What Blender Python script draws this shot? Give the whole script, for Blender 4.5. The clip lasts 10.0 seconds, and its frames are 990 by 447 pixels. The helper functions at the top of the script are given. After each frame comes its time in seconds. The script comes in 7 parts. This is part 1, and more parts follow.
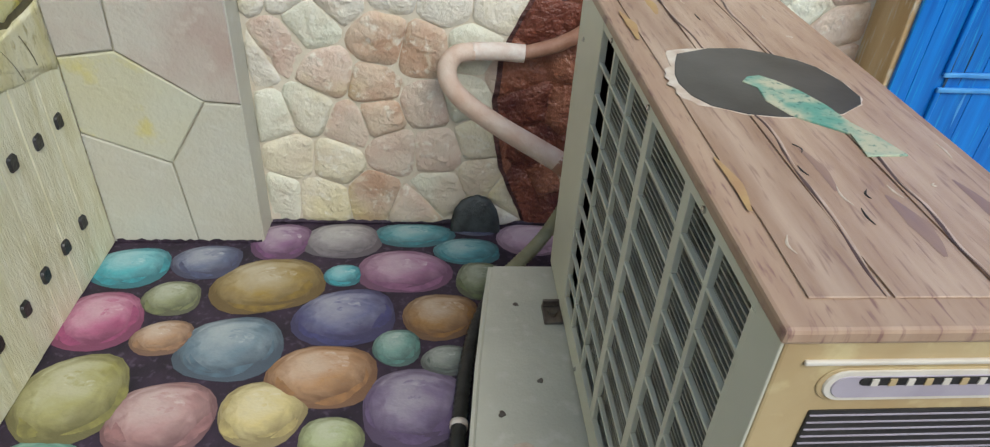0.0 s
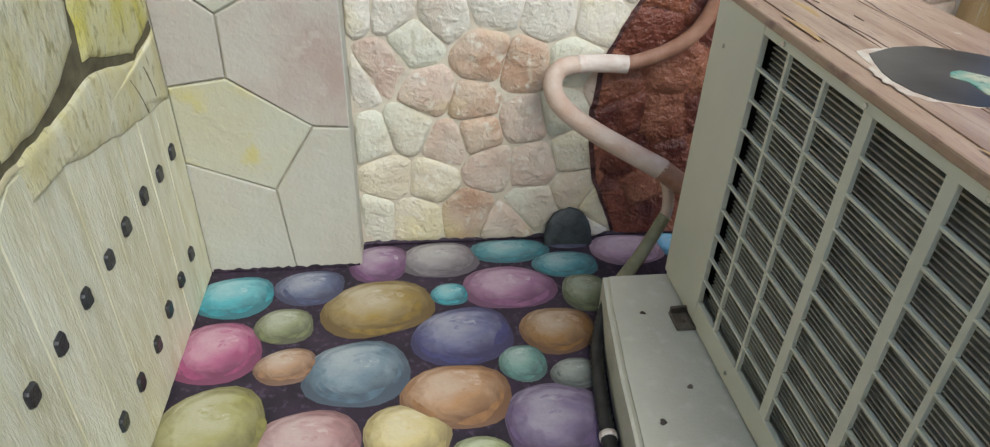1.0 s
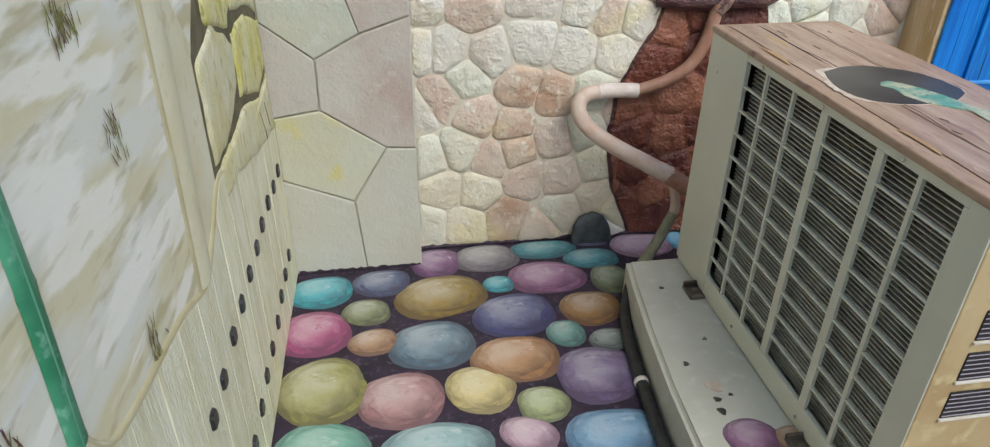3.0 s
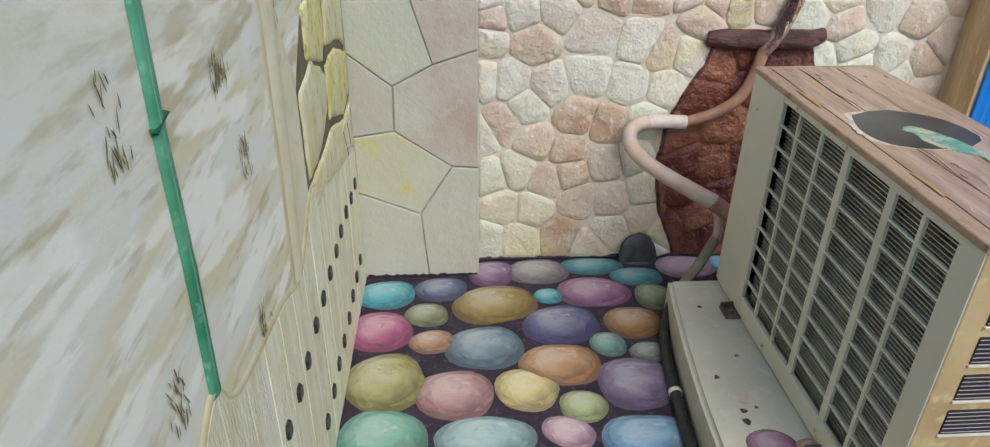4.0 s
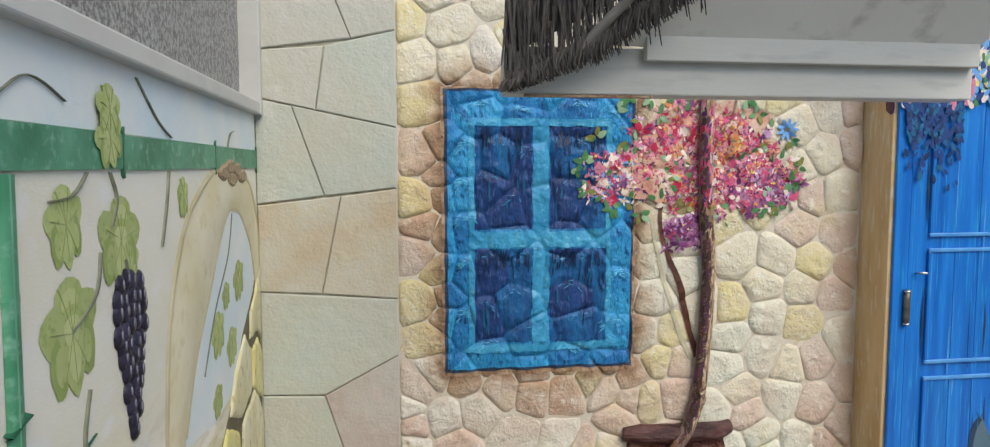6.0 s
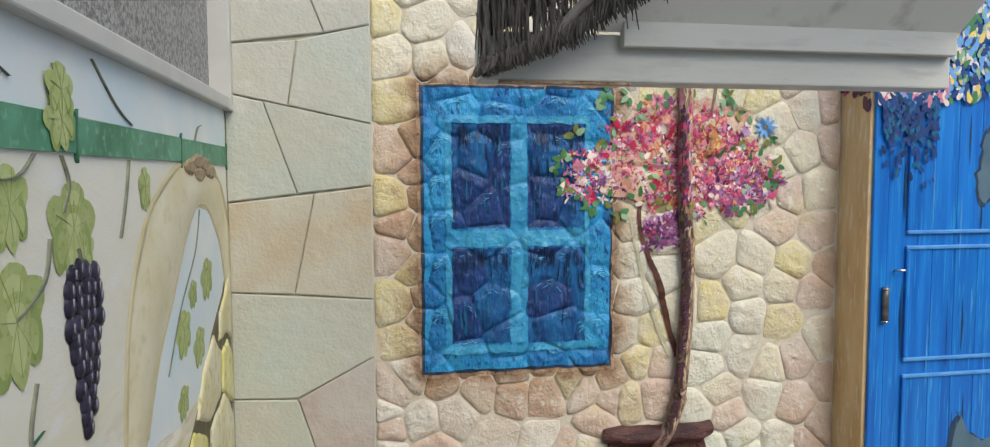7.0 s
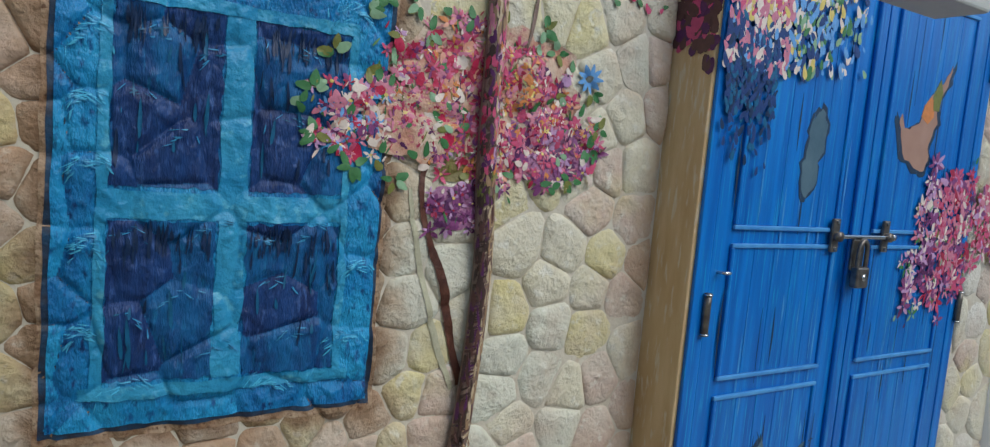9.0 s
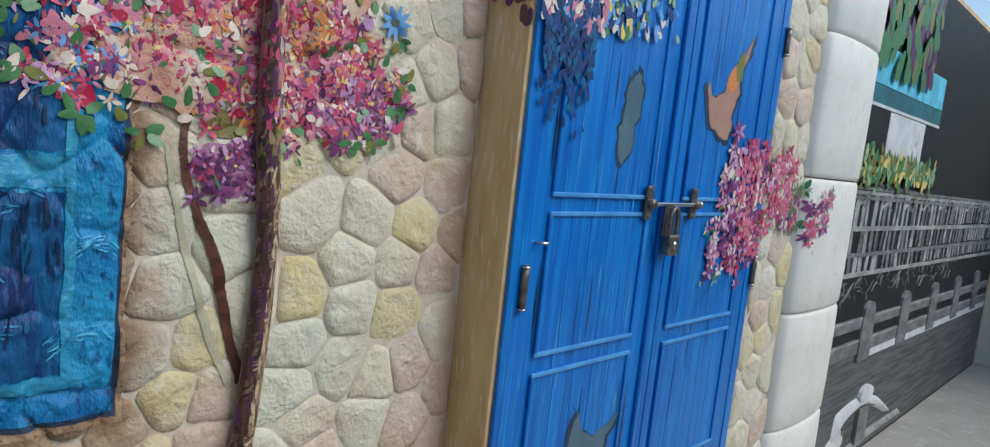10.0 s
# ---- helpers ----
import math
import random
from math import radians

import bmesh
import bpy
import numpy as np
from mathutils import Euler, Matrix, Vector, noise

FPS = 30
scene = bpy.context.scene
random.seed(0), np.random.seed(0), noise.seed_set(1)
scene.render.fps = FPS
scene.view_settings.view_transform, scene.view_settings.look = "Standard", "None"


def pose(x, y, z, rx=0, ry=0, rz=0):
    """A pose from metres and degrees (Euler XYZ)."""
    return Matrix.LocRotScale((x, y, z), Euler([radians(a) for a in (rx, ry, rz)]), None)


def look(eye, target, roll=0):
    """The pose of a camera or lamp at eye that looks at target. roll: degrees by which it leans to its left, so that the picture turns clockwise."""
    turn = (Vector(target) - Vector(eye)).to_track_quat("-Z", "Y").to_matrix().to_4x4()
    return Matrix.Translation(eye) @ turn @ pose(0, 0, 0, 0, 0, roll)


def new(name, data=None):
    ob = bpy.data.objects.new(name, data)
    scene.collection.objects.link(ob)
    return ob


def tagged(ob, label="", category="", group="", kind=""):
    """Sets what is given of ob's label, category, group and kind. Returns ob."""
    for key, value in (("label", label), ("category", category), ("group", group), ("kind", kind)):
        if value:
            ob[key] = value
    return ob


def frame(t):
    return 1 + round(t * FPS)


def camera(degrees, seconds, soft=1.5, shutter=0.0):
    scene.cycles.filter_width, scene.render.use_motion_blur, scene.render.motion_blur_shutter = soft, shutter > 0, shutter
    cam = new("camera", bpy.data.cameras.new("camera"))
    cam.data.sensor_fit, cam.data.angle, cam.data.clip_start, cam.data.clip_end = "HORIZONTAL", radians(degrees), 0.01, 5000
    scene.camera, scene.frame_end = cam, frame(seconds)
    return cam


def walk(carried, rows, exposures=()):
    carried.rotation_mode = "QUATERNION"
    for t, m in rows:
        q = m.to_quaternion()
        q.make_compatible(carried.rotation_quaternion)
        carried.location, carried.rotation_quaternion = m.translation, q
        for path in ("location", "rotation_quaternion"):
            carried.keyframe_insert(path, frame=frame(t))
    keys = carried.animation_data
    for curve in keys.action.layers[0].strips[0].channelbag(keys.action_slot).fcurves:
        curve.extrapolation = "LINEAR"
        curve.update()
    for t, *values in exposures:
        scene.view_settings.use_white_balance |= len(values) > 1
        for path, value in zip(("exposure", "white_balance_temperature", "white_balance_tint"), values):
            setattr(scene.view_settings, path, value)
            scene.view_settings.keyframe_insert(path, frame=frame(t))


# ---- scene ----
cam = camera(70.0, 10.0, soft=1.2)
PATH = [
    (0, (0.461, -1.633, 1.156), (0.587, -0.34, 0.238), 3.7),
    (0.5, (0.325, -1.55, 1.112), (0.422, -0.257, 0.19), 3.9),
    (1, (0.14, -1.61, 1.135), (0.321, -0.3, 0.251), 2.1),
    (1.5, (0.068, -1.706, 1.161), (0.313, -0.383, 0.311), 0.9),
    (2, (0.009, -1.785, 1.204), (0.29, -0.453, 0.38), 1.3),
    (3.3, (-0.077, -2.009, 1.251), (0.081, -0.646, 0.445), 1.1),
    (3.5, (-0.084, -2.043, 1.265), (0.033, -0.678, 0.455), 1.5),
    (4, (-0.072, -2.119, 1.332), (0.015, -0.733, 0.554), 0.6),
    (4.5, (-0.054, -2.141, 1.453), (0.044, -0.644, 0.92), -1.0),
    (5, (-0.046, -2.128, 1.527), (0.086, -0.587, 1.153), -0.8),
    (5.5, (-0.029, -2.122, 1.598), (0.154, -0.558, 1.371), -0.5),
    (6, (-0.02, -2.114, 1.626), (0.213, -0.545, 1.499), -0.1),
    (6.2, (-0.017, -2.118, 1.624), (0.23, -0.541, 1.516), -0.2),
    (7.3, (-0.003, -2.03, 1.556), (0.304, -0.464, 1.448), 0.2),
    (7.5, (0.0, -1.955, 1.522), (0.347, -0.407, 1.394), 1.2),
    (8, (0.046, -1.647, 1.47), (0.506, -0.132, 1.309), 3.2),
    (8.5, (0.084, -1.469, 1.511), (0.811, -0.064, 1.345), 4.7),
    (9, (0.159, -1.365, 1.546), (0.997, -0.021, 1.391), 5.0),
    (9.5, (0.243, -1.263, 1.54), (1.237, -0.029, 1.401), 5.6),
    (10, (0.312, -1.225, 1.522), (1.461, -0.14, 1.341), 6.2),
]
walk(cam, [(t, look(eye, target, roll)) for t, eye, target, roll in PATH],
     exposures=[(0, -0.22, 6450, 3), (1, -0.14, 6400, 4), (2, -0.16, 6450, 4), (3.5, -0.16, 6350, 5), (4.5, -0.23, 6550, 5), (5.5, -0.31, 6850, 7), (6, -0.28, 7050, 8), (7.5, -0.32, 7050, 7), (8, -0.38, 6800, 6), (8.5, -0.55, 6500, 4), (9, -0.83, 6400, 3), (9.5, -0.86, 6350, 3), (10, -0.65, 6400, 4)])

# ---- light and sky ----
sky = bpy.data.worlds.new("sky")
sky.use_nodes = True
scene.world = sky
_n = sky.node_tree.nodes
_tex = _n.new("ShaderNodeTexSky")
_tex.sky_type, _tex.sun_disc = "NISHITA", False
_tex.sun_elevation, _tex.sun_rotation = radians(48), radians(162)
sky.node_tree.links.new(_tex.outputs[0], _n["Background"].inputs[0])
_n["Background"].inputs[1].default_value = 0.28
sun = new("sun", bpy.data.lights.new("sun", "SUN"))
sun.data.energy, sun.data.angle, sun.data.color = 3.0, radians(42), (1.0, 0.94, 0.84)
sun.matrix_world = look((0, 0, 0), (-0.34, 0.64, -0.74))
scene.view_settings.exposure = 0.0


# ---- materials ----
def mat(name, col, col2=None, scale=12.0, rough=0.7, metal=0.0, bump=0.15, fine=180.0, stretch=(1, 1, 1), rnd=0.0, col3=None, contrast=0.18, spec=0.4, relief=0.004, turn=(0, 0, 0)):
    """Paint, plaster or metal: two tints in soft patches, a third in specks, fine relief."""
    m = bpy.data.materials.new(name)
    m.use_nodes = True
    nt = m.node_tree
    N, L = nt.nodes, nt.links
    b = N["Principled BSDF"]
    b.inputs["Roughness"].default_value, b.inputs["Metallic"].default_value = rough, metal
    b.inputs["Specular IOR Level"].default_value = spec
    col2 = col2 or tuple(c * 0.8 for c in col)
    geo = N.new("ShaderNodeNewGeometry")
    mp = N.new("ShaderNodeMapping")
    mp.inputs["Scale"].default_value = stretch
    mp.inputs["Rotation"].default_value = turn
    L.new(geo.outputs["Position"], mp.inputs["Vector"])
    n1 = N.new("ShaderNodeTexNoise")
    n1.inputs["Scale"].default_value, n1.inputs["Detail"].default_value = scale, 5.0
    L.new(mp.outputs[0], n1.inputs["Vector"])
    r1 = N.new("ShaderNodeMapRange")
    r1.inputs[1].default_value, r1.inputs[2].default_value = 0.5 - contrast, 0.5 + contrast
    L.new(n1.outputs["Fac"], r1.inputs[0])
    mix = N.new("ShaderNodeMixRGB")
    mix.inputs[1].default_value, mix.inputs[2].default_value = (*col, 1), (*col2, 1)
    L.new(r1.outputs[0], mix.inputs[0])
    out = mix.outputs[0]
    n2 = N.new("ShaderNodeTexNoise")
    n2.inputs["Scale"].default_value, n2.inputs["Detail"].default_value = fine, 3.0
    L.new(mp.outputs[0], n2.inputs["Vector"])
    if col3:
        r2 = N.new("ShaderNodeMapRange")
        r2.inputs[1].default_value, r2.inputs[2].default_value = 0.56, 0.70
        n3 = N.new("ShaderNodeTexNoise")
        n3.inputs["Scale"].default_value, n3.inputs["Detail"].default_value = scale * 4.3, 4.0
        L.new(mp.outputs[0], n3.inputs["Vector"])
        L.new(n3.outputs["Fac"], r2.inputs[0])
        mx = N.new("ShaderNodeMixRGB")
        mx.inputs[2].default_value = (*col3, 1)
        L.new(r2.outputs[0], mx.inputs[0])
        L.new(out, mx.inputs[1])
        out = mx.outputs[0]
    if rnd:
        oi = N.new("ShaderNodeObjectInfo")
        hv = N.new("ShaderNodeHueSaturation")
        rr = N.new("ShaderNodeMapRange")
        rr.inputs[3].default_value, rr.inputs[4].default_value = 1 - rnd, 1 + rnd
        L.new(oi.outputs["Random"], rr.inputs[0])
        L.new(rr.outputs[0], hv.inputs["Value"])
        L.new(out, hv.inputs["Color"])
        out = hv.outputs[0]
    L.new(out, b.inputs["Base Color"])
    if bump:
        bp = N.new("ShaderNodeBump")
        bp.inputs["Strength"].default_value, bp.inputs["Distance"].default_value = bump, relief
        ad = N.new("ShaderNodeMath")
        ad.inputs[1].default_value = 0.0
        mu = N.new("ShaderNodeMath")
        mu.operation = "MULTIPLY_ADD"
        mu.inputs[1].default_value = 2.0
        n4 = N.new("ShaderNodeTexNoise")
        n4.inputs["Scale"].default_value, n4.inputs["Detail"].default_value = fine * 0.22, 4.0
        L.new(mp.outputs[0], n4.inputs["Vector"])
        L.new(n4.outputs["Fac"], mu.inputs[0])
        L.new(n2.outputs["Fac"], mu.inputs[2])
        L.new(mu.outputs[0], bp.inputs["Height"])
        L.new(bp.outputs[0], b.inputs["Normal"])
    return m


# ---- building helpers ----
def smooth(me):
    for p in me.polygons:
        p.use_smooth = True


def mesh_of(name, verts, faces, material=None, soft=False):
    me = bpy.data.meshes.new(name)
    me.from_pydata([tuple(v) for v in verts], [], faces)
    if material:
        me.materials.append(material)
    if soft:
        smooth(me)
    return me


def part(name, data, material=None, parent=None, label="", soft=False):
    """Links a mesh or bmesh as one object, under a thing or part if one is given."""
    if isinstance(data, bmesh.types.BMesh):
        me = bpy.data.meshes.new(name)
        data.to_mesh(me)
        data.free()
        data = me
        if soft:
            smooth(me)
    if material and not data.materials:
        data.materials.append(material)
    ob = new(name, data)
    if parent:
        ob.parent = parent
    if label:
        ob["label"] = label
    return ob


def thing(name, label, category, kind="", group="", at=(0, 0, 0)):
    ob = new(name)
    ob.location = at
    return tagged(ob, label, category, group, kind)


def box(x0, x1, y0, y1, z0, z1, bevel=0.0, bm=None, seg=2):
    bm2 = bmesh.new()
    bmesh.ops.create_cube(bm2, size=1)
    for v in bm2.verts:
        v.co = Vector((x0 + (v.co.x + 0.5) * (x1 - x0), y0 + (v.co.y + 0.5) * (y1 - y0), z0 + (v.co.z + 0.5) * (z1 - z0)))
    if bevel:
        bmesh.ops.bevel(bm2, geom=bm2.edges[:], offset=bevel, segments=seg, affect="EDGES", profile=0.5)
    if bm is None:
        return bm2
    me = bpy.data.meshes.new("tmp")
    bm2.to_mesh(me)
    bm2.free()
    bm.from_mesh(me)
    bpy.data.meshes.remove(me)
    return bm


def tube(points, radii, n=12, rings=8):
    """A smooth tube through points (Catmull-Rom); radii one number or one a point."""
    P = [Vector(p) for p in points]
    if not isinstance(radii, (list, tuple)):
        radii = [radii] * len(P)
    path, rad = [], []
    for i in range(len(P) - 1):
        a, b, c, d = P[max(i - 1, 0)], P[i], P[i + 1], P[min(i + 2, len(P) - 1)]
        for k in range(rings):
            t = k / rings
            path.append(0.5 * ((2 * b) + (c - a) * t + (2 * a - 5 * b + 4 * c - d) * t * t + (3 * b - a - 3 * c + d) * t ** 3))
            rad.append(radii[i] + (radii[i + 1] - radii[i]) * t)
    path.append(P[-1]), rad.append(radii[-1])
    verts, faces = [], []
    side = None
    for i, p in enumerate(path):
        d = (path[min(i + 1, len(path) - 1)] - path[max(i - 1, 0)]).normalized()
        if side is None:
            side = d.orthogonal().normalized()
        side = (side - d * side.dot(d)).normalized()
        up = d.cross(side)
        for k in range(n):
            a = 2 * math.pi * k / n
            verts.append(p + rad[i] * (math.cos(a) * side + math.sin(a) * up))
    for i in range(len(path) - 1):
        for k in range(n):
            faces.append((i * n + k, i * n + (k + 1) % n, (i + 1) * n + (k + 1) % n, (i + 1) * n + k))
    faces.append(tuple(range(n))[::-1])
    faces.append(tuple(range((len(path) - 1) * n, len(path) * n)))
    return verts, faces


def slab(points, depth, place, bevel=0.003):
    """A flat piece from an outline (u, v) counter-clockwise; place(u, v, w) gives the spot, w metres proud."""
    n = len(points)
    cu, cv = sum(p[0] for p in points) / n, sum(p[1] for p in points) / n
    verts = [place(u, v, 0) for u, v in points] + [place(u, v, depth * 0.6) for u, v in points]
    for u, v in points:
        d = math.hypot(u - cu, v - cv) or 1
        k = max(0, 1 - bevel / d)
        verts.append(place(cu + (u - cu) * k, cv + (v - cv) * k, depth))
    faces = []
    for r in range(2):
        for i in range(n):
            j = (i + 1) % n
            faces.append((r * n + i, r * n + j, (r + 1) * n + j, (r + 1) * n + i))
    faces.append(tuple(range(2 * n, 3 * n)))
    return verts, faces


def blob(n, wobble, seed, square=2.0, turn=0.0):
    """An uneven round outline of radius about 1."""
    r = random.Random(seed)
    ph = [r.uniform(0, 6.28) for _ in range(4)]
    pts = []
    for i in range(n):
        a = 2 * math.pi * i / n
        k = 1 + wobble * (math.sin(2 * a + ph[0]) * 0.5 + math.sin(3 * a + ph[1]) * 0.6 + 0.3 * math.sin(5 * a + ph[2]))
        q = (abs(math.cos(a)) ** square + abs(math.sin(a)) ** square) ** (-1 / square)
        x, y = k * q * math.cos(a), k * q * math.sin(a)
        pts.append((x * math.cos(turn) - y * math.sin(turn), x * math.sin(turn) + y * math.cos(turn)))
    return pts


def back(u, v, w):
    return (u, -w, v)


def left(u, v, w):
    return (LX + w, u, v)


def pil(u, v, w):
    return (u, PY - w, v)


def doorp(u, v, w):
    return (u, DY - w, v)


def ground(u, v, w):
    return (u, v, w)


LX, PY, DY, TOP = -0.382, -0.098, -0.145, 2.45

M = {}
M["mortar"] = mat("plaster_mortar", (0.56, 0.50, 0.41), (0.62, 0.57, 0.48), 7, 0.75, bump=0.35, relief=0.006, fine=80, col3=(0.54, 0.45, 0.35))
M["dark_floor"] = mat("dark_painted_ground", (0.016, 0.012, 0.020), (0.042, 0.026, 0.048), 14, 0.65, bump=0.2, col3=(0.07, 0.05, 0.08))
M["slab"] = mat("painted_plaster_slab", (0.487, 0.487, 0.437), (0.479, 0.462, 0.386), 5, 0.7, bump=0.35, relief=0.006, fine=120, rnd=0.04, col3=(0.504, 0.504, 0.454))
M["slab_green"] = mat("greenish_plaster_slab", (0.445, 0.496, 0.445), (0.479, 0.470, 0.395), 4.5, 0.7, bump=0.35, relief=0.006, fine=120, rnd=0.04, col3=(0.504, 0.512, 0.462))
M["slab_pink"] = mat("pinkish_plaster_slab", (0.395, 0.311, 0.277), (0.462, 0.437, 0.395), 5, 0.7, bump=0.35, relief=0.006, fine=120, rnd=0.04, contrast=0.13, col3=(0.470, 0.420, 0.378))
M["slab_tan"] = mat("tan_plaster_slab", (0.470, 0.386, 0.269), (0.512, 0.496, 0.420), 5, 0.7, bump=0.35, relief=0.006, fine=120, rnd=0.04, contrast=0.13, col3=(0.521, 0.470, 0.353))
M["slab_yellow"] = mat("yellowed_plaster_slab", (0.487, 0.496, 0.428), (0.479, 0.462, 0.336), 3, 0.7, bump=0.35, relief=0.006, fine=120, col3=(0.504, 0.462, 0.218))
M["groove"] = mat("incised_joint", (0.30, 0.26, 0.19), (0.62, 0.60, 0.48), 20, 0.85, bump=0.2)
M["mural_white"] = mat("pale_painted_wall", (0.74, 0.73, 0.66), (0.68, 0.66, 0.53), 3.2, 0.55, bump=0.12, stretch=(1, 0.8, 1.6), col3=(0.72, 0.72, 0.69))
M["ochre"] = mat("ochre_painted_plaster", (0.70, 0.52, 0.29), (0.55, 0.36, 0.17), 4, 0.65, bump=0.3, relief=0.006, stretch=(2, 5, 0.9), col3=(0.68, 0.60, 0.44))
M["soffit"] = mat("pale_painted_board", (0.76, 0.76, 0.73), (0.70, 0.70, 0.67), 3, 0.6, bump=0.08, col3=(0.50, 0.50, 0.46))
M["fascia"] = mat("grey_painted_fascia", (0.50, 0.50, 0.475), (0.56, 0.56, 0.53), 4, 0.5, bump=0.08, stretch=(0.6, 1, 3), col3=(0.45, 0.45, 0.43))
M["concrete"] = mat("smooth_grey_plinth", (0.55, 0.54, 0.46), (0.47, 0.46, 0.39), 6, 0.5, bump=0.2, col3=(0.58, 0.56, 0.50))
M["yard"] = mat("off_white_yard_wall", (0.68, 0.66, 0.60), (0.6, 0.58, 0.52), 2, 0.8)
M["ac_paint"] = mat("grey_green_enamel", (0.63, 0.62, 0.515), (0.57, 0.56, 0.46), 4, 0.42, bump=0.02)
M["ac_shade"] = mat("shaded_inside", (0.03, 0.03, 0.027), (0.02, 0.02, 0.02), 20, 0.7, bump=0)
M["coil"] = mat("aluminium_fins", (0.46, 0.45, 0.40), (0.34, 0.33, 0.29), 30, 0.5, 0.3, bump=0)
M["lid_wood"] = mat("painted_plank_brown", (0.29, 0.175, 0.115), (0.50, 0.37, 0.28), 5, 0.38, bump=0.12, stretch=(7, 0.7, 1), col3=(0.24, 0.145, 0.115), rnd=0.08, contrast=0.22)
M["lid_edge"] = mat("painted_lid_brown", (0.32, 0.20, 0.14), (0.44, 0.31, 0.22), 7, 0.42, bump=0.05, stretch=(6, 0.8, 1), col3=(0.23, 0.13, 0.11), contrast=0.22)
M["ac_ochre"] = mat("ochre_painted_panel", (0.50, 0.39, 0.22), (0.38, 0.26, 0.13), 7, 0.45, bump=0.03, col3=(0.55, 0.45, 0.25))
M["black"] = mat("black_paint_and_shade", (0.015, 0.014, 0.014), (0.03, 0.028, 0.026), 20, 0.45, bump=0.1)
M["blue_door"] = mat("blue_painted_metal", (0.004, 0.105, 0.44), (0.010, 0.20, 0.64), 5, 0.28, bump=0.08, stretch=(8, 1, 0.35), col3=(0.02, 0.27, 0.62), rnd=0.06, contrast=0.2)
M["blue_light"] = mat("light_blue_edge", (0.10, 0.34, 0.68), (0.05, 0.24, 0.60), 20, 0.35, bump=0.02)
M["steel"] = mat("bright_steel", (0.62, 0.62, 0.62), (0.5, 0.5, 0.5), 30, 0.25, 1.0, bump=0)
M["dark_metal"] = mat("tarnished_metal", (0.26, 0.23, 0.20), (0.13, 0.11, 0.10), 40, 0.38, 0.8, bump=0.05)



def slope_paint(m):
    """The mural's hill: ochre brush streaks over the pale ground, thinning out upwards."""
    nt = m.node_tree
    N, L = nt.nodes, nt.links
    b = N["Principled BSDF"]
    under = b.inputs["Base Color"].links[0].from_socket
    geo = N.new("ShaderNodeNewGeometry")
    sep = N.new("ShaderNodeSeparateXYZ")
    L.new(geo.outputs["Position"], sep.inputs[0])
    for sc, turn, lo, hi, tint, top in ((4.4, 30, 0.44, 0.60, (0.64, 0.57, 0.33), 0.75), (6.5, 36, 0.54, 0.62, (0.42, 0.35, 0.15), 0.60), (5.0, 32, 0.52, 0.58, (0.86, 0.83, 0.74), 0.8), (15, 40, 0.58, 0.68, (0.36, 0.30, 0.13), 0.40)):
        mp = N.new("ShaderNodeMapping")
        mp.inputs["Rotation"].default_value, mp.inputs["Scale"].default_value = (radians(turn), 0, 0), (1, 0.7, 3.4)
        mp.inputs["Location"].default_value = (0, sc, sc * 2)
        L.new(geo.outputs["Position"], mp.inputs["Vector"])
        nz = N.new("ShaderNodeTexNoise")
        nz.inputs["Scale"].default_value, nz.inputs["Detail"].default_value = sc, 4.0
        L.new(mp.outputs[0], nz.inputs["Vector"])
        r = N.new("ShaderNodeMapRange")
        r.inputs[1].default_value, r.inputs[2].default_value, r.inputs[4].default_value = lo, hi, top
        L.new(nz.outputs["Fac"], r.inputs[0])
        zr = N.new("ShaderNodeMapRange")
        zr.inputs[1].default_value, zr.inputs[2].default_value = 1.32, 1.08
        L.new(sep.outputs["Z"], zr.inputs[0])
        mu = N.new("ShaderNodeMath")
        mu.operation = "MULTIPLY"
        L.new(r.outputs[0], mu.inputs[0])
        L.new(zr.outputs[0], mu.inputs[1])
        mx = N.new("ShaderNodeMixRGB")
        mx.inputs[2].default_value = (*tint, 1)
        L.new(mu.outputs[0], mx.inputs[0])
        L.new(under, mx.inputs[1])
        under = mx.outputs[0]
    L.new(under, b.inputs["Base Color"])


slope_paint(M["mural_white"])

# ---- the setting ----
part("floor", box(-0.6, 1.75, -3.0, 0.3, -0.2, 0.0), M["dark_floor"])
# Pale ground past the painted floor is unseen, added to bounce light upwards.
M["bounce_ground"] = mat("pale_bounce_ground", (0.42, 0.41, 0.38), (0.34, 0.33, 0.30), 3, 0.8, bump=0.3, col3=(0.48, 0.47, 0.44))
tagged(part("ground", box(1.75, 8.0, -3.0, 0.3, -0.2, -0.002), M["bounce_ground"]), "unseen plain pale yard ground added to bounce light", "ground", kind="structure")
tagged(part("ground", box(-0.6, 8.0, -6.0, -3.0, -0.2, -0.002), M["bounce_ground"]), "unseen plain pale yard ground added to bounce light", "ground", kind="structure")
tagged(scene.objects["floor"], "dark painted ground between colourful painted pebbles", "floor", kind="structure")
wall_back = tagged(part("wall_back", box(-0.7, 1.52, -0.0042, 0.25, 0.0, TOP), M["mortar"]), "plastered courtyard wall with pebble stone relief", "wall", kind="structure")
wall_left = tagged(part("wall_left", box(LX - 0.3, LX, -6.0, PY + 0.04, 0.0, 1.79), M["mural_white"]), "side wall painted with a pale vineyard scene", "wall", kind="structure")
pilaster = tagged(part("pilaster", box(LX - 0.3, 0.0, PY + 0.002, 0.02, 0.0, TOP), M["groove"]), "flat plaster pilaster scored into slabs", "pilaster", kind="structure")
wall_door = tagged(part("wall_door", box(1.50, 8.0, DY, 0.25, 0.0, TOP + 0.2, 0.004), M["ochre"]), "projecting wall with an ochre painted return beside the door", "wall", kind="structure")
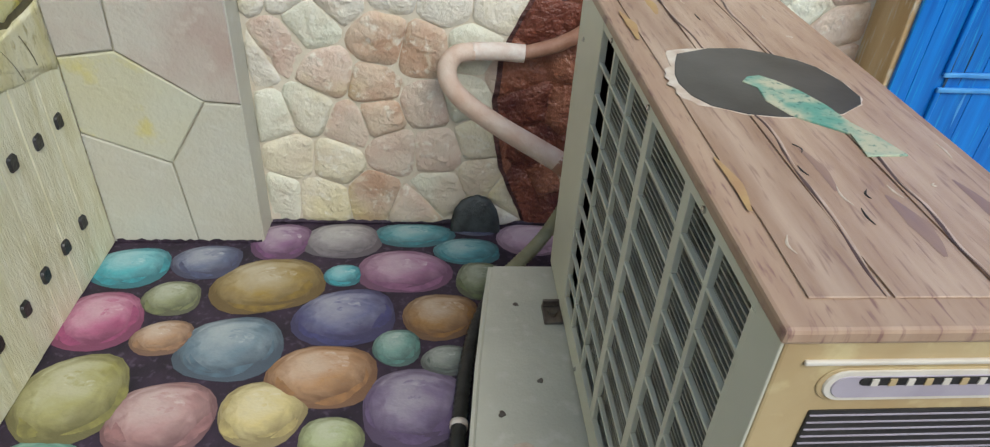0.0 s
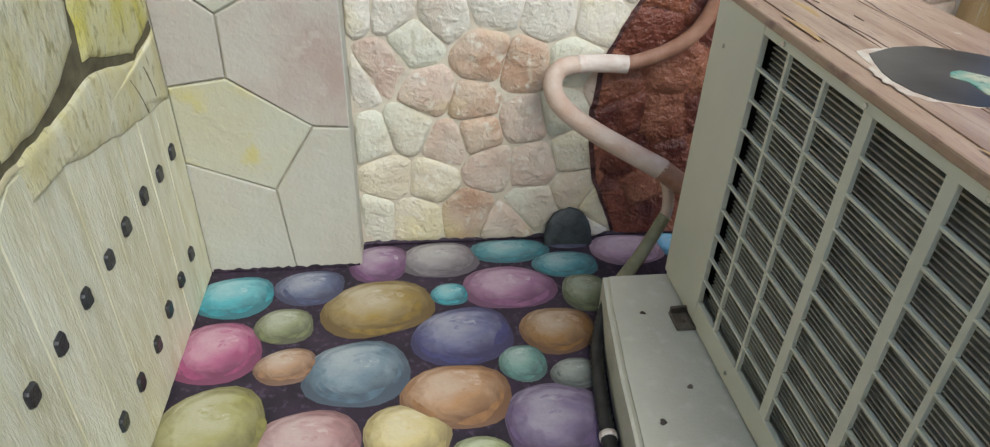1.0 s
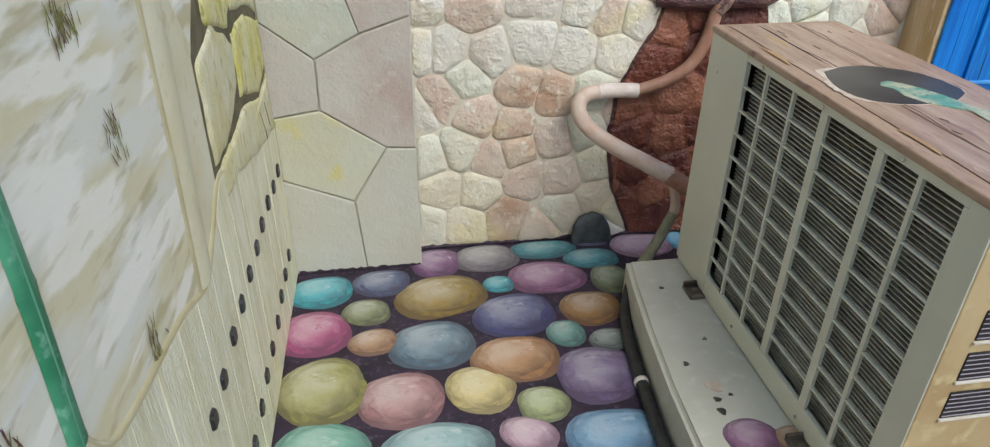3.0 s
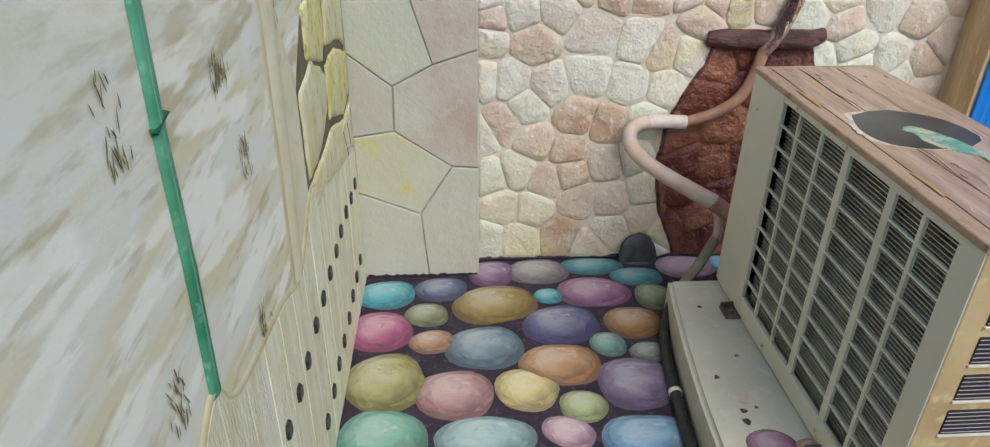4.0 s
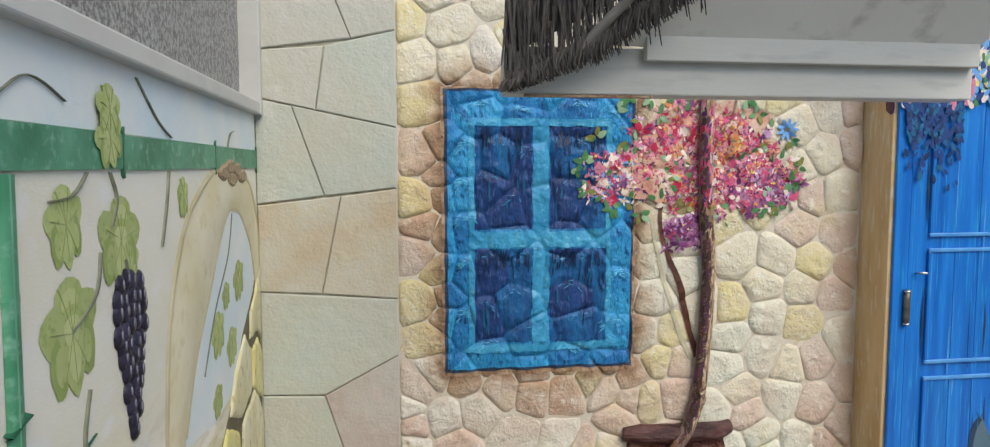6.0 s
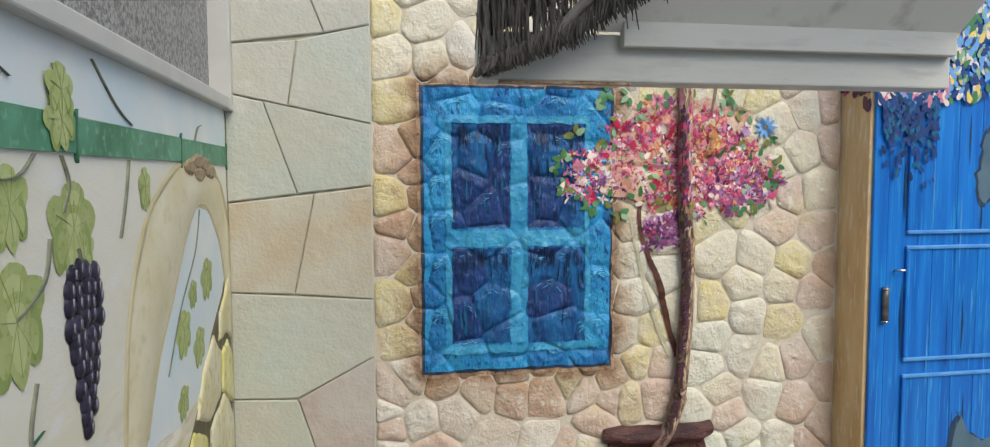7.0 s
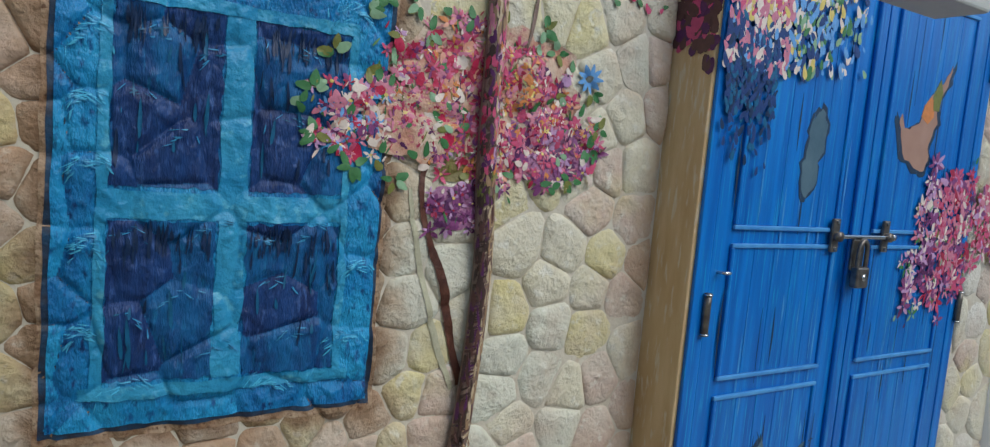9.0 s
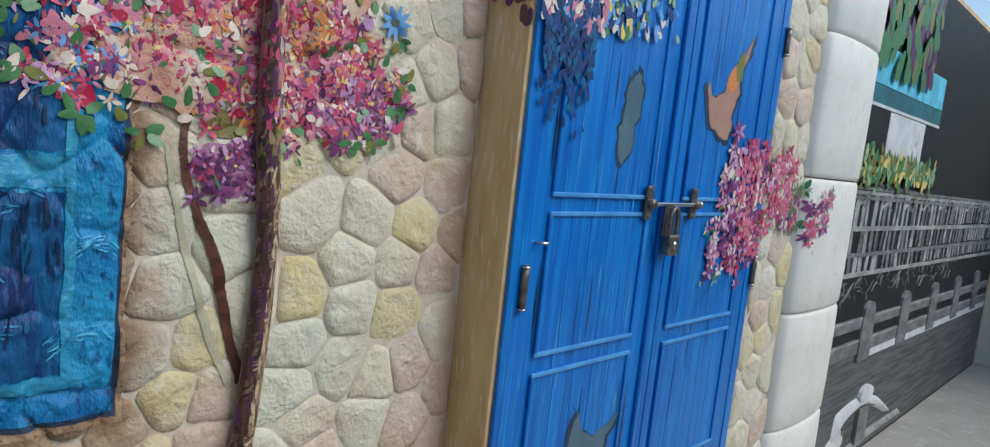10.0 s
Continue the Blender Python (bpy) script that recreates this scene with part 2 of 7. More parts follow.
tagged(part("wall_yard", box(-0.7, 8.0, -6.2, -6.0, 0.0, 3.0), M["yard"]), "plain off-white yard wall", "wall", kind="structure")
tagged(part("wall_side", box(8.0, 8.2, -6.2, 0.3, 0.0, 3.0), M["yard"]), "plain off-white yard wall", "wall", kind="structure")

# ---- relief stones of the back wall ----
def relax(sites, x0, x1, z0, z1, rounds=6):
    gx, gz = np.meshgrid(np.arange(x0, x1, 0.008), np.arange(z0, z1, 0.008))
    g = np.stack([gx.ravel(), gz.ravel()], 1)
    for _ in range(rounds):
        own = np.argmin(((g[:, None, :] - sites[None]) ** 2).sum(2), 1)
        for i in range(len(sites)):
            s = g[own == i]
            if len(s):
                sites[i] = 0.45 * sites[i] + 0.55 * s.mean(0)
    return sites


def lump(x, z):
    """Uneven hand-laid plaster with trowel ridges."""
    a = noise.noise((x * 13, z * 13, 1.7))
    b = abs(noise.noise((x * 30, z * 24, 6.1)))
    c = max(0.0, noise.noise((x * 46, z * 38, 4.2)) - 0.22)
    return 0.0030 * a - 0.0052 * (b - 0.2) + 0.0066 * c + 0.0009 * noise.noise((x * 120, z * 120, 8.8))


class Relief:
    """A field of rounded stones: cells round sites, with flat domed tops and sunk joints."""

    def __init__(self, x0, x1, z0, z1, pitch, seed, rise=0.0115, gap=0.0002, laid=()):
        r = np.random.RandomState(seed)
        s, row = [], 0
        z = z0 + pitch * 0.4
        while z < z1:
            x = x0 + pitch * (0.3 + 0.5 * (row % 2))
            while x < x1 - pitch * 0.2:
                s.append((x + r.uniform(-0.45, 0.45) * pitch, z + r.uniform(-0.45, 0.45) * pitch))
                x += pitch * r.uniform(0.85, 1.2)
            z += pitch * 1.0
            row += 1
        s = relax(np.array(s), x0, x1, z0, z1, 2)
        if len(laid):   # the stones whose places are known, the rest filled in round them
            s = np.array(list(laid) + [p for p in s if min(math.hypot(p[0] - a, p[1] - b) for a, b in laid) > 0.085])
        self.sites = s
        self.box, self.rise, self.gap = (x0, x1, z0, z1), rise, gap
        self.tops = rise * r.uniform(0.55, 1.25, len(self.sites))
        self.lean = r.uniform(-0.07, 0.07, (len(self.sites), 2))
        self.walls = []
        for i, c in enumerate(self.sites):
            d = self.sites - c
            near = [j for j in np.argsort((d ** 2).sum(1))[1:15]]
            w = [(d[j] / np.linalg.norm(d[j]), np.linalg.norm(d[j]) / 2 - gap) for j in near]
            w += [(np.array((-1.0, 0)), c[0] - x0), (np.array((1.0, 0)), x1 - c[0]), (np.array((0, -1.0)), c[1] - z0), (np.array((0, 1.0)), z1 - c[1])]
            self.walls.append([(float(n[0]), float(n[1]), max(float(k), 0.006)) for n, k in w])

    def owner(self, x, z):
        return int(np.argmin(((self.sites - (x, z)) ** 2).sum(1)))

    def rise_at(self, i, dx, dz, f):
        """Height of stone i at f of the way to its edge: a flat, slightly tilted dome."""
        return max(0.0, (self.tops[i] + self.lean[i][0] * dx + self.lean[i][1] * dz) * (1 - f ** 8.0) ** 0.8 * (1 - 0.26 * f * f))

    def reach(self, i, ux, uz):
        t = 0.0
        for a, b, k in self.walls[i]:
            q = (a * ux + b * uz) / k
            if q > 0:
                t += q ** 13
        return t ** (-1 / 13)

    def height(self, x, z):
        i = self.owner(x, z)
        dx, dz = x - self.sites[i][0], z - self.sites[i][1]
        d = math.hypot(dx, dz)
        if d < 1e-6:
            return 0.003 + self.tops[i] + lump(x, z)
        f = min(1.0, d / self.reach(i, dx / d, dz / d))
        return 0.003 + self.rise_at(i, dx, dz, f) + lump(x, z)

    def stone(self, i, place, n=28):
        c = self.sites[i]
        verts, faces = [place(c[0], c[1], 0.003 + self.tops[i] + lump(*c))], []
        fr = (0.16, 0.32, 0.48, 0.62, 0.74, 0.84, 0.91, 0.96, 0.99, 1.0)
        for f in fr:
            for k in range(n):
                a = 2 * math.pi * k / n
                R = self.reach(i, math.cos(a), math.sin(a)) * f
                x, z = c[0] + R * math.cos(a), c[1] + R * math.sin(a)
                verts.append(place(x, z, 0.003 + self.rise_at(i, x - c[0], z - c[1], f) + lump(x, z) if f < 1 else 0.0008))
        for k in range(n):
            faces.append((0, 1 + k, 1 + (k + 1) % n))
            for q in range(len(fr) - 1):
                faces.append((1 + q * n + k, 1 + (q + 1) * n + k, 1 + (q + 1) * n + (k + 1) % n, 1 + q * n + (k + 1) % n))
        return verts, faces


# where the stones of the back wall sit, by the tint of their paint
STONES = {
    "blue": [(0.251, 1.784), (0.541, 1.779), (0.376, 1.763), (0.655, 1.747), (0.534, 1.653), (0.306, 1.647), (0.191, 1.644), (0.396, 1.623), (0.271, 1.558), (0.191, 1.548), (0.528, 1.527), (0.623, 1.491), (0.334, 1.488), (0.201, 1.434), (0.704, 1.39), (0.397, 1.326), (0.57, 1.316), (0.494, 1.316), (0.268, 1.309), (0.202, 1.292), (0.684, 1.24), (0.524, 1.233), (0.351, 1.199), (0.257, 1.165), (0.194, 1.148), (0.555, 1.12), (0.663, 1.098), (0.404, 1.097), (0.271, 1.037), (0.519, 1.027), (0.655, 1.013), (0.406, 0.994)],
    "yellow": [(0.557, 1.882), (1.218, 1.863), (0.867, 1.856), (0.084, 1.819), (0.062, 1.528), (0.128, 1.31), (1.345, 1.31), (0.071, 1.222), (1.058, 1.176), (1.31, 1.12), (0.098, 1.106), (0.853, 1.097), (0.825, 1.016), (0.597, 0.964), (0.778, 0.882), (0.572, 0.267), (0.08, 0.209), (0.189, 0.197), (0.583, 0.154), (0.648, 0.112), (0.144, 0.079)],
    "cream": [(0.061, 1.935), (0.18, 1.934), (1.477, 1.924), (1.323, 1.906), (1.132, 1.887), (0.338, 1.875), (0.465, 1.872), (1.039, 1.864), (1.277, 1.751), (1.359, 1.666), (1.284, 1.616), (1.421, 1.54), (0.762, 1.437), (0.904, 1.4), (0.512, 1.39), (1.072, 1.342), (1.212, 1.331), (1.173, 1.243), (1.305, 1.231), (1.45, 1.055), (1.263, 0.97), (1.091, 0.896)],
    "white": [(0.267, 1.956), (0.233, 1.861), (1.384, 1.803), (0.781, 1.333), (0.908, 1.285), (0.799, 1.21), (1.188, 1.143), (0.772, 1.099), (1.062, 1.077), (1.173, 1.013), (0.115, 1.006), (1.045, 0.978), (0.022, 0.897), (1.245, 0.879), (0.241, 0.872), (0.134, 0.859), (1.019, 0.84), (0.353, 0.791), (0.029, 0.779), (0.505, 0.762), (1.163, 0.74), (0.652, 0.723), (1.309, 0.71), (1.078, 0.705), (1.187, 0.679), (0.344, 0.666), (1.353, 0.662), (0.016, 0.652), (0.107, 0.648), (0.48, 0.638), (0.22, 0.632), (0.596, 0.627), (0.011, 0.474)],
    "pink": [(1.461, 1.816), (1.491, 1.699), (0.079, 1.658), (0.13, 1.599), (1.322, 1.528), (1.283, 1.436), (1.429, 1.41), (0.062, 1.372), (1.418, 1.209), (0.887, 1.004), (1.362, 0.996), (0.049, 0.955), (0.314, 0.943), (0.647, 0.927), (1.481, 0.909), (0.88, 0.896), (0.728, 0.888), (1.37, 0.841), (0.037, 0.838), (0.69, 0.828), (0.17, 0.765), (1.467, 0.763), (0.569, 0.733), (1.402, 0.693), (0.074, 0.509), (0.189, 0.442), (0.426, 0.366), (0.232, 0.305), (0.342, 0.231), (0.452, 0.229), (0.391, 0.051)],
    "brown": [(0.393, 1.851), (0.13, 1.685), (0.139, 1.538), (0.083, 1.447), (0.135, 1.425), (1.475, 1.289), (0.15, 1.242), (0.141, 1.159), (0.195, 0.985), (0.72, 0.958), (0.407, 0.929), (0.517, 0.924), (0.315, 0.527), (0.422, 0.5), (0.296, 0.413), (0.308, 0.327), (0.289, 0.091)],
    "green": [(0.158, 0.568), (0.539, 0.506), (0.522, 0.39), (0.135, 0.344), (0.039, 0.32), (0.457, 0.104), (0.034, 0.086)],
}
LAID = [p for tint in STONES for p in STONES[tint]]
LAID_TINT = [tint for tint in STONES for p in STONES[tint]]
RELIEF = Relief(0.002, 1.498, 0.0, TOP, 0.111, 4, laid=LAID)


def skin(u_of, nu, nv, lift, material, name, parent, label="", low=0.0044, tones=()):
    """A coat of paint that follows the relief: u_of(s, t) gives x, z for s, t in 0..1; each stone may take a tone of its own."""
    verts, faces, mid = [], [], []
    for j in range(nv + 1):
        for i in range(nu + 1):
            x, z = u_of(i / nu, j / nv)
            h = RELIEF.height(x, z)
            verts.append((x, -max(h, low) - lift, z))
    for j in range(nv):
        for i in range(nu):
            a = j * (nu + 1) + i
            faces.append((a, a + 1, a + nu + 2, a + nu + 1))
    me = mesh_of(name, verts, faces, material, True)
    for m in tones:
        me.materials.append(m)
    if tones:
        pick_tone = [(7 * k * k + 3 * k) % 11 % (len(tones) + 1) for k in range(len(RELIEF.sites))]
        me.polygons.foreach_set("material_index", [pick_tone[RELIEF.owner((verts[f[0]][0] + verts[f[2]][0]) / 2, (verts[f[0]][2] + verts[f[2]][2]) / 2)] for f in faces])
    return part(name, me, parent=parent, label=label)


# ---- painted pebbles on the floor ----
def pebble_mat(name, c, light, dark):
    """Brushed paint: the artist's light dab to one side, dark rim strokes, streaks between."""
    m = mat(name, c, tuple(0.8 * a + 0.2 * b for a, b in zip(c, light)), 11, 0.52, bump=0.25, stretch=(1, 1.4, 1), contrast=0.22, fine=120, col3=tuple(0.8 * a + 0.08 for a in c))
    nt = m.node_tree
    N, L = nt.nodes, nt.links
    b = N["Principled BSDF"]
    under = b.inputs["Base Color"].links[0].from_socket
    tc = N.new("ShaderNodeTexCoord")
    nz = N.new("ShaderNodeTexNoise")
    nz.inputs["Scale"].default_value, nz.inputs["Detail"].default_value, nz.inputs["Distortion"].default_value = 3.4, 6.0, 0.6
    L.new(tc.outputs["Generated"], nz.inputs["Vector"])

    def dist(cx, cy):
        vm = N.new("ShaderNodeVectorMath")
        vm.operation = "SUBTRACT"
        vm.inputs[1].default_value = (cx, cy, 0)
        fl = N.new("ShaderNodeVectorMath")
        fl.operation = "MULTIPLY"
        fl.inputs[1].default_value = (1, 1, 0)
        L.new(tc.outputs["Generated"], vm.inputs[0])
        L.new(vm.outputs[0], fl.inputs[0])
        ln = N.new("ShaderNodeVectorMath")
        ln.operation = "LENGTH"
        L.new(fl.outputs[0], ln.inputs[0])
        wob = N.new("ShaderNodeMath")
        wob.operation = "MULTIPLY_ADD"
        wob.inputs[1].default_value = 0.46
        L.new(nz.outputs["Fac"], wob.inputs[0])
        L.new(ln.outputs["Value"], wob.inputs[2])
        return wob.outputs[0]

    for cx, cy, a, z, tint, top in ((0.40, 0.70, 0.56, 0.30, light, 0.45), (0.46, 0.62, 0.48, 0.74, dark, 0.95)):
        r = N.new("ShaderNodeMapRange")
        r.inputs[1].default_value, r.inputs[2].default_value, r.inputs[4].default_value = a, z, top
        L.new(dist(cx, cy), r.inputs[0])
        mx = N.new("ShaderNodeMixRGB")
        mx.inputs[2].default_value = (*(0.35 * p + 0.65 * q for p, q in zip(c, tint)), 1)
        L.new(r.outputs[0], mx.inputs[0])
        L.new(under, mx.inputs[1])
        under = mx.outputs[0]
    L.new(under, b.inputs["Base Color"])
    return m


TINTS = {
    "cyan": (0.06, 0.34, 0.40), "slate": (0.09, 0.11, 0.20), "mauve": (0.20, 0.09, 0.20), "grey": (0.23, 0.21, 0.23), "teal": (0.06, 0.25, 0.29),
    "pinkish": (0.50, 0.33, 0.44), "sky": (0.12, 0.42, 0.66), "plum": (0.29, 0.13, 0.24), "olive": (0.13, 0.16, 0.07), "gold": (0.28, 0.19, 0.045),
    "moss": (0.20, 0.22, 0.11), "indigo": (0.07, 0.075, 0.20), "rust": (0.27, 0.14, 0.04), "magenta": (0.38, 0.09, 0.20), "tan": (0.36, 0.21, 0.12),
    "steel": (0.12, 0.19, 0.25), "sage": (0.12, 0.26, 0.23), "fog": (0.14, 0.17, 0.15), "amber": (0.40, 0.21, 0.09), "violet": (0.17, 0.12, 0.23),
    "lichen": (0.30, 0.28, 0.09), "rose": (0.38, 0.20, 0.20), "cream": (0.56, 0.46, 0.20), "lime": (0.34, 0.38, 0.18), "lilac": (0.46, 0.30, 0.37),
    "azure": (0.14, 0.29, 0.45), "mint": (0.15, 0.36, 0.28), "ice": (0.25, 0.39, 0.40)}
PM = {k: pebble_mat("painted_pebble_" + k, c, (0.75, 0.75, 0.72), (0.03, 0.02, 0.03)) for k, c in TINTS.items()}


def pebble(x, y, a, b, tint, turn=0.0, seed=0, base=0.001, square=2.3, label=""):
    n = 22
    out = blob(n, 0.05, seed, square)
    verts, faces = [(x, y, base + 0.006)], []
    fr = ((0.5, 0.0055), (0.78, 0.0042), (0.93, 0.0023), (1.0, 0.0))
    ct, st = math.cos(turn), math.sin(turn)
    for f, h in fr:
        for u, v in out:
            u, v = u * a * f, v * b * f
            verts.append((x + u * ct - v * st, y + u * st + v * ct, base + h))
    for k in range(n):
        faces.append((0, 1 + k, 1 + (k + 1) % n))
        for q in range(3):
            faces.append((1 + q * n + k, 1 + (q + 1) * n + k, 1 + (q + 1) * n + (k + 1) % n, 1 + q * n + (k + 1) % n))
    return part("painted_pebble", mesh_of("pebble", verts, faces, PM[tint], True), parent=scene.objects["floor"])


FLOOR_A = [(-0.304, -0.209, 0.098, 0.078, "cyan"), (-0.125, -0.185, 0.085, 0.070, "slate"), (0.045, -0.098, 0.080, 0.080, "mauve"), (0.205, -0.092, 0.102, 0.080, "grey"),
           (0.395, -0.065, 0.107, 0.055, "teal"), (0.538, -0.136, 0.090, 0.056, "teal"), (0.563, -0.035, 0.065, 0.030, "slate"), (0.722, -0.082, 0.103, 0.073, "pinkish"),
           (0.850, -0.070, 0.040, 0.059, "sky"), (0.374, -0.221, 0.120, 0.085, "plum"), (0.570, -0.257, 0.066, 0.075, "olive"), (0.045, -0.276, 0.136, 0.102, "gold"),
           (-0.170, -0.324, 0.068, 0.062, "moss"), (0.222, -0.238, 0.046, 0.044, "cyan"), (0.244, -0.391, 0.118, 0.098, "indigo"), (0.467, -0.388, 0.090, 0.080, "rust")]
FLOOR_B = [(-0.309, -0.401, 0.097, 0.100, "magenta"), (-0.150, -0.457, 0.068, 0.055, "tan"), (0.005, -0.490, 0.114, 0.100, "steel"), (0.370, -0.490, 0.055, 0.056, "sage"),
           (0.482, -0.531, 0.057, 0.046, "fog"), (0.218, -0.573, 0.116, 0.091, "amber"), (0.415, -0.659, 0.110, 0.104, "violet"), (-0.277, -0.627, 0.113, 0.118, "lichen"),
           (-0.085, -0.683, 0.110, 0.094, "rose"), (0.110, -0.672, 0.087, 0.083, "cream"), (0.254, -0.743, 0.066, 0.059, "lime"), (0.202, -0.833, 0.072, 0.052, "lilac"),
           (0.398, -0.862, 0.118, 0.084, "azure"), (-0.268, -0.836, 0.115, 0.104, "mint"), (-0.012, -0.848, 0.130, 0.080, "ice"), (0.184, -0.962, 0.087, 0.060, "magenta")]
TURNS = {"gold": 0.3, "tan": 0.25, "lichen": 0.45, "lilac": -0.5, "indigo": 0.15, "ice": 0.1, "cream": -0.3, "amber": -0.1}
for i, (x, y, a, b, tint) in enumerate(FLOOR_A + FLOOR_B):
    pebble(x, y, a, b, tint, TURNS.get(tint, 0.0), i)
rr = random.Random(7)
row = 0
y = -1.06
while y > -2.9:
    x = -0.30 + 0.1 * (row % 2)
    while x < (0.50 if y > -1.45 else 1.6):
        a = rr.uniform(0.07, 0.115)
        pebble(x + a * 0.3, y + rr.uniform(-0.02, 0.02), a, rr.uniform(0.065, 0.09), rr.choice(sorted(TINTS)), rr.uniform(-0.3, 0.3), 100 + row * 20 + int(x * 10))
        x += a * 2 + 0.03
    y -= 0.19
    row += 1

# ---- concrete plinth ----
plinth_out = [(0.578, -0.335), (0.560, -0.45), (0.535, -0.65), (0.516, -0.85), (0.506, -1.05), (0.505, -1.25), (0.53, -1.34), (0.60, -1.38), (1.22, -1.38), (1.22, -0.335)]
bm = bmesh.new()
vs = [bm.verts.new((x, y, 0.0)) for x, y in plinth_out]
f = bm.faces.new(vs)
ex = bmesh.ops.extrude_face_region(bm, geom=[f])
for v in ex["geom"]:
    if isinstance(v, bmesh.types.BMVert):
        v.co.z = 0.12
bmesh.ops.recalc_face_normals(bm, faces=bm.faces[:])
bmesh.ops.bevel(bm, geom=[e for e in bm.edges if e.verts[0].co.z > 0.1 and e.verts[1].co.z > 0.1], offset=0.012, segments=3, affect="EDGES")
tagged(part("concrete_plinth", bm, M["concrete"]), "smooth grey-green painted concrete plinth under the air conditioner", "plinth")

# ---- air conditioner outdoor unit ----
AX0, AX1, AY0, AY1, AZ0, AZ1 = 0.722, 1.040, -1.252, -0.345, 0.135, 0.792
ac = thing("air_conditioner_unit", "grey outdoor air conditioner with grille and painted plank lid on plinth", "air conditioner", at=(0, 0, 0))
ac.matrix_world = Matrix.Translation((0.722, -0.34, 0)) @ pose(0, 0, 0, 0, 0, 0.4) @ Matrix.Translation((-0.722, 0.34, 0))
GY0, GY1, GZ0, GZ1 = -1.203, -0.530, 0.187, 0.772
bm = bmesh.new()
box(AX0 + 0.012, AX1, AY1 - 0.012, AY1, AZ0, AZ1 - 0.015, 0.003, bm)
box(AX0 + 0.06, AX0 + 0.065, AY0 + 0.01, AY1 - 0.01, AZ0, AZ1 - 0.02, 0, bm)
box(AX1 - 0.012, AX1, AY0 + 0.004, AY1 - 0.012, AZ0, AZ1 - 0.015, 0.003, bm)
box(AX0 + 0.012, AX1 - 0.012, AY0 + 0.014, AY1 - 0.012, AZ0, AZ0 + 0.02, 0, bm)
part("casing", bm, M["ac_paint"], ac)
# face sheet with the opening for the grille
for y0, y1, z0, z1, o in ((GY1, AY1, AZ0, AZ1 - 0.014, 0), (AY0, GY0, AZ0, AZ1 - 0.014, 0), (GY0, GY1, AZ0, GZ0, 0.0005), (GY0, GY1, GZ1 - 0.012, AZ1 - 0.014, 0.0005)):
    part("face_sheet", box(AX0 + o, AX0 + 0.012, y0, y1, z0, z1, 0.0015), M["ac_paint"], ac)
# Near-black sheet stands in for the shade deep behind the fins.
part("shade_sheet", box(AX0 + 0.05, AX0 + 0.055, AY0 + 0.012, AY1 - 0.02, AZ0 + 0.01, AZ1 - 0.03), M["ac_shade"], ac)
bm = box(AX0 + 0.026, AX0 + 0.045, GY0 - 0.005, GY1 + 0.005, 0, 0.0030)
fin_mesh = bpy.data.meshes.new("fin")
bm.to_mesh(fin_mesh)
bm.free()
fin_mesh.materials.append(M["coil"])
z = GZ0 - 0.01
while z < GZ1 - 0.01:
    part("cooling_fin", fin_mesh, parent=ac).location.z = z
    z += 0.0098
YB = [-0.617, -0.725, -0.837, -1.003, -1.101]
WB = [0.0075, 0.0075, 0.022, 0.021, 0.010]
grille = part("grille", box(AX0 + 0.001, AX0 + 0.011, GY0, GY0 + 0.01, GZ0, GZ1 - 0.012, 0.001), M["ac_paint"], ac)
for yb, wb in zip(YB, WB):
    part("grille_bar", box(AX0 + 0.0015, AX0 + 0.010, yb - wb / 2, yb + wb / 2, GZ0 - 0.002, GZ1 - 0.01, 0.001), M["ac_paint"], grille)
for k in range(1, 10):
    z = GZ0 + (GZ1 - 0.012 - GZ0) * k / 10
    part("grille_bar", box(AX0 + 0.002, AX0 + 0.0095, GY0, GY1, z - 0.0026, z + 0.0026, 0.001), M["ac_paint"], grille)
# lid with painted planks
lid = part("lid", box(AX0 - 0.004, AX1 + 0.006, AY0 - 0.006, AY1 + 0.004, AZ1 - 0.016, AZ1, 0.004), M["lid_edge"], ac, "lid painted like weathered planks")
YL = AY1 - AY0


def lidp(u, v, w):
    return (AX0 + u, AY0 + v, AZ1 + 0.0005 + w)


rl = random.Random(3)
edges = [0.030, 0.101, 0.200, 0.312]
for k in range(3):
    a, b = edges[k], edges[k + 1] - 0.004
    pts = [(a + rl.uniform(-0.002, 0.002), 0.03 + t * (YL - 0.05)) for t in np.linspace(1, 0, 9)] + [(b + rl.uniform(-0.002, 0.002), 0.03 + t * (YL - 0.05)) for t in np.linspace(0, 1, 9)]
    v, f = slab(pts, 0.0016, lidp, 0.001)
    part("painted_plank", mesh_of("plank", v, f, M["lid_wood"]), parent=lid)
# end panel
part("end_panel", box(AX0 + 0.002, AX1, AY0 - 0.002, AY0 + 0.010, AZ0, AZ1 - 0.016, 0.003), M["ac_ochre"], ac, "ochre painted end panel")

# ---- double door ----
DX0, DX1, DM, DZ1 = 1.512, 2.835, 2.180, 2.22
door = thing("door_1", "blue painted double door with bolt, padlock and raised panels", "door", kind="structure")
bm = bmesh.new()
box(DX0, DX0 + 0.05, DY - 0.012, DY, 0.01, DZ1, 0.003, bm)
box(DX1 - 0.05, DX1, DY - 0.012, DY, 0.01, DZ1, 0.003, bm)
box(DX0, DX1, DY - 0.012, DY, DZ1, DZ1 + 0.05, 0.003, bm)
part("door_frame", bm, M["blue_door"], door)


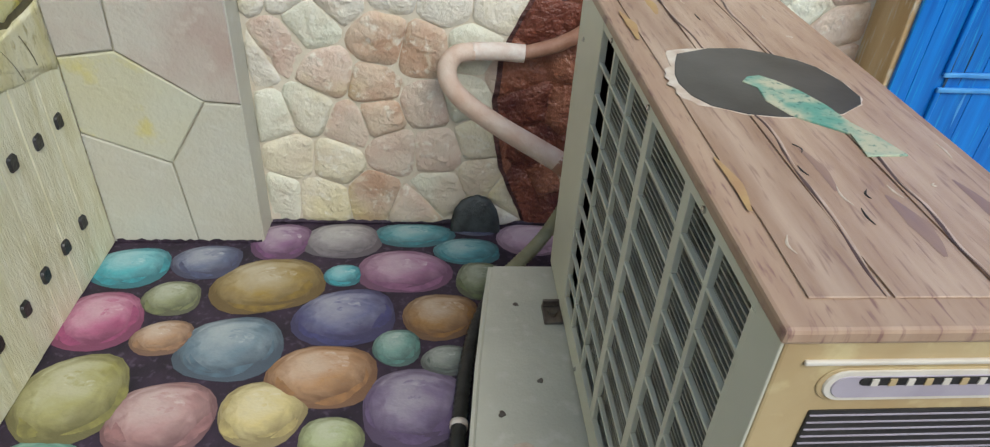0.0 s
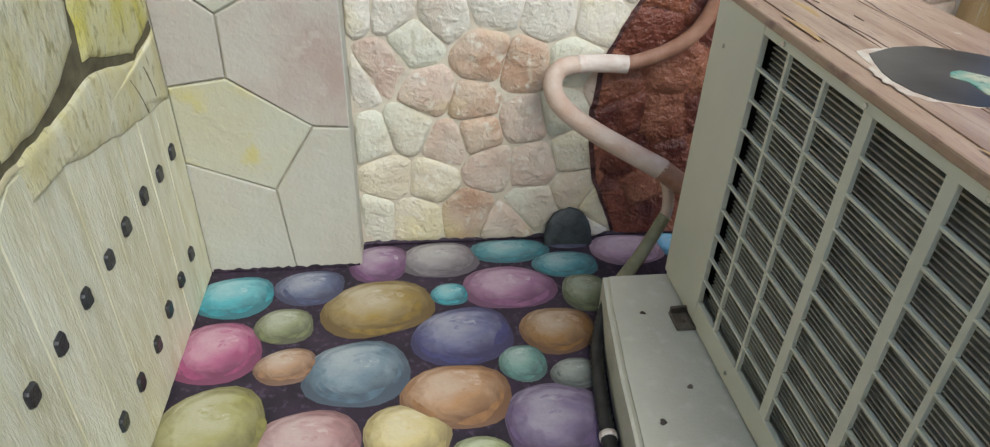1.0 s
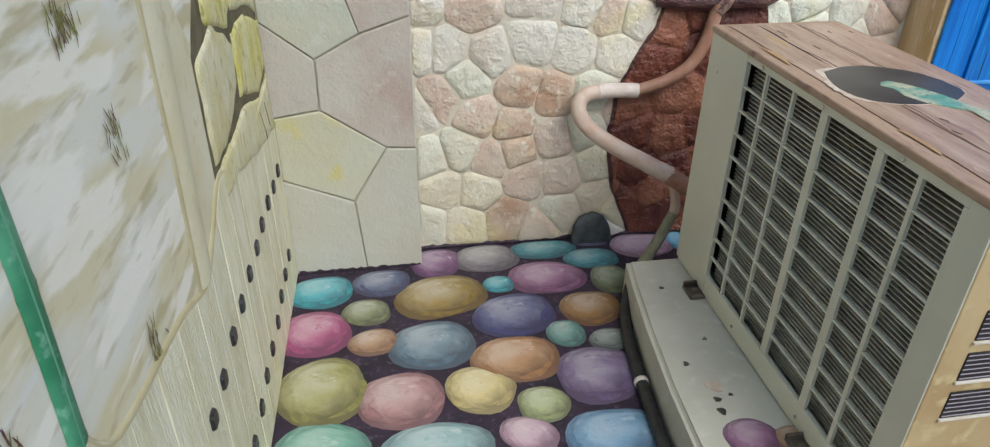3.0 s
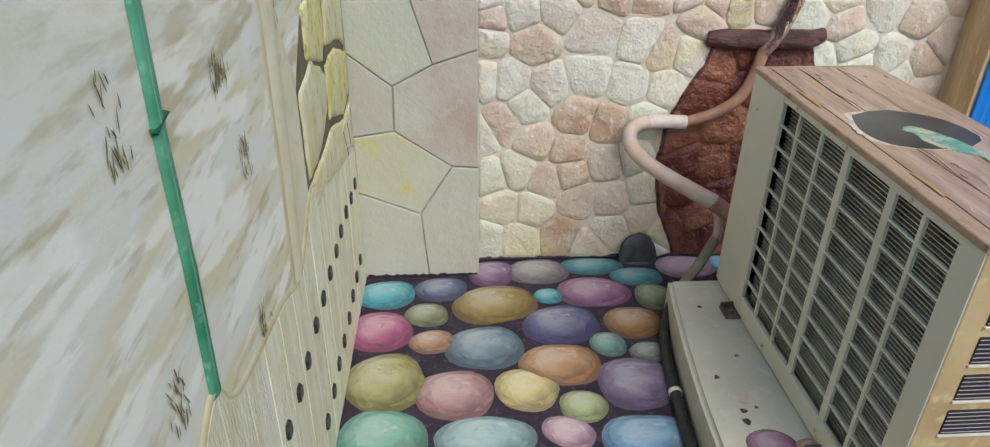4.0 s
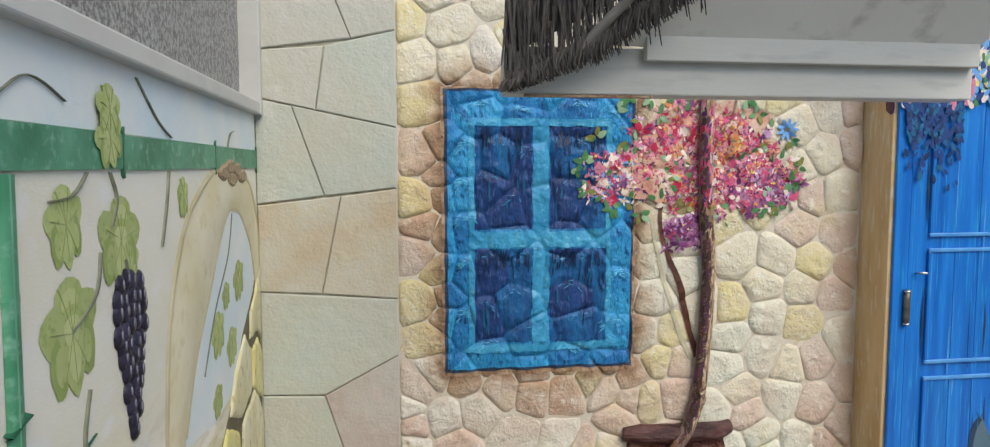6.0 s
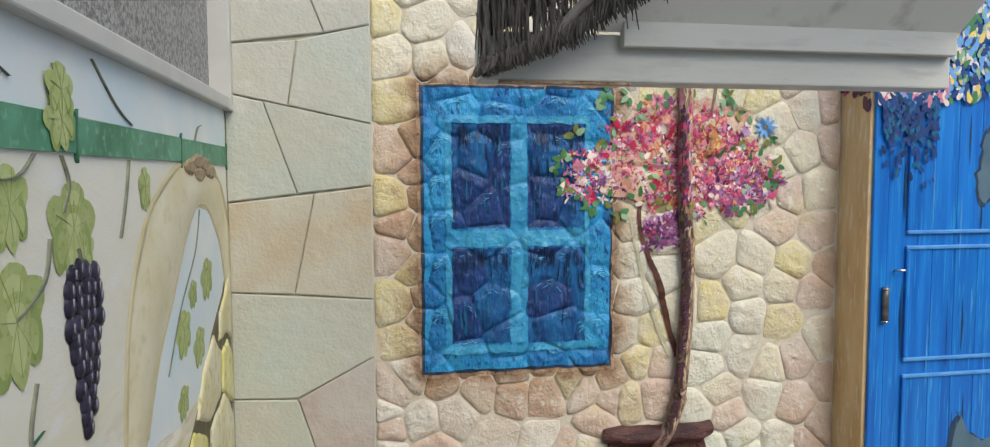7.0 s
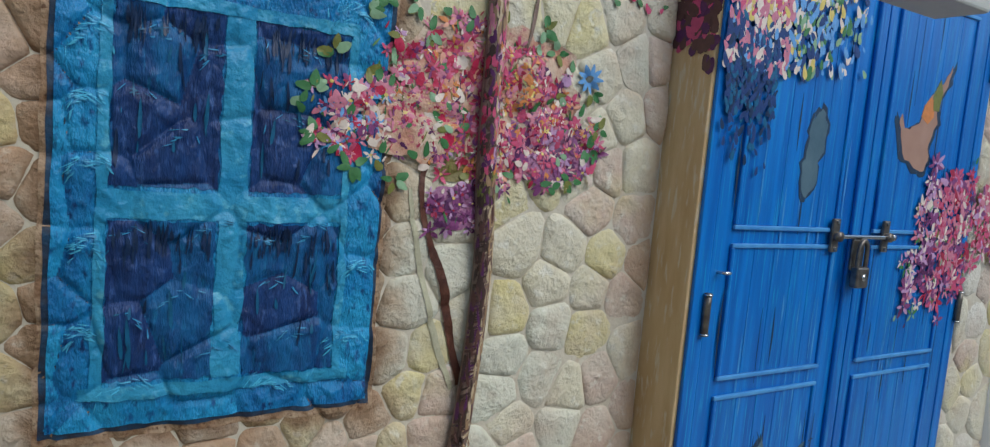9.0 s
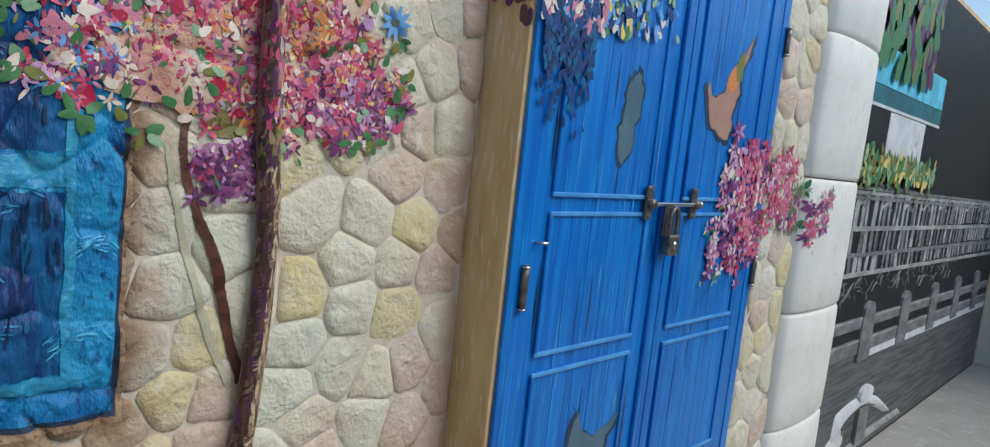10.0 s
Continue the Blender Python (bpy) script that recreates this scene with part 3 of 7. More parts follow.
def door_leaf(x0, x1, seed):
    leaf = part("door_leaf", box(x0, x1, DY - 0.009, DY - 0.0005, 0.03, DZ1 - 0.005, 0.002), M["blue_door"], door)
    for a, b in ((0.10, 0.50), (0.55, 0.955), (1.02, 1.36), (1.42, 2.11)):
        px0, px1 = x0 + 0.075, x1 - 0.125 if x0 < 2 else x1 - 0.10
        n = 5
        for k in range(n):
            w = (px1 - px0) / n
            part("door_board", box(px0 + k * w + 0.0006, px0 + (k + 1) * w - 0.0006, DY - 0.0125, DY - 0.009, a, b, 0.001, seg=1), M["blue_door"], leaf)
        for q, (bx0, bx1, bz0, bz1) in enumerate(((px0 - 0.012, px1 + 0.012, a - 0.012, a), (px0 - 0.012, px1 + 0.012, b, b + 0.012), (px0 - 0.012, px0, a, b), (px1, px1 + 0.012, a, b))):
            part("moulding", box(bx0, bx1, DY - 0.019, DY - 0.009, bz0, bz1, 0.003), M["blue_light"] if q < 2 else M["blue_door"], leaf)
    return leaf


door_leaf(DX0 + 0.052, DM - 0.004, 1)
door_leaf(DM + 0.004, DX1 - 0.052, 2)
part("cover_strip", box(DM - 0.045, DM - 0.004, DY - 0.022, DY - 0.009, 0.03, DZ1 - 0.005, 0.004), M["blue_door"], door)
part("cover_strip", box(DM + 0.010, DM + 0.048, DY - 0.016, DY - 0.009, 0.03, DZ1 - 0.005, 0.003), M["blue_door"], door)

# ---- relief stones ----
CREAM = (0.65, 0.61, 0.52)


def stone_mat(name, c, c3):
    """Thin paint over pale plaster: pooled at one side of each stone, washed out at the other, with grit."""
    m = mat(name, c, tuple(0.45 * a + 0.55 * b for a, b in zip(c, CREAM)), 9, 0.66, bump=0.6, rnd=0.05, fine=110, relief=0.006, col3=c3, contrast=0.14)
    nt = m.node_tree
    N, L = nt.nodes, nt.links
    b = N["Principled BSDF"]
    under = b.inputs["Base Color"].links[0].from_socket
    geo = N.new("ShaderNodeNewGeometry")
    for sc, lo, hi, tint, top, off in ((3.1, 0.52, 0.66, (0.54, 0.40, 0.31), 0.50, 0), (4.3, 0.56, 0.70, (0.63, 0.55, 0.24), 0.45, 9), (16, 0.60, 0.72, (0.42, 0.33, 0.25), 0.35, 3), (38, 0.60, 0.70, (0.74, 0.72, 0.64), 0.6, 5)):
        mp = N.new("ShaderNodeMapping")
        mp.inputs["Location"].default_value = (off, 0, off * 2)
        L.new(geo.outputs["Position"], mp.inputs["Vector"])
        nz = N.new("ShaderNodeTexNoise")
        nz.inputs["Scale"].default_value, nz.inputs["Detail"].default_value = sc, 5.0
        L.new(mp.outputs[0], nz.inputs["Vector"])
        r = N.new("ShaderNodeMapRange")
        r.inputs[1].default_value, r.inputs[2].default_value, r.inputs[4].default_value = lo, hi, top
        L.new(nz.outputs["Fac"], r.inputs[0])
        mx = N.new("ShaderNodeMixRGB")
        mx.inputs[2].default_value = (*tint, 1)
        L.new(r.outputs[0], mx.inputs[0])
        L.new(under, mx.inputs[1])
        under = mx.outputs[0]
    # crumbs and trowel drags standing out of the plaster
    crag = N.new("ShaderNodeTexNoise")
    crag.inputs["Scale"].default_value, crag.inputs["Detail"].default_value, crag.inputs["Roughness"].default_value, crag.inputs["Distortion"].default_value = 21.0, 7.0, 0.62, 0.8
    L.new(geo.outputs["Position"], crag.inputs["Vector"])
    rc = N.new("ShaderNodeMapRange")
    rc.inputs[1].default_value, rc.inputs[2].default_value = 0.46, 0.78
    L.new(crag.outputs["Fac"], rc.inputs[0])
    bc = N.new("ShaderNodeBump")
    bc.inputs["Strength"].default_value, bc.inputs["Distance"].default_value = 0.36, 0.013
    L.new(rc.outputs[0], bc.inputs["Height"])
    L.new(b.inputs["Normal"].links[0].from_socket, bc.inputs["Normal"])
    L.new(bc.outputs[0], b.inputs["Normal"])
    # the rust-brown stain brushed round the painted window and along the door corner
    sep = N.new("ShaderNodeSeparateXYZ")
    L.new(geo.outputs["Position"], sep.inputs[0])

    def calc(op, a, c=0.0, d=0.0):
        q = N.new("ShaderNodeMath")
        q.operation = op
        for k, val in enumerate((a, c, d)):
            if isinstance(val, (int, float)):
                q.inputs[k].default_value = val
            else:
                L.new(val, q.inputs[k])
        return q.outputs[0]

    wob = N.new("ShaderNodeTexNoise")
    wob.inputs["Scale"].default_value, wob.inputs["Detail"].default_value = 17.0, 6.0
    L.new(geo.outputs["Position"], wob.inputs["Vector"])
    dx = calc("MAXIMUM", calc("SUBTRACT", calc("ABSOLUTE", calc("SUBTRACT", sep.outputs["X"], 0.433)), 0.29), 0.0)
    dz = calc("MAXIMUM", calc("SUBTRACT", calc("ABSOLUTE", calc("SUBTRACT", sep.outputs["Z"], 1.431)), 0.425), 0.0)
    away = calc("SQRT", calc("ADD", calc("MULTIPLY", dx, dx), calc("MULTIPLY", dz, dz)))
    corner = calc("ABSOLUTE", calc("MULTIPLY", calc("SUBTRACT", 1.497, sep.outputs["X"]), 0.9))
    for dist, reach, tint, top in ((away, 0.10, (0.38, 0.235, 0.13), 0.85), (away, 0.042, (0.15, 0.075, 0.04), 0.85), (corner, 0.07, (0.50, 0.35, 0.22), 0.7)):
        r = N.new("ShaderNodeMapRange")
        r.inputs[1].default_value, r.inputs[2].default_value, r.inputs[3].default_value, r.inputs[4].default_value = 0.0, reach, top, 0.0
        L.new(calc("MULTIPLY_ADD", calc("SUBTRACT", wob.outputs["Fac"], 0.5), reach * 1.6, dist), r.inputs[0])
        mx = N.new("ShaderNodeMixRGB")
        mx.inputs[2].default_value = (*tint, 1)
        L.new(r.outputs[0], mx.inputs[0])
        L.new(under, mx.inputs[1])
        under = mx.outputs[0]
    L.new(under, b.inputs["Base Color"])
    return m


ST = {
    "cream": stone_mat("cream_stone_paint", (0.65, 0.60, 0.46), (0.67, 0.64, 0.55)),
    "white": stone_mat("chalky_stone_paint", (0.67, 0.635, 0.57), (0.61, 0.57, 0.49)),
    "pink": stone_mat("pinkish_stone_paint", (0.56, 0.42, 0.35), (0.62, 0.53, 0.46)),
    "brown": stone_mat("brown_pink_stone_paint", (0.47, 0.31, 0.22), (0.56, 0.46, 0.36)),
    "yellow": stone_mat("yellowish_stone_paint", (0.63, 0.55, 0.28), (0.66, 0.62, 0.46)),
    "green": stone_mat("greenish_stone_paint", (0.63, 0.64, 0.54), (0.66, 0.65, 0.54)),
}


def stone_tint(i, x, z, r):
    """The laid stones have their own tint; those filled in follow their part of the wall."""
    if i < len(LAID) and LAID_TINT[i] != "blue":
        if LAID_TINT[i] == "white" and z > 0.6 and x > 0.74:
            return "green"
        return "cream" if LAID_TINT[i] == "yellow" and z < 0.5 else LAID_TINT[i]
    k = r.random()
    if z > 1.8:
        return "yellow" if k < 0.25 else "cream" if k < 0.8 else "white"
    if z < 0.85:
        return "pink" if k < 0.2 else "white" if k < 0.7 else "cream"
    return "cream" if k < 0.5 else "white" if k < 0.8 else "yellow"


rs = random.Random(11)
far_v, far_f, kept = [], [], 0
order = sorted(range(len(RELIEF.sites)), key=lambda i: RELIEF.sites[i][1] > 2.0)
for i in order:
    v, f = RELIEF.stone(i, back)
    x, z = RELIEF.sites[i]
    if kept < 300 and z < 2.1:
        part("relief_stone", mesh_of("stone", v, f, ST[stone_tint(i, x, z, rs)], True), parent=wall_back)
        kept += 1
    else:
        o = len(far_v)
        far_v += v
        far_f += [tuple(q + o for q in g) for g in f]
if far_f:
    tagged(part("relief_stones", mesh_of("stones", far_v, far_f, ST["cream"], True), parent=wall_back), kind="stuff")

# ---- slabs scored into the pilaster ----
def pslab(tint, *pts):
    n = len(pts)
    cu, cv = sum(p[0] for p in pts) / n, sum(p[1] for p in pts) / n
    out = []
    for u, v in pts:
        d = math.hypot(u - cu, v - cv)
        k = 1 - 0.0022 / d
        out.append((min(cu + (u - cu) * k, -0.0005), cv + (v - cv) * k))
    v, f = slab(out, 0.006, pil, 0.004)
    part("plaster_slab", mesh_of("slab", v, f, M[tint]), parent=pilaster)


E0 = LX + 0.001
pslab("slab", (E0, 0), (-0.166, 0), (-0.186, 0.241), (E0, 0.32))
pslab("slab", (-0.166, 0), (0, 0), (0, 0.401), (-0.082, 0.406), (-0.186, 0.241))
pslab("slab_yellow", (E0, 0.32), (-0.186, 0.241), (-0.082, 0.406), (-0.255, 0.526), (E0, 0.507))
pslab("slab_pink", (E0, 0.507), (-0.255, 0.526), (-0.252, 0.666), (E0, 0.767))
pslab("slab_pink", (-0.255, 0.526), (-0.082, 0.406), (0, 0.401), (0, 0.772), (-0.132, 0.73), (-0.252, 0.666))
pslab("slab_green", (E0, 0.767), (-0.252, 0.666), (-0.132, 0.73), (-0.21, 0.979), (E0, 0.987))
pslab("slab_pink", (-0.132, 0.73), (0, 0.772), (0, 1.088), (-0.21, 0.979))
pslab("slab_green", (E0, 0.987), (-0.21, 0.979), (0, 1.088), (0, 1.25), (-0.23, 1.27), (E0, 1.28))
pslab("slab_tan", (E0, 1.28), (-0.212, 1.27), (-0.155, 1.547), (E0, 1.523))
pslab("slab_tan", (-0.212, 1.27), (0, 1.25), (0, 1.567), (-0.155, 1.547))
pslab("slab_green", (E0, 1.523), (-0.2, 1.545), (-0.285, 1.795), (E0, 1.815))
pslab("slab_green", (-0.2, 1.545), (0, 1.567), (0, 1.736), (-0.285, 1.795))
pslab("slab", (E0, 1.815), (-0.22, 1.782), (-0.194, 1.958), (E0, 1.943))
pslab("slab_green", (-0.22, 1.782), (0, 1.736), (0, 2.003), (-0.121, 1.977), (-0.194, 1.958))
pslab("slab", (E0, 1.943), (-0.121, 1.977), (-0.17, 2.1), (-0.2, TOP), (E0, TOP))
pslab("slab", (-0.121, 1.977), (0, 2.003), (0, TOP), (-0.2, TOP), (-0.17, 2.1))
part("pilaster_side", box(-0.004, 0.0015, PY - 0.002, 0.0, 0.0, TOP, 0.002), M["slab"], pilaster)

# ---- painted window on the relief ----
PW = {
    "frame": mat("blue_window_paint", (0.009, 0.21, 0.50), (0.030, 0.34, 0.63), 9, 0.42, bump=0.6, stretch=(2, 1, 1), col3=(0.005, 0.09, 0.27), contrast=0.16, relief=0.007, fine=120),
    "frame_deep": mat("deep_blue_window_paint", (0.006, 0.125, 0.37), (0.014, 0.24, 0.53), 10, 0.42, bump=0.6, stretch=(2, 1, 1), col3=(0.003, 0.04, 0.16), contrast=0.16, relief=0.007, fine=120),
    "frame_pale": mat("pale_blue_window_paint", (0.06, 0.41, 0.66), (0.022, 0.29, 0.58), 12, 0.42, bump=0.6, stretch=(2, 1, 1), col3=(0.20, 0.50, 0.66), contrast=0.16, relief=0.007, fine=120),
    "light": mat("light_blue_window_paint", (0.055, 0.36, 0.58), (0.020, 0.25, 0.50), 12, 0.42, bump=0.6, col3=(0.11, 0.42, 0.60), fine=120),
    "light_deep": mat("mid_blue_window_paint", (0.018, 0.24, 0.48), (0.045, 0.33, 0.56), 12, 0.42, bump=0.6, fine=120),
    "pane": mat("navy_window_paint", (0.005, 0.052, 0.19), (0.008, 0.125, 0.34), 9, 0.42, bump=0.7, stretch=(3.0, 1, 0.8), col3=(0.012, 0.15, 0.36), contrast=0.16, fine=120),
    "pane_violet": mat("violet_navy_window_paint", (0.007, 0.026, 0.115), (0.010, 0.055, 0.21), 9, 0.42, bump=0.7, stretch=(3.0, 1, 0.8), col3=(0.04, 0.10, 0.30), contrast=0.16, fine=120),
    "pane_mid": mat("mid_navy_window_paint", (0.008, 0.125, 0.34), (0.020, 0.23, 0.48), 9, 0.42, bump=0.7, stretch=(3.0, 1, 0.8), col3=(0.003, 0.03, 0.12), contrast=0.16, fine=120),
    "rust": mat("rust_brown_wash", (0.24, 0.13, 0.07), (0.42, 0.30, 0.20), 26, 0.6, bump=0.6, relief=0.008, fine=90, col3=(0.14, 0.07, 0.04)),
    "edge": mat("dark_edge_paint", (0.02, 0.025, 0.045), (0.015, 0.06, 0.13), 40, 0.5, bump=0.3),
}


def rect(x0, x1, z0, z1, rag=0.0, seed=0):
    def at(s, t):
        j = rag * noise.noise((s * 9 + seed, t * 11, seed * 3.1))
        k = rag * noise.noise((s * 11, t * 9 + seed, 5 + seed))
        es, et = (s in (0.0, 1.0)), (t in (0.0, 1.0))
        return x0 + (x1 - x0) * s + (j * 2 if es else 0), z0 + (z1 - z0) * t + (k * 2 if et else 0)
    return at


pw = thing("painted_window", "bright blue four-pane window painted over pebble relief wall", "painted window")
skin(rect(0.131, 0.734, 0.990, 1.863, 0.0025, 8), 100, 140, 0.0008, PW["rust"], "brown_outline", pw, "rust brown painted halo")
skin(rect(0.140, 0.726, 1.003, 1.858, 0.0018, 3), 124, 184, 0.0020, PW["edge"], "dark_edge", pw)
skin(rect(0.149, 0.718, 1.012, 1.850, 0.0018, 1), 170, 250, 0.0036, PW["frame"], "window_frame", pw, tones=(PW["frame_deep"], PW["frame_pale"]))
for q, (x0, x1, z0, z1) in enumerate(((0.218, 0.648, 1.382, 1.430), (0.408, 0.458, 1.09, 1.75), (0.212, 0.230, 1.075, 1.765), (0.638, 0.652, 1.075, 1.765), (0.212, 0.652, 1.748, 1.770), (0.195, 0.670, 1.062, 1.086))):
    skin(rect(x0, x1, z0, z1, 0.003, int(x0 * 99)), 14 if x1 - x0 < 0.1 else 140, 14 if z1 - z0 < 0.1 else 200, 0.0054 + 0.0005 * q, PW["light"], "glazing_bar", pw, "lighter blue painted bar", tones=(PW["light_deep"],))
for k, (x0, x1, z0, z1) in enumerate(((0.231, 0.405, 1.438, 1.747), (0.461, 0.636, 1.438, 1.747), (0.231, 0.405, 1.092, 1.378), (0.461, 0.636, 1.088, 1.376))):
    skin(rect(x0, x1, z0, z1, 0.003, k + 20), 60, 96, 0.0052, PW["pane"], "painted_pane", pw, "dark navy brushed pane", tones=(PW["pane_violet"], PW["pane_mid"]))


def ribbon(points, widths, lift, material, name, parent, label="", nv=10, nu=5):
    """A brush stroke along points (x, z) that follows the relief."""
    P = [Vector((p[0], p[1])) for p in points]
    W = widths if isinstance(widths, (list, tuple)) else [widths] * len(P)
    n = len(P) - 1

    def at(s, t):
        q = min(int(t * n), n - 1)
        k = t * n - q
        a, b, c, d = P[max(q - 1, 0)], P[q], P[q + 1], P[min(q + 2, n)]
        p = 0.5 * ((2 * b) + (c - a) * k + (2 * a - 5 * b + 4 * c - d) * k * k + (3 * b - a - 3 * c + d) * k ** 3)
        w = W[q] + (W[q + 1] - W[q]) * k
        dirv = (c - b).normalized()
        o = (s - 0.5) * w * (1 + 0.25 * noise.noise((p.x * 60, p.y * 60, s * 3)))
        return p.x + dirv.y * o, p.y - dirv.x * o
    return skin(at, nu, nv * n, lift, material, name, parent, label)


for a, b in (((0.152, 1.847), (0.215, 1.765)), ((0.715, 1.847), (0.65, 1.765)), ((0.152, 1.015), (0.205, 1.075)), ((0.715, 1.015), (0.655, 1.075))):
    ribbon([a, b], 0.016, 0.0050, PW["frame_deep"], "mitre_line", pw, nv=10, nu=3)

# ---- painted pot and tree ----
PT = {
    "pot": mat("wine_brown_pot_paint", (0.16, 0.050, 0.030), (0.32, 0.135, 0.085), 11, 0.30, bump=0.7, relief=0.012, fine=110, contrast=0.2),
    "pot_dark": mat("deep_wine_pot_paint", (0.075, 0.020, 0.018), (0.20, 0.065, 0.040), 12, 0.30, bump=0.7, relief=0.012, fine=110, contrast=0.2),
    "pot_rust": mat("rust_pot_paint", (0.36, 0.17, 0.105), (0.20, 0.070, 0.045), 12, 0.30, bump=0.7, relief=0.012, fine=110, contrast=0.2),
    "dark": mat("dark_wine_paint", (0.032, 0.010, 0.011), (0.11, 0.045, 0.042), 16, 0.34, bump=0.6, relief=0.008, stretch=(0.7, 1, 2), contrast=0.12),
    "bark": mat("dark_bark_paint", (0.17, 0.105, 0.085), (0.30, 0.21, 0.175), 40, 0.5, bump=0.6, stretch=(3, 3, 0.6)),
    "branch": mat("brown_branch_paint", (0.13, 0.048, 0.030), (0.065, 0.022, 0.016), 40, 0.5, bump=0.4),
    "ghost": mat("grey_shadow_stroke", (0.42, 0.40, 0.29), (0.52, 0.50, 0.36), 40, 0.6, bump=0.4),
}
pot = thing("painted_pot", "wine-brown clay jar painted over the wall stones", "painted pot")
PROF = [(0.0, 0.172), (0.081, 0.203), (0.186, 0.247), (0.30, 0.268), (0.383, 0.272), (0.50, 0.262), (0.611, 0.215), (0.70, 0.165), (0.76, 0.150)]


def pot_at(s, t):
    z = 0.002 + t * 0.755
    for (a, wa), (b, wb) in zip(PROF, PROF[1:]):
        if a <= z <= b:
            w = wa + (wb - wa) * (z - a) / (b - a)
            break
    return 0.878 + (2 * s - 1) * w * (1 + 0.012 * noise.noise((z * 30, s, 0))), z


skin(lambda s, t: (0.878 + (pot_at(s, t)[0] - 0.878) * 1.05, pot_at(s, t)[1]), 70, 100, 0.0014, PT["dark"], "dark_outline", pot)
skin(pot_at, 110, 150, 0.0038, PT["pot"], "jar_body", pot, tones=(PT["pot_dark"], PT["pot_rust"]))
v, f = tube([(0.700, -0.012, 0.783), (0.76, -0.022, 0.780), (0.878, -0.026, 0.776), (0.99, -0.022, 0.779), (1.058, -0.012, 0.785)], [0.022, 0.031, 0.031, 0.031, 0.024], 14, 8)
v = [(p[0] + 0.004 * noise.noise((p[0] * 30, 1, p[2] * 30)), p[1] - 0.005 * noise.noise((p[0] * 26, 5, p[2] * 40)), p[2] + 0.005 * noise.noise((p[0] * 22, p[1] * 30, 9))) for p in v]
rim = part("jar_rim", mesh_of("rim", v, f, PT["dark"], True), parent=pot, label="raised dark rim")
tree = thing("painted_tree", "painted flowering tree with dark trunk and pink blossom crown", "painted tree")
# the trunk is a cable conduit on the wall, painted over
TR = [(0.869, 0.745), (0.905, 0.80), (0.943, 0.90), (0.960, 1.094), (0.968, 1.286), (0.964, 1.38), (0.957, 1.476), (0.954, 1.57), (0.953, 1.665), (0.953, 1.78), (0.952, 1.90), (0.952, 2.08)]
TRUNK_Y, TRUNK_R = -0.030, 0.0215
v, f = tube([(x, TRUNK_Y - (0.012 if z < 0.9 else 0.0), z) for x, z in TR], TRUNK_R, 20, 10)
part("trunk", mesh_of("trunk", v, f, PT["bark"], True), parent=tree, label="round conduit painted as dark bark")


def trunk_x(z):
    for (xa, za), (xb, zb) in zip(TR, TR[1:]):
        if za <= z <= zb:
            return xa + (xb - xa) * (z - za) / (zb - za)
    return TR[-1][0]


def on_trunk(u, v, w):
    d = max(-0.98, min(0.98, (u - trunk_x(v)) / TRUNK_R))
    return (trunk_x(v) + d * (TRUNK_R + 0.0012 + w * 0.2), TRUNK_Y - (0.012 if v < 0.9 else 0.0) - (TRUNK_R + 0.0012 + w * 0.2) * math.sqrt(1 - d * d), v)


ribbon([(0.945, 1.02), (0.911, 1.13), (0.880, 1.253), (0.845, 1.34), (0.816, 1.43), (0.815, 1.49), (0.835, 1.545)], [0.02, 0.018, 0.02, 0.016, 0.013, 0.013, 0.012], 0.0036, PT["branch"], "branch", tree, nv=10, nu=3)
ribbon([(0.925, 1.01), (0.877, 1.12), (0.835, 1.25), (0.800, 1.384), (0.785, 1.46)], [0.012, 0.016, 0.014, 0.012, 0.008], 0.0022, PT["ghost"], "pale_branch", tree, nv=10, nu=3)
ribbon([(1.02, 1.74), (1.046, 1.79), (1.062, 1.886), (1.07, 1.95)], 0.009, 0.0044, PT["bark"], "twig", tree, nv=6, nu=2)

COLS = {
    "white": (0.66, 0.56, 0.50), "pink": (0.52, 0.18, 0.26), "rose": (0.50, 0.07, 0.16), "red": (0.34, 0.02, 0.06), "orange": (0.56, 0.20, 0.06), "salmon": (0.60, 0.28, 0.20),
    "purple": (0.20, 0.05, 0.17), "plum": (0.09, 0.02, 0.09), "lilac": (0.46, 0.27, 0.46), "green": (0.05, 0.17, 0.06), "olive": (0.16, 0.17, 0.04), "mint": (0.22, 0.36, 0.22),
    "sky": (0.12, 0.30, 0.60), "navy": (0.012, 0.04, 0.16), "yellow": (0.62, 0.48, 0.14), "brown": (0.10, 0.045, 0.04), "deep": (0.006, 0.10, 0.22), "azure": (0.04, 0.24, 0.46), "umber": (0.30, 0.19, 0.11), "ochre": (0.50, 0.39, 0.26), "ink": (0.004, 0.022, 0.075), "bark": (0.05, 0.028, 0.024), "sand": (0.60, 0.50, 0.35), "crimson": (0.42, 0.012, 0.06), "aqua": (0.07, 0.40, 0.62)}
DM_ = {k: mat("petal_paint_" + k, c, tuple(min(1, a * 1.25) for a in c), 60, 0.45, bump=0.2) for k, c in COLS.items()}
DAB_ORDER = sorted(COLS)


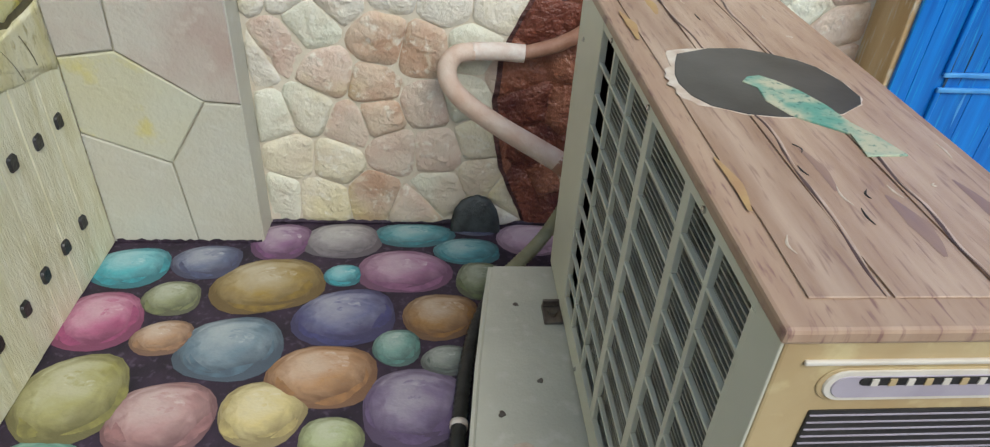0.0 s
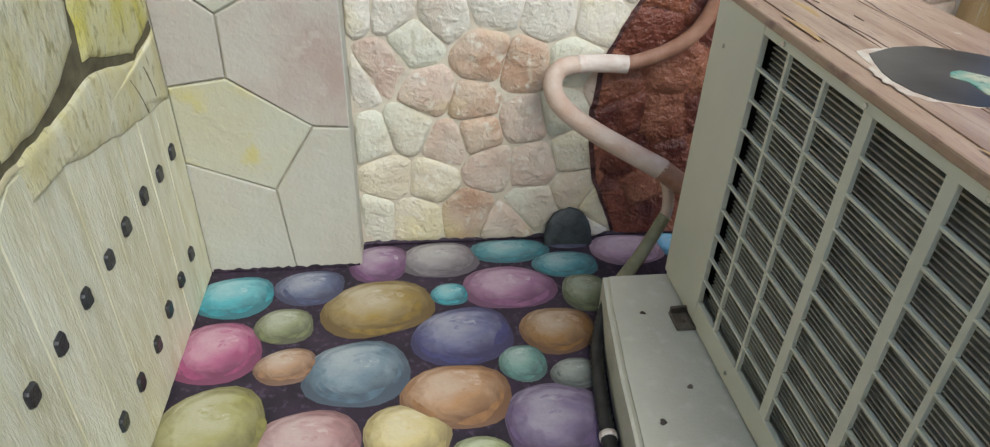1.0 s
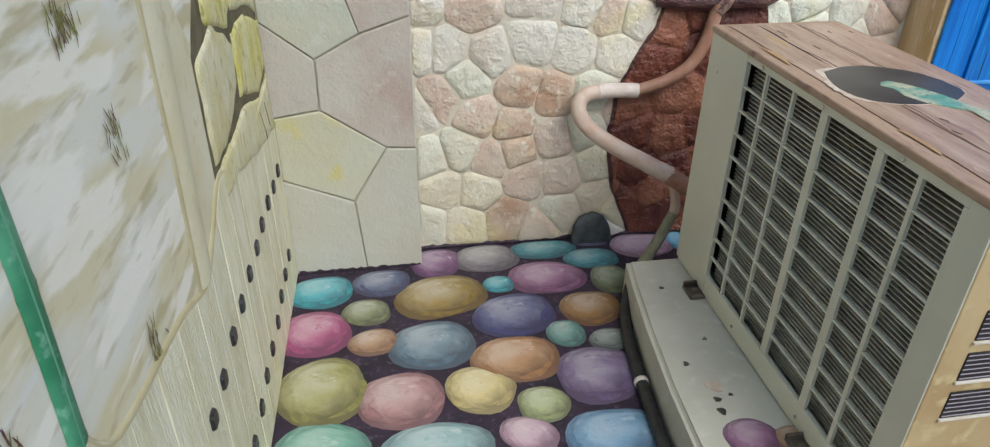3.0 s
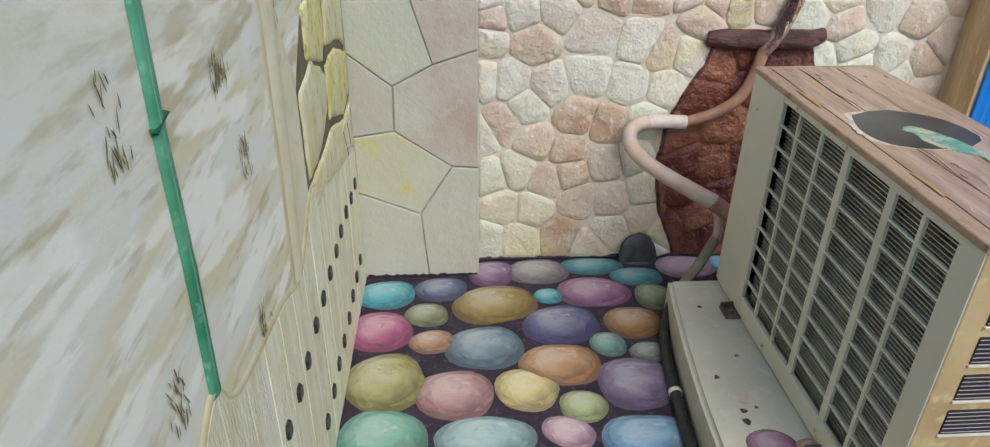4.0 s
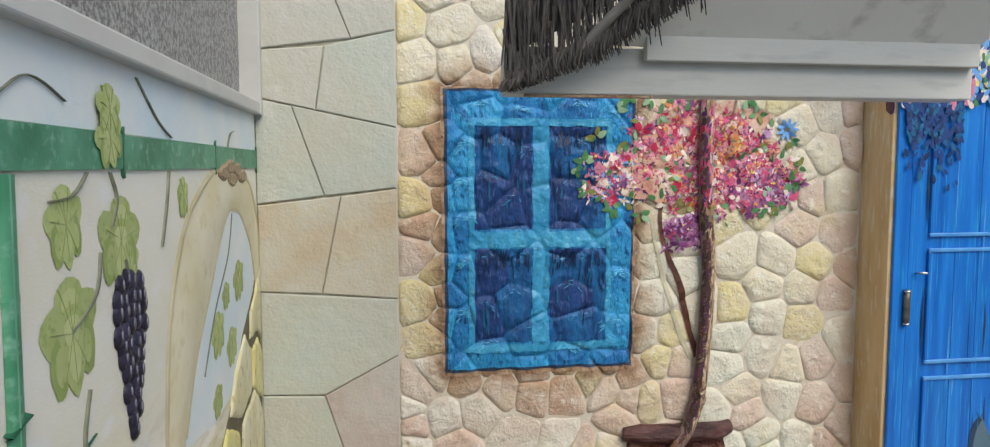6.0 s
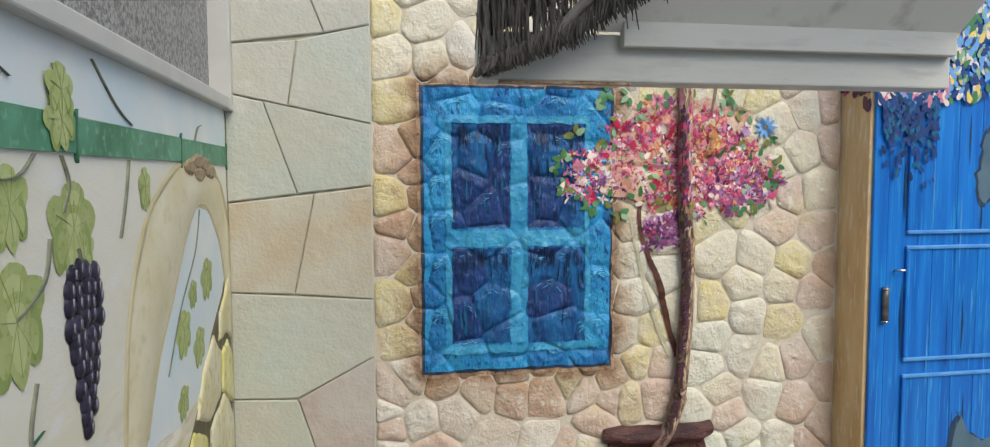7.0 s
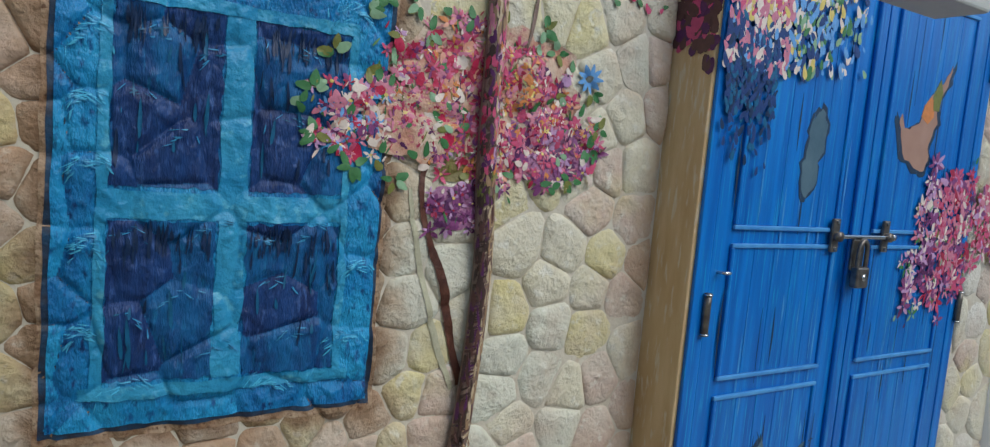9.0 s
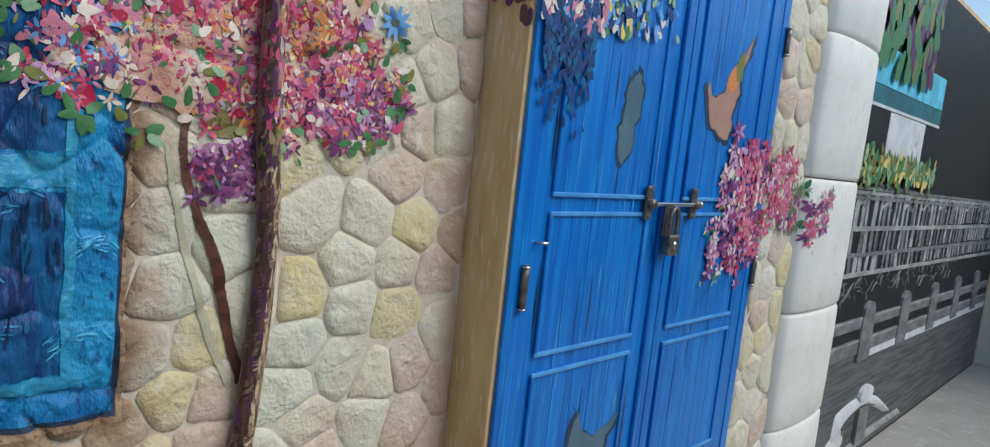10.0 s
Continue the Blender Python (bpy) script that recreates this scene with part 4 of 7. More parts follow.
def dabs(name, spots, spot, parent, label=""):
    """Many small brush dabs (u, v, length, width, angle, colour); spot(u, v, lift) puts them on their wall."""
    verts, faces, idx = [], [], []
    r = random.Random(len(spots))
    for u, v, a, b, ang, colr in spots:
        o, n = len(verts), 9
        lift = r.uniform(0.0, 0.0016)
        ca, sa = math.cos(ang), math.sin(ang)
        verts.append(spot(u, v, lift + 0.0003))
        for k in range(n):
            t = 2 * math.pi * k / n
            p, q = a * math.cos(t) * r.uniform(0.9, 1.1), b * math.sin(t) * (1 - 0.35 * math.cos(t)) * r.uniform(0.9, 1.1)
            verts.append(spot(u + p * ca - q * sa, v + p * sa + q * ca, lift))
        for k in range(n):
            faces.append((o, o + 1 + k, o + 1 + (k + 1) % n))
            idx.append(DAB_ORDER.index(colr))
    me = mesh_of(name, verts, faces)
    for k in DAB_ORDER:
        me.materials.append(DM_[k])
    me.polygons.foreach_set("material_index", idx)
    smooth(me)
    ob = part(name, me, parent=parent, label=label)
    ob["kind"] = "stuff"
    return ob


def on_relief(u, v, w):
    return (u, -max(RELIEF.height(u, v), 0.0044) - (0.0080 if u < 0.735 else 0.0052) - w, v)


def pick(r, table):
    k = r.random() * sum(w for _, w in table)
    for c, w in table:
        k -= w
        if k <= 0:
            return c
    return table[-1][0]


rd = random.Random(21)
bloom, leafs = [], []
PT["wash"] = mat("salmon_blossom_wash", (0.56, 0.27, 0.19), (0.64, 0.52, 0.40), 20, 0.5, bump=0.5, col3=(0.46, 0.10, 0.17), contrast=0.16)
PT["wash_purple"] = mat("purple_blossom_wash", (0.20, 0.06, 0.17), (0.44, 0.20, 0.36), 24, 0.5, bump=0.5, col3=(0.50, 0.16, 0.26), contrast=0.16)
PT["wash_olive"] = mat("olive_shade_wash", (0.16, 0.13, 0.04), (0.26, 0.21, 0.08), 24, 0.5, bump=0.5, contrast=0.16)


def wash(cx, cz, rx, rz, material, lift, seed):
    def at(s, t):
        a = 2 * math.pi * s
        k = 1 + 0.26 * noise.noise((2.2 * math.cos(a), 2.2 * math.sin(a), seed)) + 0.16 * noise.noise((6 * math.cos(a), 6 * math.sin(a), seed))
        return cx + rx * t * k * math.cos(a), cz + rz * t * k * math.sin(a)
    skin(at, 56, 14, lift, material, "colour_wash", tree, "soft painted blossom wash")


wash(0.97, 1.685, 0.24, 0.145, PT["wash"], 0.0030, 1.0)
wash(0.78, 1.59, 0.10, 0.07, PT["wash"], 0.0066, 2.0)
wash(1.13, 1.57, 0.13, 0.085, PT["wash_purple"], 0.0034, 3.0)
wash(0.905, 1.425, 0.075, 0.05, PT["wash_purple"], 0.0028, 4.0)
wash(0.925, 1.505, 0.07, 0.03, PT["wash_olive"], 0.0040, 5.0)
lobes = [(0.94, 1.66, 0.25, 0.165, 230), (0.70, 1.595, 0.15, 0.085, 58), (1.16, 1.58, 0.12, 0.10, 58), (0.90, 1.425, 0.095, 0.065, 30), (1.07, 1.50, 0.13, 0.05, 30)]
for cx, cz, rx, rz, num in lobes:
    for _ in range(num):
        t, k = rd.uniform(0, 6.283), math.sqrt(rd.random()) * rd.uniform(0.8, 1.12)
        u, v = cx + rx * k * math.cos(t), cz + rz * k * math.sin(t)
        if v < 1.48:
            c = pick(rd, [("purple", 5), ("plum", 4), ("lilac", 2), ("rose", 1)])
        elif u < 0.74:
            c = pick(rd, [("white", 2), ("pink", 4), ("rose", 2), ("sky", 2), ("lilac", 2), ("red", 1), ("purple", 1)])
        elif u > 1.08 and v < 1.6:
            c = pick(rd, [("purple", 4), ("rose", 3), ("pink", 2), ("lilac", 2), ("plum", 1)])
        elif v > 1.66 and 0.8 < u < 1.12:
            c = pick(rd, [("orange", 3), ("salmon", 4), ("rose", 3), ("pink", 3), ("red", 2)])
        else:
            c = pick(rd, [("pink", 4), ("rose", 5), ("salmon", 2), ("orange", 2), ("white", 1), ("red", 3), ("purple", 2)])
        near = {"pink": ["white", "rose", "pink"], "rose": ["red", "pink", "rose"], "salmon": ["orange", "white", "salmon"], "orange": ["salmon", "red", "yellow"], "white": ["pink", "white", "lilac"],
                "red": ["rose", "red", "purple"], "purple": ["plum", "lilac", "purple"], "plum": ["purple", "plum", "lilac"], "lilac": ["white", "purple", "lilac"], "sky": ["navy", "white", "sky"]}[c]
        R, a0, n5 = rd.uniform(0.009, 0.019), rd.uniform(0, 6.28), rd.randint(5, 8)
        for q in range(n5):   # one flower: petals round a darker heart
            an = a0 + q * 6.283 / n5 + rd.uniform(-0.3, 0.3)
            rr = R * rd.uniform(0.6, 1.15)
            bloom.append((u + rr * math.cos(an), v + rr * 0.85 * math.sin(an), rr * rd.uniform(0.5, 0.8), rr * rd.uniform(0.16, 0.36), an, c if rd.random() < 0.55 else rd.choice(near)))
        bloom.append((u, v, R * 0.3, R * 0.25, 0, rd.choice(["red", "plum", "purple", "yellow"])))
        if rd.random() < 0.6:
            an = rd.uniform(0, 6.28)
            bloom.append((u + 0.03 * math.cos(an), v + 0.025 * math.sin(an), rd.uniform(0.006, 0.014), rd.uniform(0.0012, 0.003), rd.uniform(0.8, 2.3), rd.choice(["olive", "plum", "white", "green", "red"])))
for _ in range(150):   # single broad petals laid over the rest
    cx, cz, rx, rz, _n0 = rd.choice(lobes[:3] + lobes[:1])
    t, k = rd.uniform(0, 6.283), math.sqrt(rd.random())
    u, v = cx + rx * k * math.cos(t), cz + rz * k * math.sin(t)
    a = rd.uniform(0.010, 0.019)
    c = rd.choice(["crimson", "crimson", "white", "white", "pink", "salmon", "purple", "green"] if u < 1.0 else ["orange", "pink", "lilac", "white", "rose", "purple", "plum"])
    bloom.append((u, v, a, a * rd.uniform(0.5, 0.75), rd.uniform(0.4, 2.7), c))
for _ in range(55):
    t = rd.uniform(0, 6.283)
    cx, cz, rx, rz, _n0 = rd.choice(lobes[:3])
    k = rd.uniform(0.9, 1.18)
    leafs.append((cx + rx * k * math.cos(t), cz + rz * k * math.sin(t), rd.uniform(0.011, 0.018), rd.uniform(0.006, 0.009), rd.uniform(0, 3.14), rd.choice(["green", "green", "olive", "mint", "white"])))
for cx, cz in ((0.665, 1.80), (0.70, 1.845), (0.775, 1.835), (0.805, 1.785), (1.09, 1.835), (1.13, 1.79), (1.265, 1.625), (1.25, 1.575), (1.20, 1.50), (0.605, 1.715), (0.565, 1.64), (0.575, 1.555), (0.655, 1.50), (0.745, 1.475), (1.24, 1.71)):
    for q in range(4):
        an = rd.uniform(0, 6.28)
        ll = rd.uniform(0.012, 0.018)
        leafs.append((cx + 0.020 * math.cos(an), cz + 0.020 * math.sin(an), ll, ll * rd.uniform(0.5, 0.65), an, rd.choice(["green", "green", "olive", "mint", "green"])))
for k in range(9):
    leafs.append((1.228 + 0.022 * math.cos(k * 0.7), 1.742 + 0.022 * math.sin(k * 0.7), 0.015, 0.006, k * 0.7, "sky"))
dabs("blossom", bloom, on_relief, tree, "pink red and purple painted blossom")
dabs("leaves", leafs, lambda u, v, w: on_relief(u, v, w + 0.002), tree, "green painted leaves")
# brush marks along the conduit: bark below, blossom colours where it crosses the crown
strokes = []
for k in range(760):
    z = rd.uniform(0.76, 2.02)
    side = rd.uniform(-1, 1)
    u = trunk_x(z) + side * TRUNK_R
    if 1.50 < z < 1.80 and rd.random() < 0.75:
        c = rd.choice(["red", "plum", "brown", "rose", "bark"]) if side < 0.05 else rd.choice(["pink", "white", "lilac", "rose", "orange", "plum", "pink"])
        strokes.append((u, z, rd.uniform(0.006, 0.016), rd.uniform(0.003, 0.006), 1.57 + rd.uniform(-0.5, 0.5), c))
    elif 1.44 < z <= 1.50:
        strokes.append((u, z, rd.uniform(0.008, 0.018), rd.uniform(0.002, 0.004), 1.57 + rd.uniform(-0.3, 0.3), rd.choice(["olive", "bark", "plum", "umber"])))
    elif z > 1.78:
        strokes.append((u, z, rd.uniform(0.008, 0.020), rd.uniform(0.0015, 0.004), 1.57 + rd.uniform(-0.2, 0.2), rd.choice(["umber", "ochre", "brown", "pink"])))
    else:
        c = rd.choice(["brown", "bark", "bark", "plum"]) if side < 0.0 else rd.choice(["umber", "umber", "ochre", "umber", "ochre", "brown"])
        strokes.append((u, z, rd.uniform(0.008, 0.024), rd.uniform(0.0012, 0.0034), 1.57 + rd.uniform(-0.14, 0.14) if rd.random() < 0.6 else rd.uniform(0.3, 0.7), c))
dabs("bark_texture", strokes, on_trunk, tree)

brush = []
for x0, x1, z0, z1 in ((0.231, 0.405, 1.438, 1.747), (0.461, 0.636, 1.438, 1.747), (0.231, 0.405, 1.092, 1.378), (0.461, 0.636, 1.088, 1.376)):
    for q in range(34):
        l = rd.uniform(0.008, 0.030)
        brush.append((rd.uniform(x0 + 0.005, x1 - 0.005), z1 - 0.008 - l * 0.5 - abs(rd.gauss(0, 0.022)), l, rd.uniform(0.0012, 0.0034), 1.57 + rd.uniform(-0.12, 0.12), "ink"))
    for q in range(12):
        l, t = rd.uniform(0.010, 0.038), rd.random()
        u, v = rd.uniform(x0 + 0.008, x1 - 0.008), z0 + 0.035 + (z1 - z0 - 0.075) * t
        brush.append((u, v, l, rd.uniform(0.0012, 0.0036), 1.57 + rd.uniform(-0.16, 0.16), rd.choice(["ink", "ink", "deep"] if t > 0.6 else ["deep", "deep", "ink"])))
# paler dabs paint in the light on the stones' upper edges under the window paint
for k in range(len(STONES["blue"])):
    c = RELIEF.sites[k]
    if not (0.17 < c[0] < 0.70 and 1.02 < c[1] < 1.84):
        continue
    dark = any(x0 < c[0] < x1 and z0 < c[1] < z1 for x0, x1, z0, z1 in ((0.231, 0.405, 1.438, 1.747), (0.461, 0.636, 1.438, 1.747), (0.231, 0.405, 1.092, 1.378), (0.461, 0.636, 1.088, 1.376)))
    for q in range(8 if dark else 30):
        an = rd.gauss(1.6, 0.55)
        R = RELIEF.reach(k, math.cos(an), math.sin(an)) * rd.uniform(0.60, 0.92)
        u, v = c[0] + R * math.cos(an), c[1] + R * math.sin(an)
        if 0.155 < u < 0.712 and 1.02 < v < 1.843:
            brush.append((u, v, rd.uniform(0.004, 0.011), rd.uniform(0.0006, 0.0016), an + 1.57 + rd.uniform(-0.4, 0.4), rd.choice(["azure", "deep", "azure"] if dark else ["aqua", "aqua", "azure"])))
dabs("brush_marks", brush, lambda u, v, w: (u, -max(RELIEF.height(u, v), 0.0044) - 0.0080 - w * 0.4, v), pw)

# black stone at the foot of the wall
v, f = [], []
out = blob(16, 0.06, 5)
rk = [(0.0, 1.0), (0.35, 0.97), (0.62, 0.85), (0.85, 0.6), (1.0, 0.05)]
for h, s in rk:
    for u, w in out:
        v.append((0.565 + u * 0.070 * s, -0.004 - max(0.0, (1 - h) * 0.03) - 0.012 * s + w * 0.010, 0.002 + h * 0.098))
n = 16
for q in range(len(rk) - 1):
    for k in range(n):
        f.append((q * n + k, q * n + (k + 1) % n, (q + 1) * n + (k + 1) % n, (q + 1) * n + k))
f.append(tuple(range((len(rk) - 1) * n, len(rk) * n)))
M["rock"] = mat("glossy_black_stone", (0.018, 0.022, 0.024), (0.05, 0.06, 0.065), 30, 0.3, bump=0.6)
tagged(part("black_stone", mesh_of("rock", v, f, M["rock"], True)), "glossy black painted stone at the foot of wall", "stone")

# ---- painted scene on the side wall ----
LM = {
    "sky": mat("pale_blue_wash", (0.56, 0.68, 0.73), (0.74, 0.76, 0.73), 5, 0.6, bump=0.08),
    "beige": mat("beige_arch_paint", (0.60, 0.54, 0.34), (0.68, 0.65, 0.50), 7, 0.6, bump=0.12, col3=(0.58, 0.52, 0.33)),
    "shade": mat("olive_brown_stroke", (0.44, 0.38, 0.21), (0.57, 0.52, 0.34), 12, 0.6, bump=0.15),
    "hill": mat("soft_ochre_stroke", (0.56, 0.51, 0.31), (0.68, 0.66, 0.54), 9, 0.6, bump=0.1, stretch=(1, 2, 2), contrast=0.3),
    "hill_white": mat("white_stroke", (0.74, 0.74, 0.72), (0.70, 0.69, 0.60), 9, 0.6, bump=0.1),
    "bamboo": mat("green_bamboo_paint", (0.03, 0.18, 0.09), (0.09, 0.31, 0.19), 9, 0.42, bump=0.08, stretch=(1, 1.4, 1.4), col3=(0.17, 0.38, 0.27), contrast=0.14),
    "bamboo_dark": mat("dark_green_paint", (0.015, 0.10, 0.05), (0.03, 0.16, 0.08), 16, 0.42, bump=0.08),
    "leaf": mat("vine_leaf_paint", (0.34, 0.42, 0.14), (0.44, 0.50, 0.22), 26, 0.5, bump=0.1, rnd=0.14, col3=(0.26, 0.34, 0.10)),
    "vein": mat("leaf_vein_paint", (0.25, 0.31, 0.09), (0.33, 0.39, 0.14), 30, 0.5, bump=0),
    "grape": mat("dark_grape_paint", (0.010, 0.009, 0.018), (0.028, 0.025, 0.05), 40, 0.34, bump=0.05, rnd=0.3),
    "shine": mat("grape_highlight", (0.34, 0.33, 0.42), (0.2, 0.2, 0.28), 40, 0.4, bump=0),
    "plank": mat("cream_board_paint", (0.77, 0.75, 0.58), (0.64, 0.60, 0.39), 9, 0.6, bump=0.5, stretch=(1, 4, 0.7), col3=(0.82, 0.79, 0.62), rnd=0.05),
    "nail": mat("black_nail_paint", (0.013, 0.013, 0.014), (0.04, 0.04, 0.042), 60, 0.35, bump=0.3),
    "ystone": mat("olive_yellow_stone_paint", (0.60, 0.54, 0.12), (0.70, 0.67, 0.42), 9, 0.5, bump=0.5, col3=(0.34, 0.30, 0.10), stretch=(1, 2, 1), rnd=0.1),
    "cstone": mat("cream_side_stone_paint", (0.74, 0.71, 0.53), (0.62, 0.56, 0.28), 9, 0.5, bump=0.5, col3=(0.44, 0.39, 0.20), stretch=(1, 2, 1), rnd=0.08),
    "crack": mat("dark_joint_paint", (0.07, 0.06, 0.03), (0.16, 0.14, 0.08), 30, 0.6, bump=0.2),
    "twig": mat("grey_vine_stroke", (0.12, 0.13, 0.10), (0.24, 0.25, 0.17), 40, 0.6, bump=0),
    "rope": mat("rope_brown_paint", (0.22, 0.15, 0.09), (0.40, 0.32, 0.2), 40, 0.6, bump=0.3),
}


def layer(name, pts, depth, material, parent, place=left, label="", bevel=0.001):
    v, f = slab(pts, depth, place, bevel)
    return part(name, mesh_of(name, v, f, material), parent=parent, label=label)


def stroke(name, pts, widths, depth, material, parent, place=left, label="", div=6):
    """A flat brush stroke with soft ends along points."""
    P = [Vector(p) for p in pts]
    W = widths if isinstance(widths, (list, tuple)) else [widths] * len(P)
    n = len(P) - 1
    a_, b_ = [], []
    for q in range(n):
        for k in range(div + (q == n - 1)):
            t = k / div
            a, b, c, d = P[max(q - 1, 0)], P[q], P[q + 1], P[min(q + 2, n)]
            p = 0.5 * ((2 * b) + (c - a) * t + (2 * a - 5 * b + 4 * c - d) * t * t + (3 * b - a - 3 * c + d) * t ** 3)
            w = (W[q] + (W[q + 1] - W[q]) * t) / 2
            g = (c - b).normalized()
            wob = 1 + 0.18 * noise.noise((p.x * 40, p.y * 40, w * 50))
            a_.append((p.x + g.y * w * wob, p.y - g.x * w * wob))
            b_.append((p.x - g.y * w, p.y + g.x * w))
    verts, faces = [], []
    m = len(a_)
    for i in range(m):
        u, v = (a_[i][0] + b_[i][0]) / 2, (a_[i][1] + b_[i][1]) / 2
        verts += [place(*a_[i], 0.0002), place(u, v, depth), place(*b_[i], 0.0002)]
    for i in range(m - 1):
        for k in range(2):
            faces.append((i * 3 + k, i * 3 + k + 1, i * 3 + k + 4, i * 3 + k + 3))
    return part(name, mesh_of(name, verts, faces, material, True), parent=parent, label=label)


hillside = thing("painted_hillside", "pale ochre hillside strokes with dry grass tufts on wall", "mural")
rh = random.Random(5)
for u, v, hgt in ((-1.205, 1.055, 0.035), (-1.147, 0.905, 0.06), (-1.192, 1.045, 0.03), (-1.20, 0.655, 0.06), (-1.50, 1.10, 0.09), (-1.52, 0.78, 0.07), (-0.86, 1.05, 0.04), (-1.72, 0.75, 0.08)):
    tuft = []
    for q in range(26):
        tuft.append((u + rh.gauss(0, 0.014), v + rh.uniform(-hgt / 2, hgt / 2), rh.uniform(0.006, 0.015), 0.0013, rh.uniform(1.1, 2.1), rh.choice(["olive", "brown", "olive"])))
    dabs("grass_tuft", tuft, lambda a, b, c: left(a, b, 0.0026 + c * 0.3), hillside)
for pts, wd in (([(-1.392, 1.299), (-1.35, 1.285), (-1.312, 1.274)], [0.006, 0.018, 0.010]), ([(-1.325, 1.276), (-1.275, 1.282), (-1.205, 1.300)], [0.014, 0.011, 0.001]),
                ([(-1.325, 1.274), (-1.308, 1.238), (-1.282, 1.195)], [0.012, 0.013, 0.001]), ([(-1.315, 1.272), (-1.27, 1.262), (-1.225, 1.256)], [0.008, 0.006, 0.001])):
    stroke("dark_green_sprig", pts, wd, 0.003, LM["bamboo_dark"], hillside)

skyw = thing("painted_sky", "pale blue painted sky strip above a bamboo rail", "mural")
layer("sky_band", [(-3.2, 1.672), (PY - 0.012, 1.672), (PY - 0.012, 1.768), (-3.2, 1.768)], 0.001, LM["sky"], skyw)
rail = thing("painted_bamboo_rail", "horizontal green bamboo rail painted across the wall", "mural")
ry = -3.2
while ry < PY - 0.05:
    e = min(ry + rh.uniform(0.50, 0.62), PY - 0.012)
    layer("bamboo_joint", [(ry, 1.622), (e - 0.004, 1.624), (e, 1.630), (e, 1.668), (e - 0.004, 1.672), (ry, 1.670), (ry - 0.003, 1.65)], 0.004, LM["bamboo"], rail)
    layer("joint_ring", [(e - 0.0015, 1.616), (e + 0.004, 1.611), (e + 0.003, 1.645), (e + 0.007, 1.682), (e, 1.677), (e - 0.002, 1.645)], 0.0048, LM["bamboo_dark"], rail)
    ry = e + 0.001

arch = thing("painted_arch", "beige stone arch painted with pale sky inside it", "mural")
OUT = [(-0.985, 0.56), (-0.965, 0.75), (-0.954, 0.94), (-0.935, 1.20), (-0.89, 1.39), (-0.78, 1.53), (-0.58, 1.615), (-0.38, 1.625), (-0.20, 1.58), (-0.112, 1.47), (-0.112, 1.35)]
INN = [(-0.905, 0.56), (-0.880, 0.75), (-0.860, 0.94), (-0.836, 1.15), (-0.762, 1.262), (-0.655, 1.36), (-0.54, 1.47), (-0.44, 1.528), (-0.33, 1.515), (-0.22, 1.43), (-0.165, 1.32)]
verts, faces = [], []
NS = 9
for (a, b), (c, d) in zip(OUT, INN):
    for k in range(NS):
        t = k / (NS - 1)
        verts.append(left(a + (c - a) * t, b + (d - b) * t, 0.0015 + 0.005 * math.sin(math.pi * t)))
for i in range(len(OUT) - 1):
    for k in range(NS - 1):
        faces.append((i * NS + k, i * NS + k + 1, (i + 1) * NS + k + 1, (i + 1) * NS + k))
part("arch_band", mesh_of("arch", verts, faces, LM["beige"], True), parent=arch)
layer("arch_foot", [(-0.985, 0.53), (-0.72, 0.58), (-0.72, 0.86), (-0.86, 1.05), (-0.94, 1.05)], 0.0007, LM["beige"], arch)
stroke("arch_edge", OUT, 0.018, 0.004, LM["shade"], arch)
stroke("arch_inner_edge", INN[3:], 0.012, 0.004, LM["shade"], arch)
layer("sky_inside", [(-0.835, 1.13), (-0.62, 1.10), (-0.40, 1.12), (-0.20, 1.18), (-0.165, 1.32), (-0.22, 1.43), (-0.33, 1.515), (-0.44, 1.528), (-0.54, 1.47), (-0.655, 1.36), (-0.762, 1.262)], 0.0008, LM["sky"], arch)
stroke("vine_stem", [(-0.42, 1.52), (-0.47, 1.43), (-0.60, 1.33), (-0.70, 1.22)], 0.006, 0.003, LM["twig"], arch)


LM["leaf_pale"] = mat("pale_vine_leaf_paint", (0.52, 0.57, 0.28), (0.40, 0.48, 0.19), 30, 0.5, bump=0.1)
LM["leaf_dark"] = mat("dark_vine_leaf_paint", (0.23, 0.31, 0.09), (0.30, 0.38, 0.12), 30, 0.5, bump=0.1)


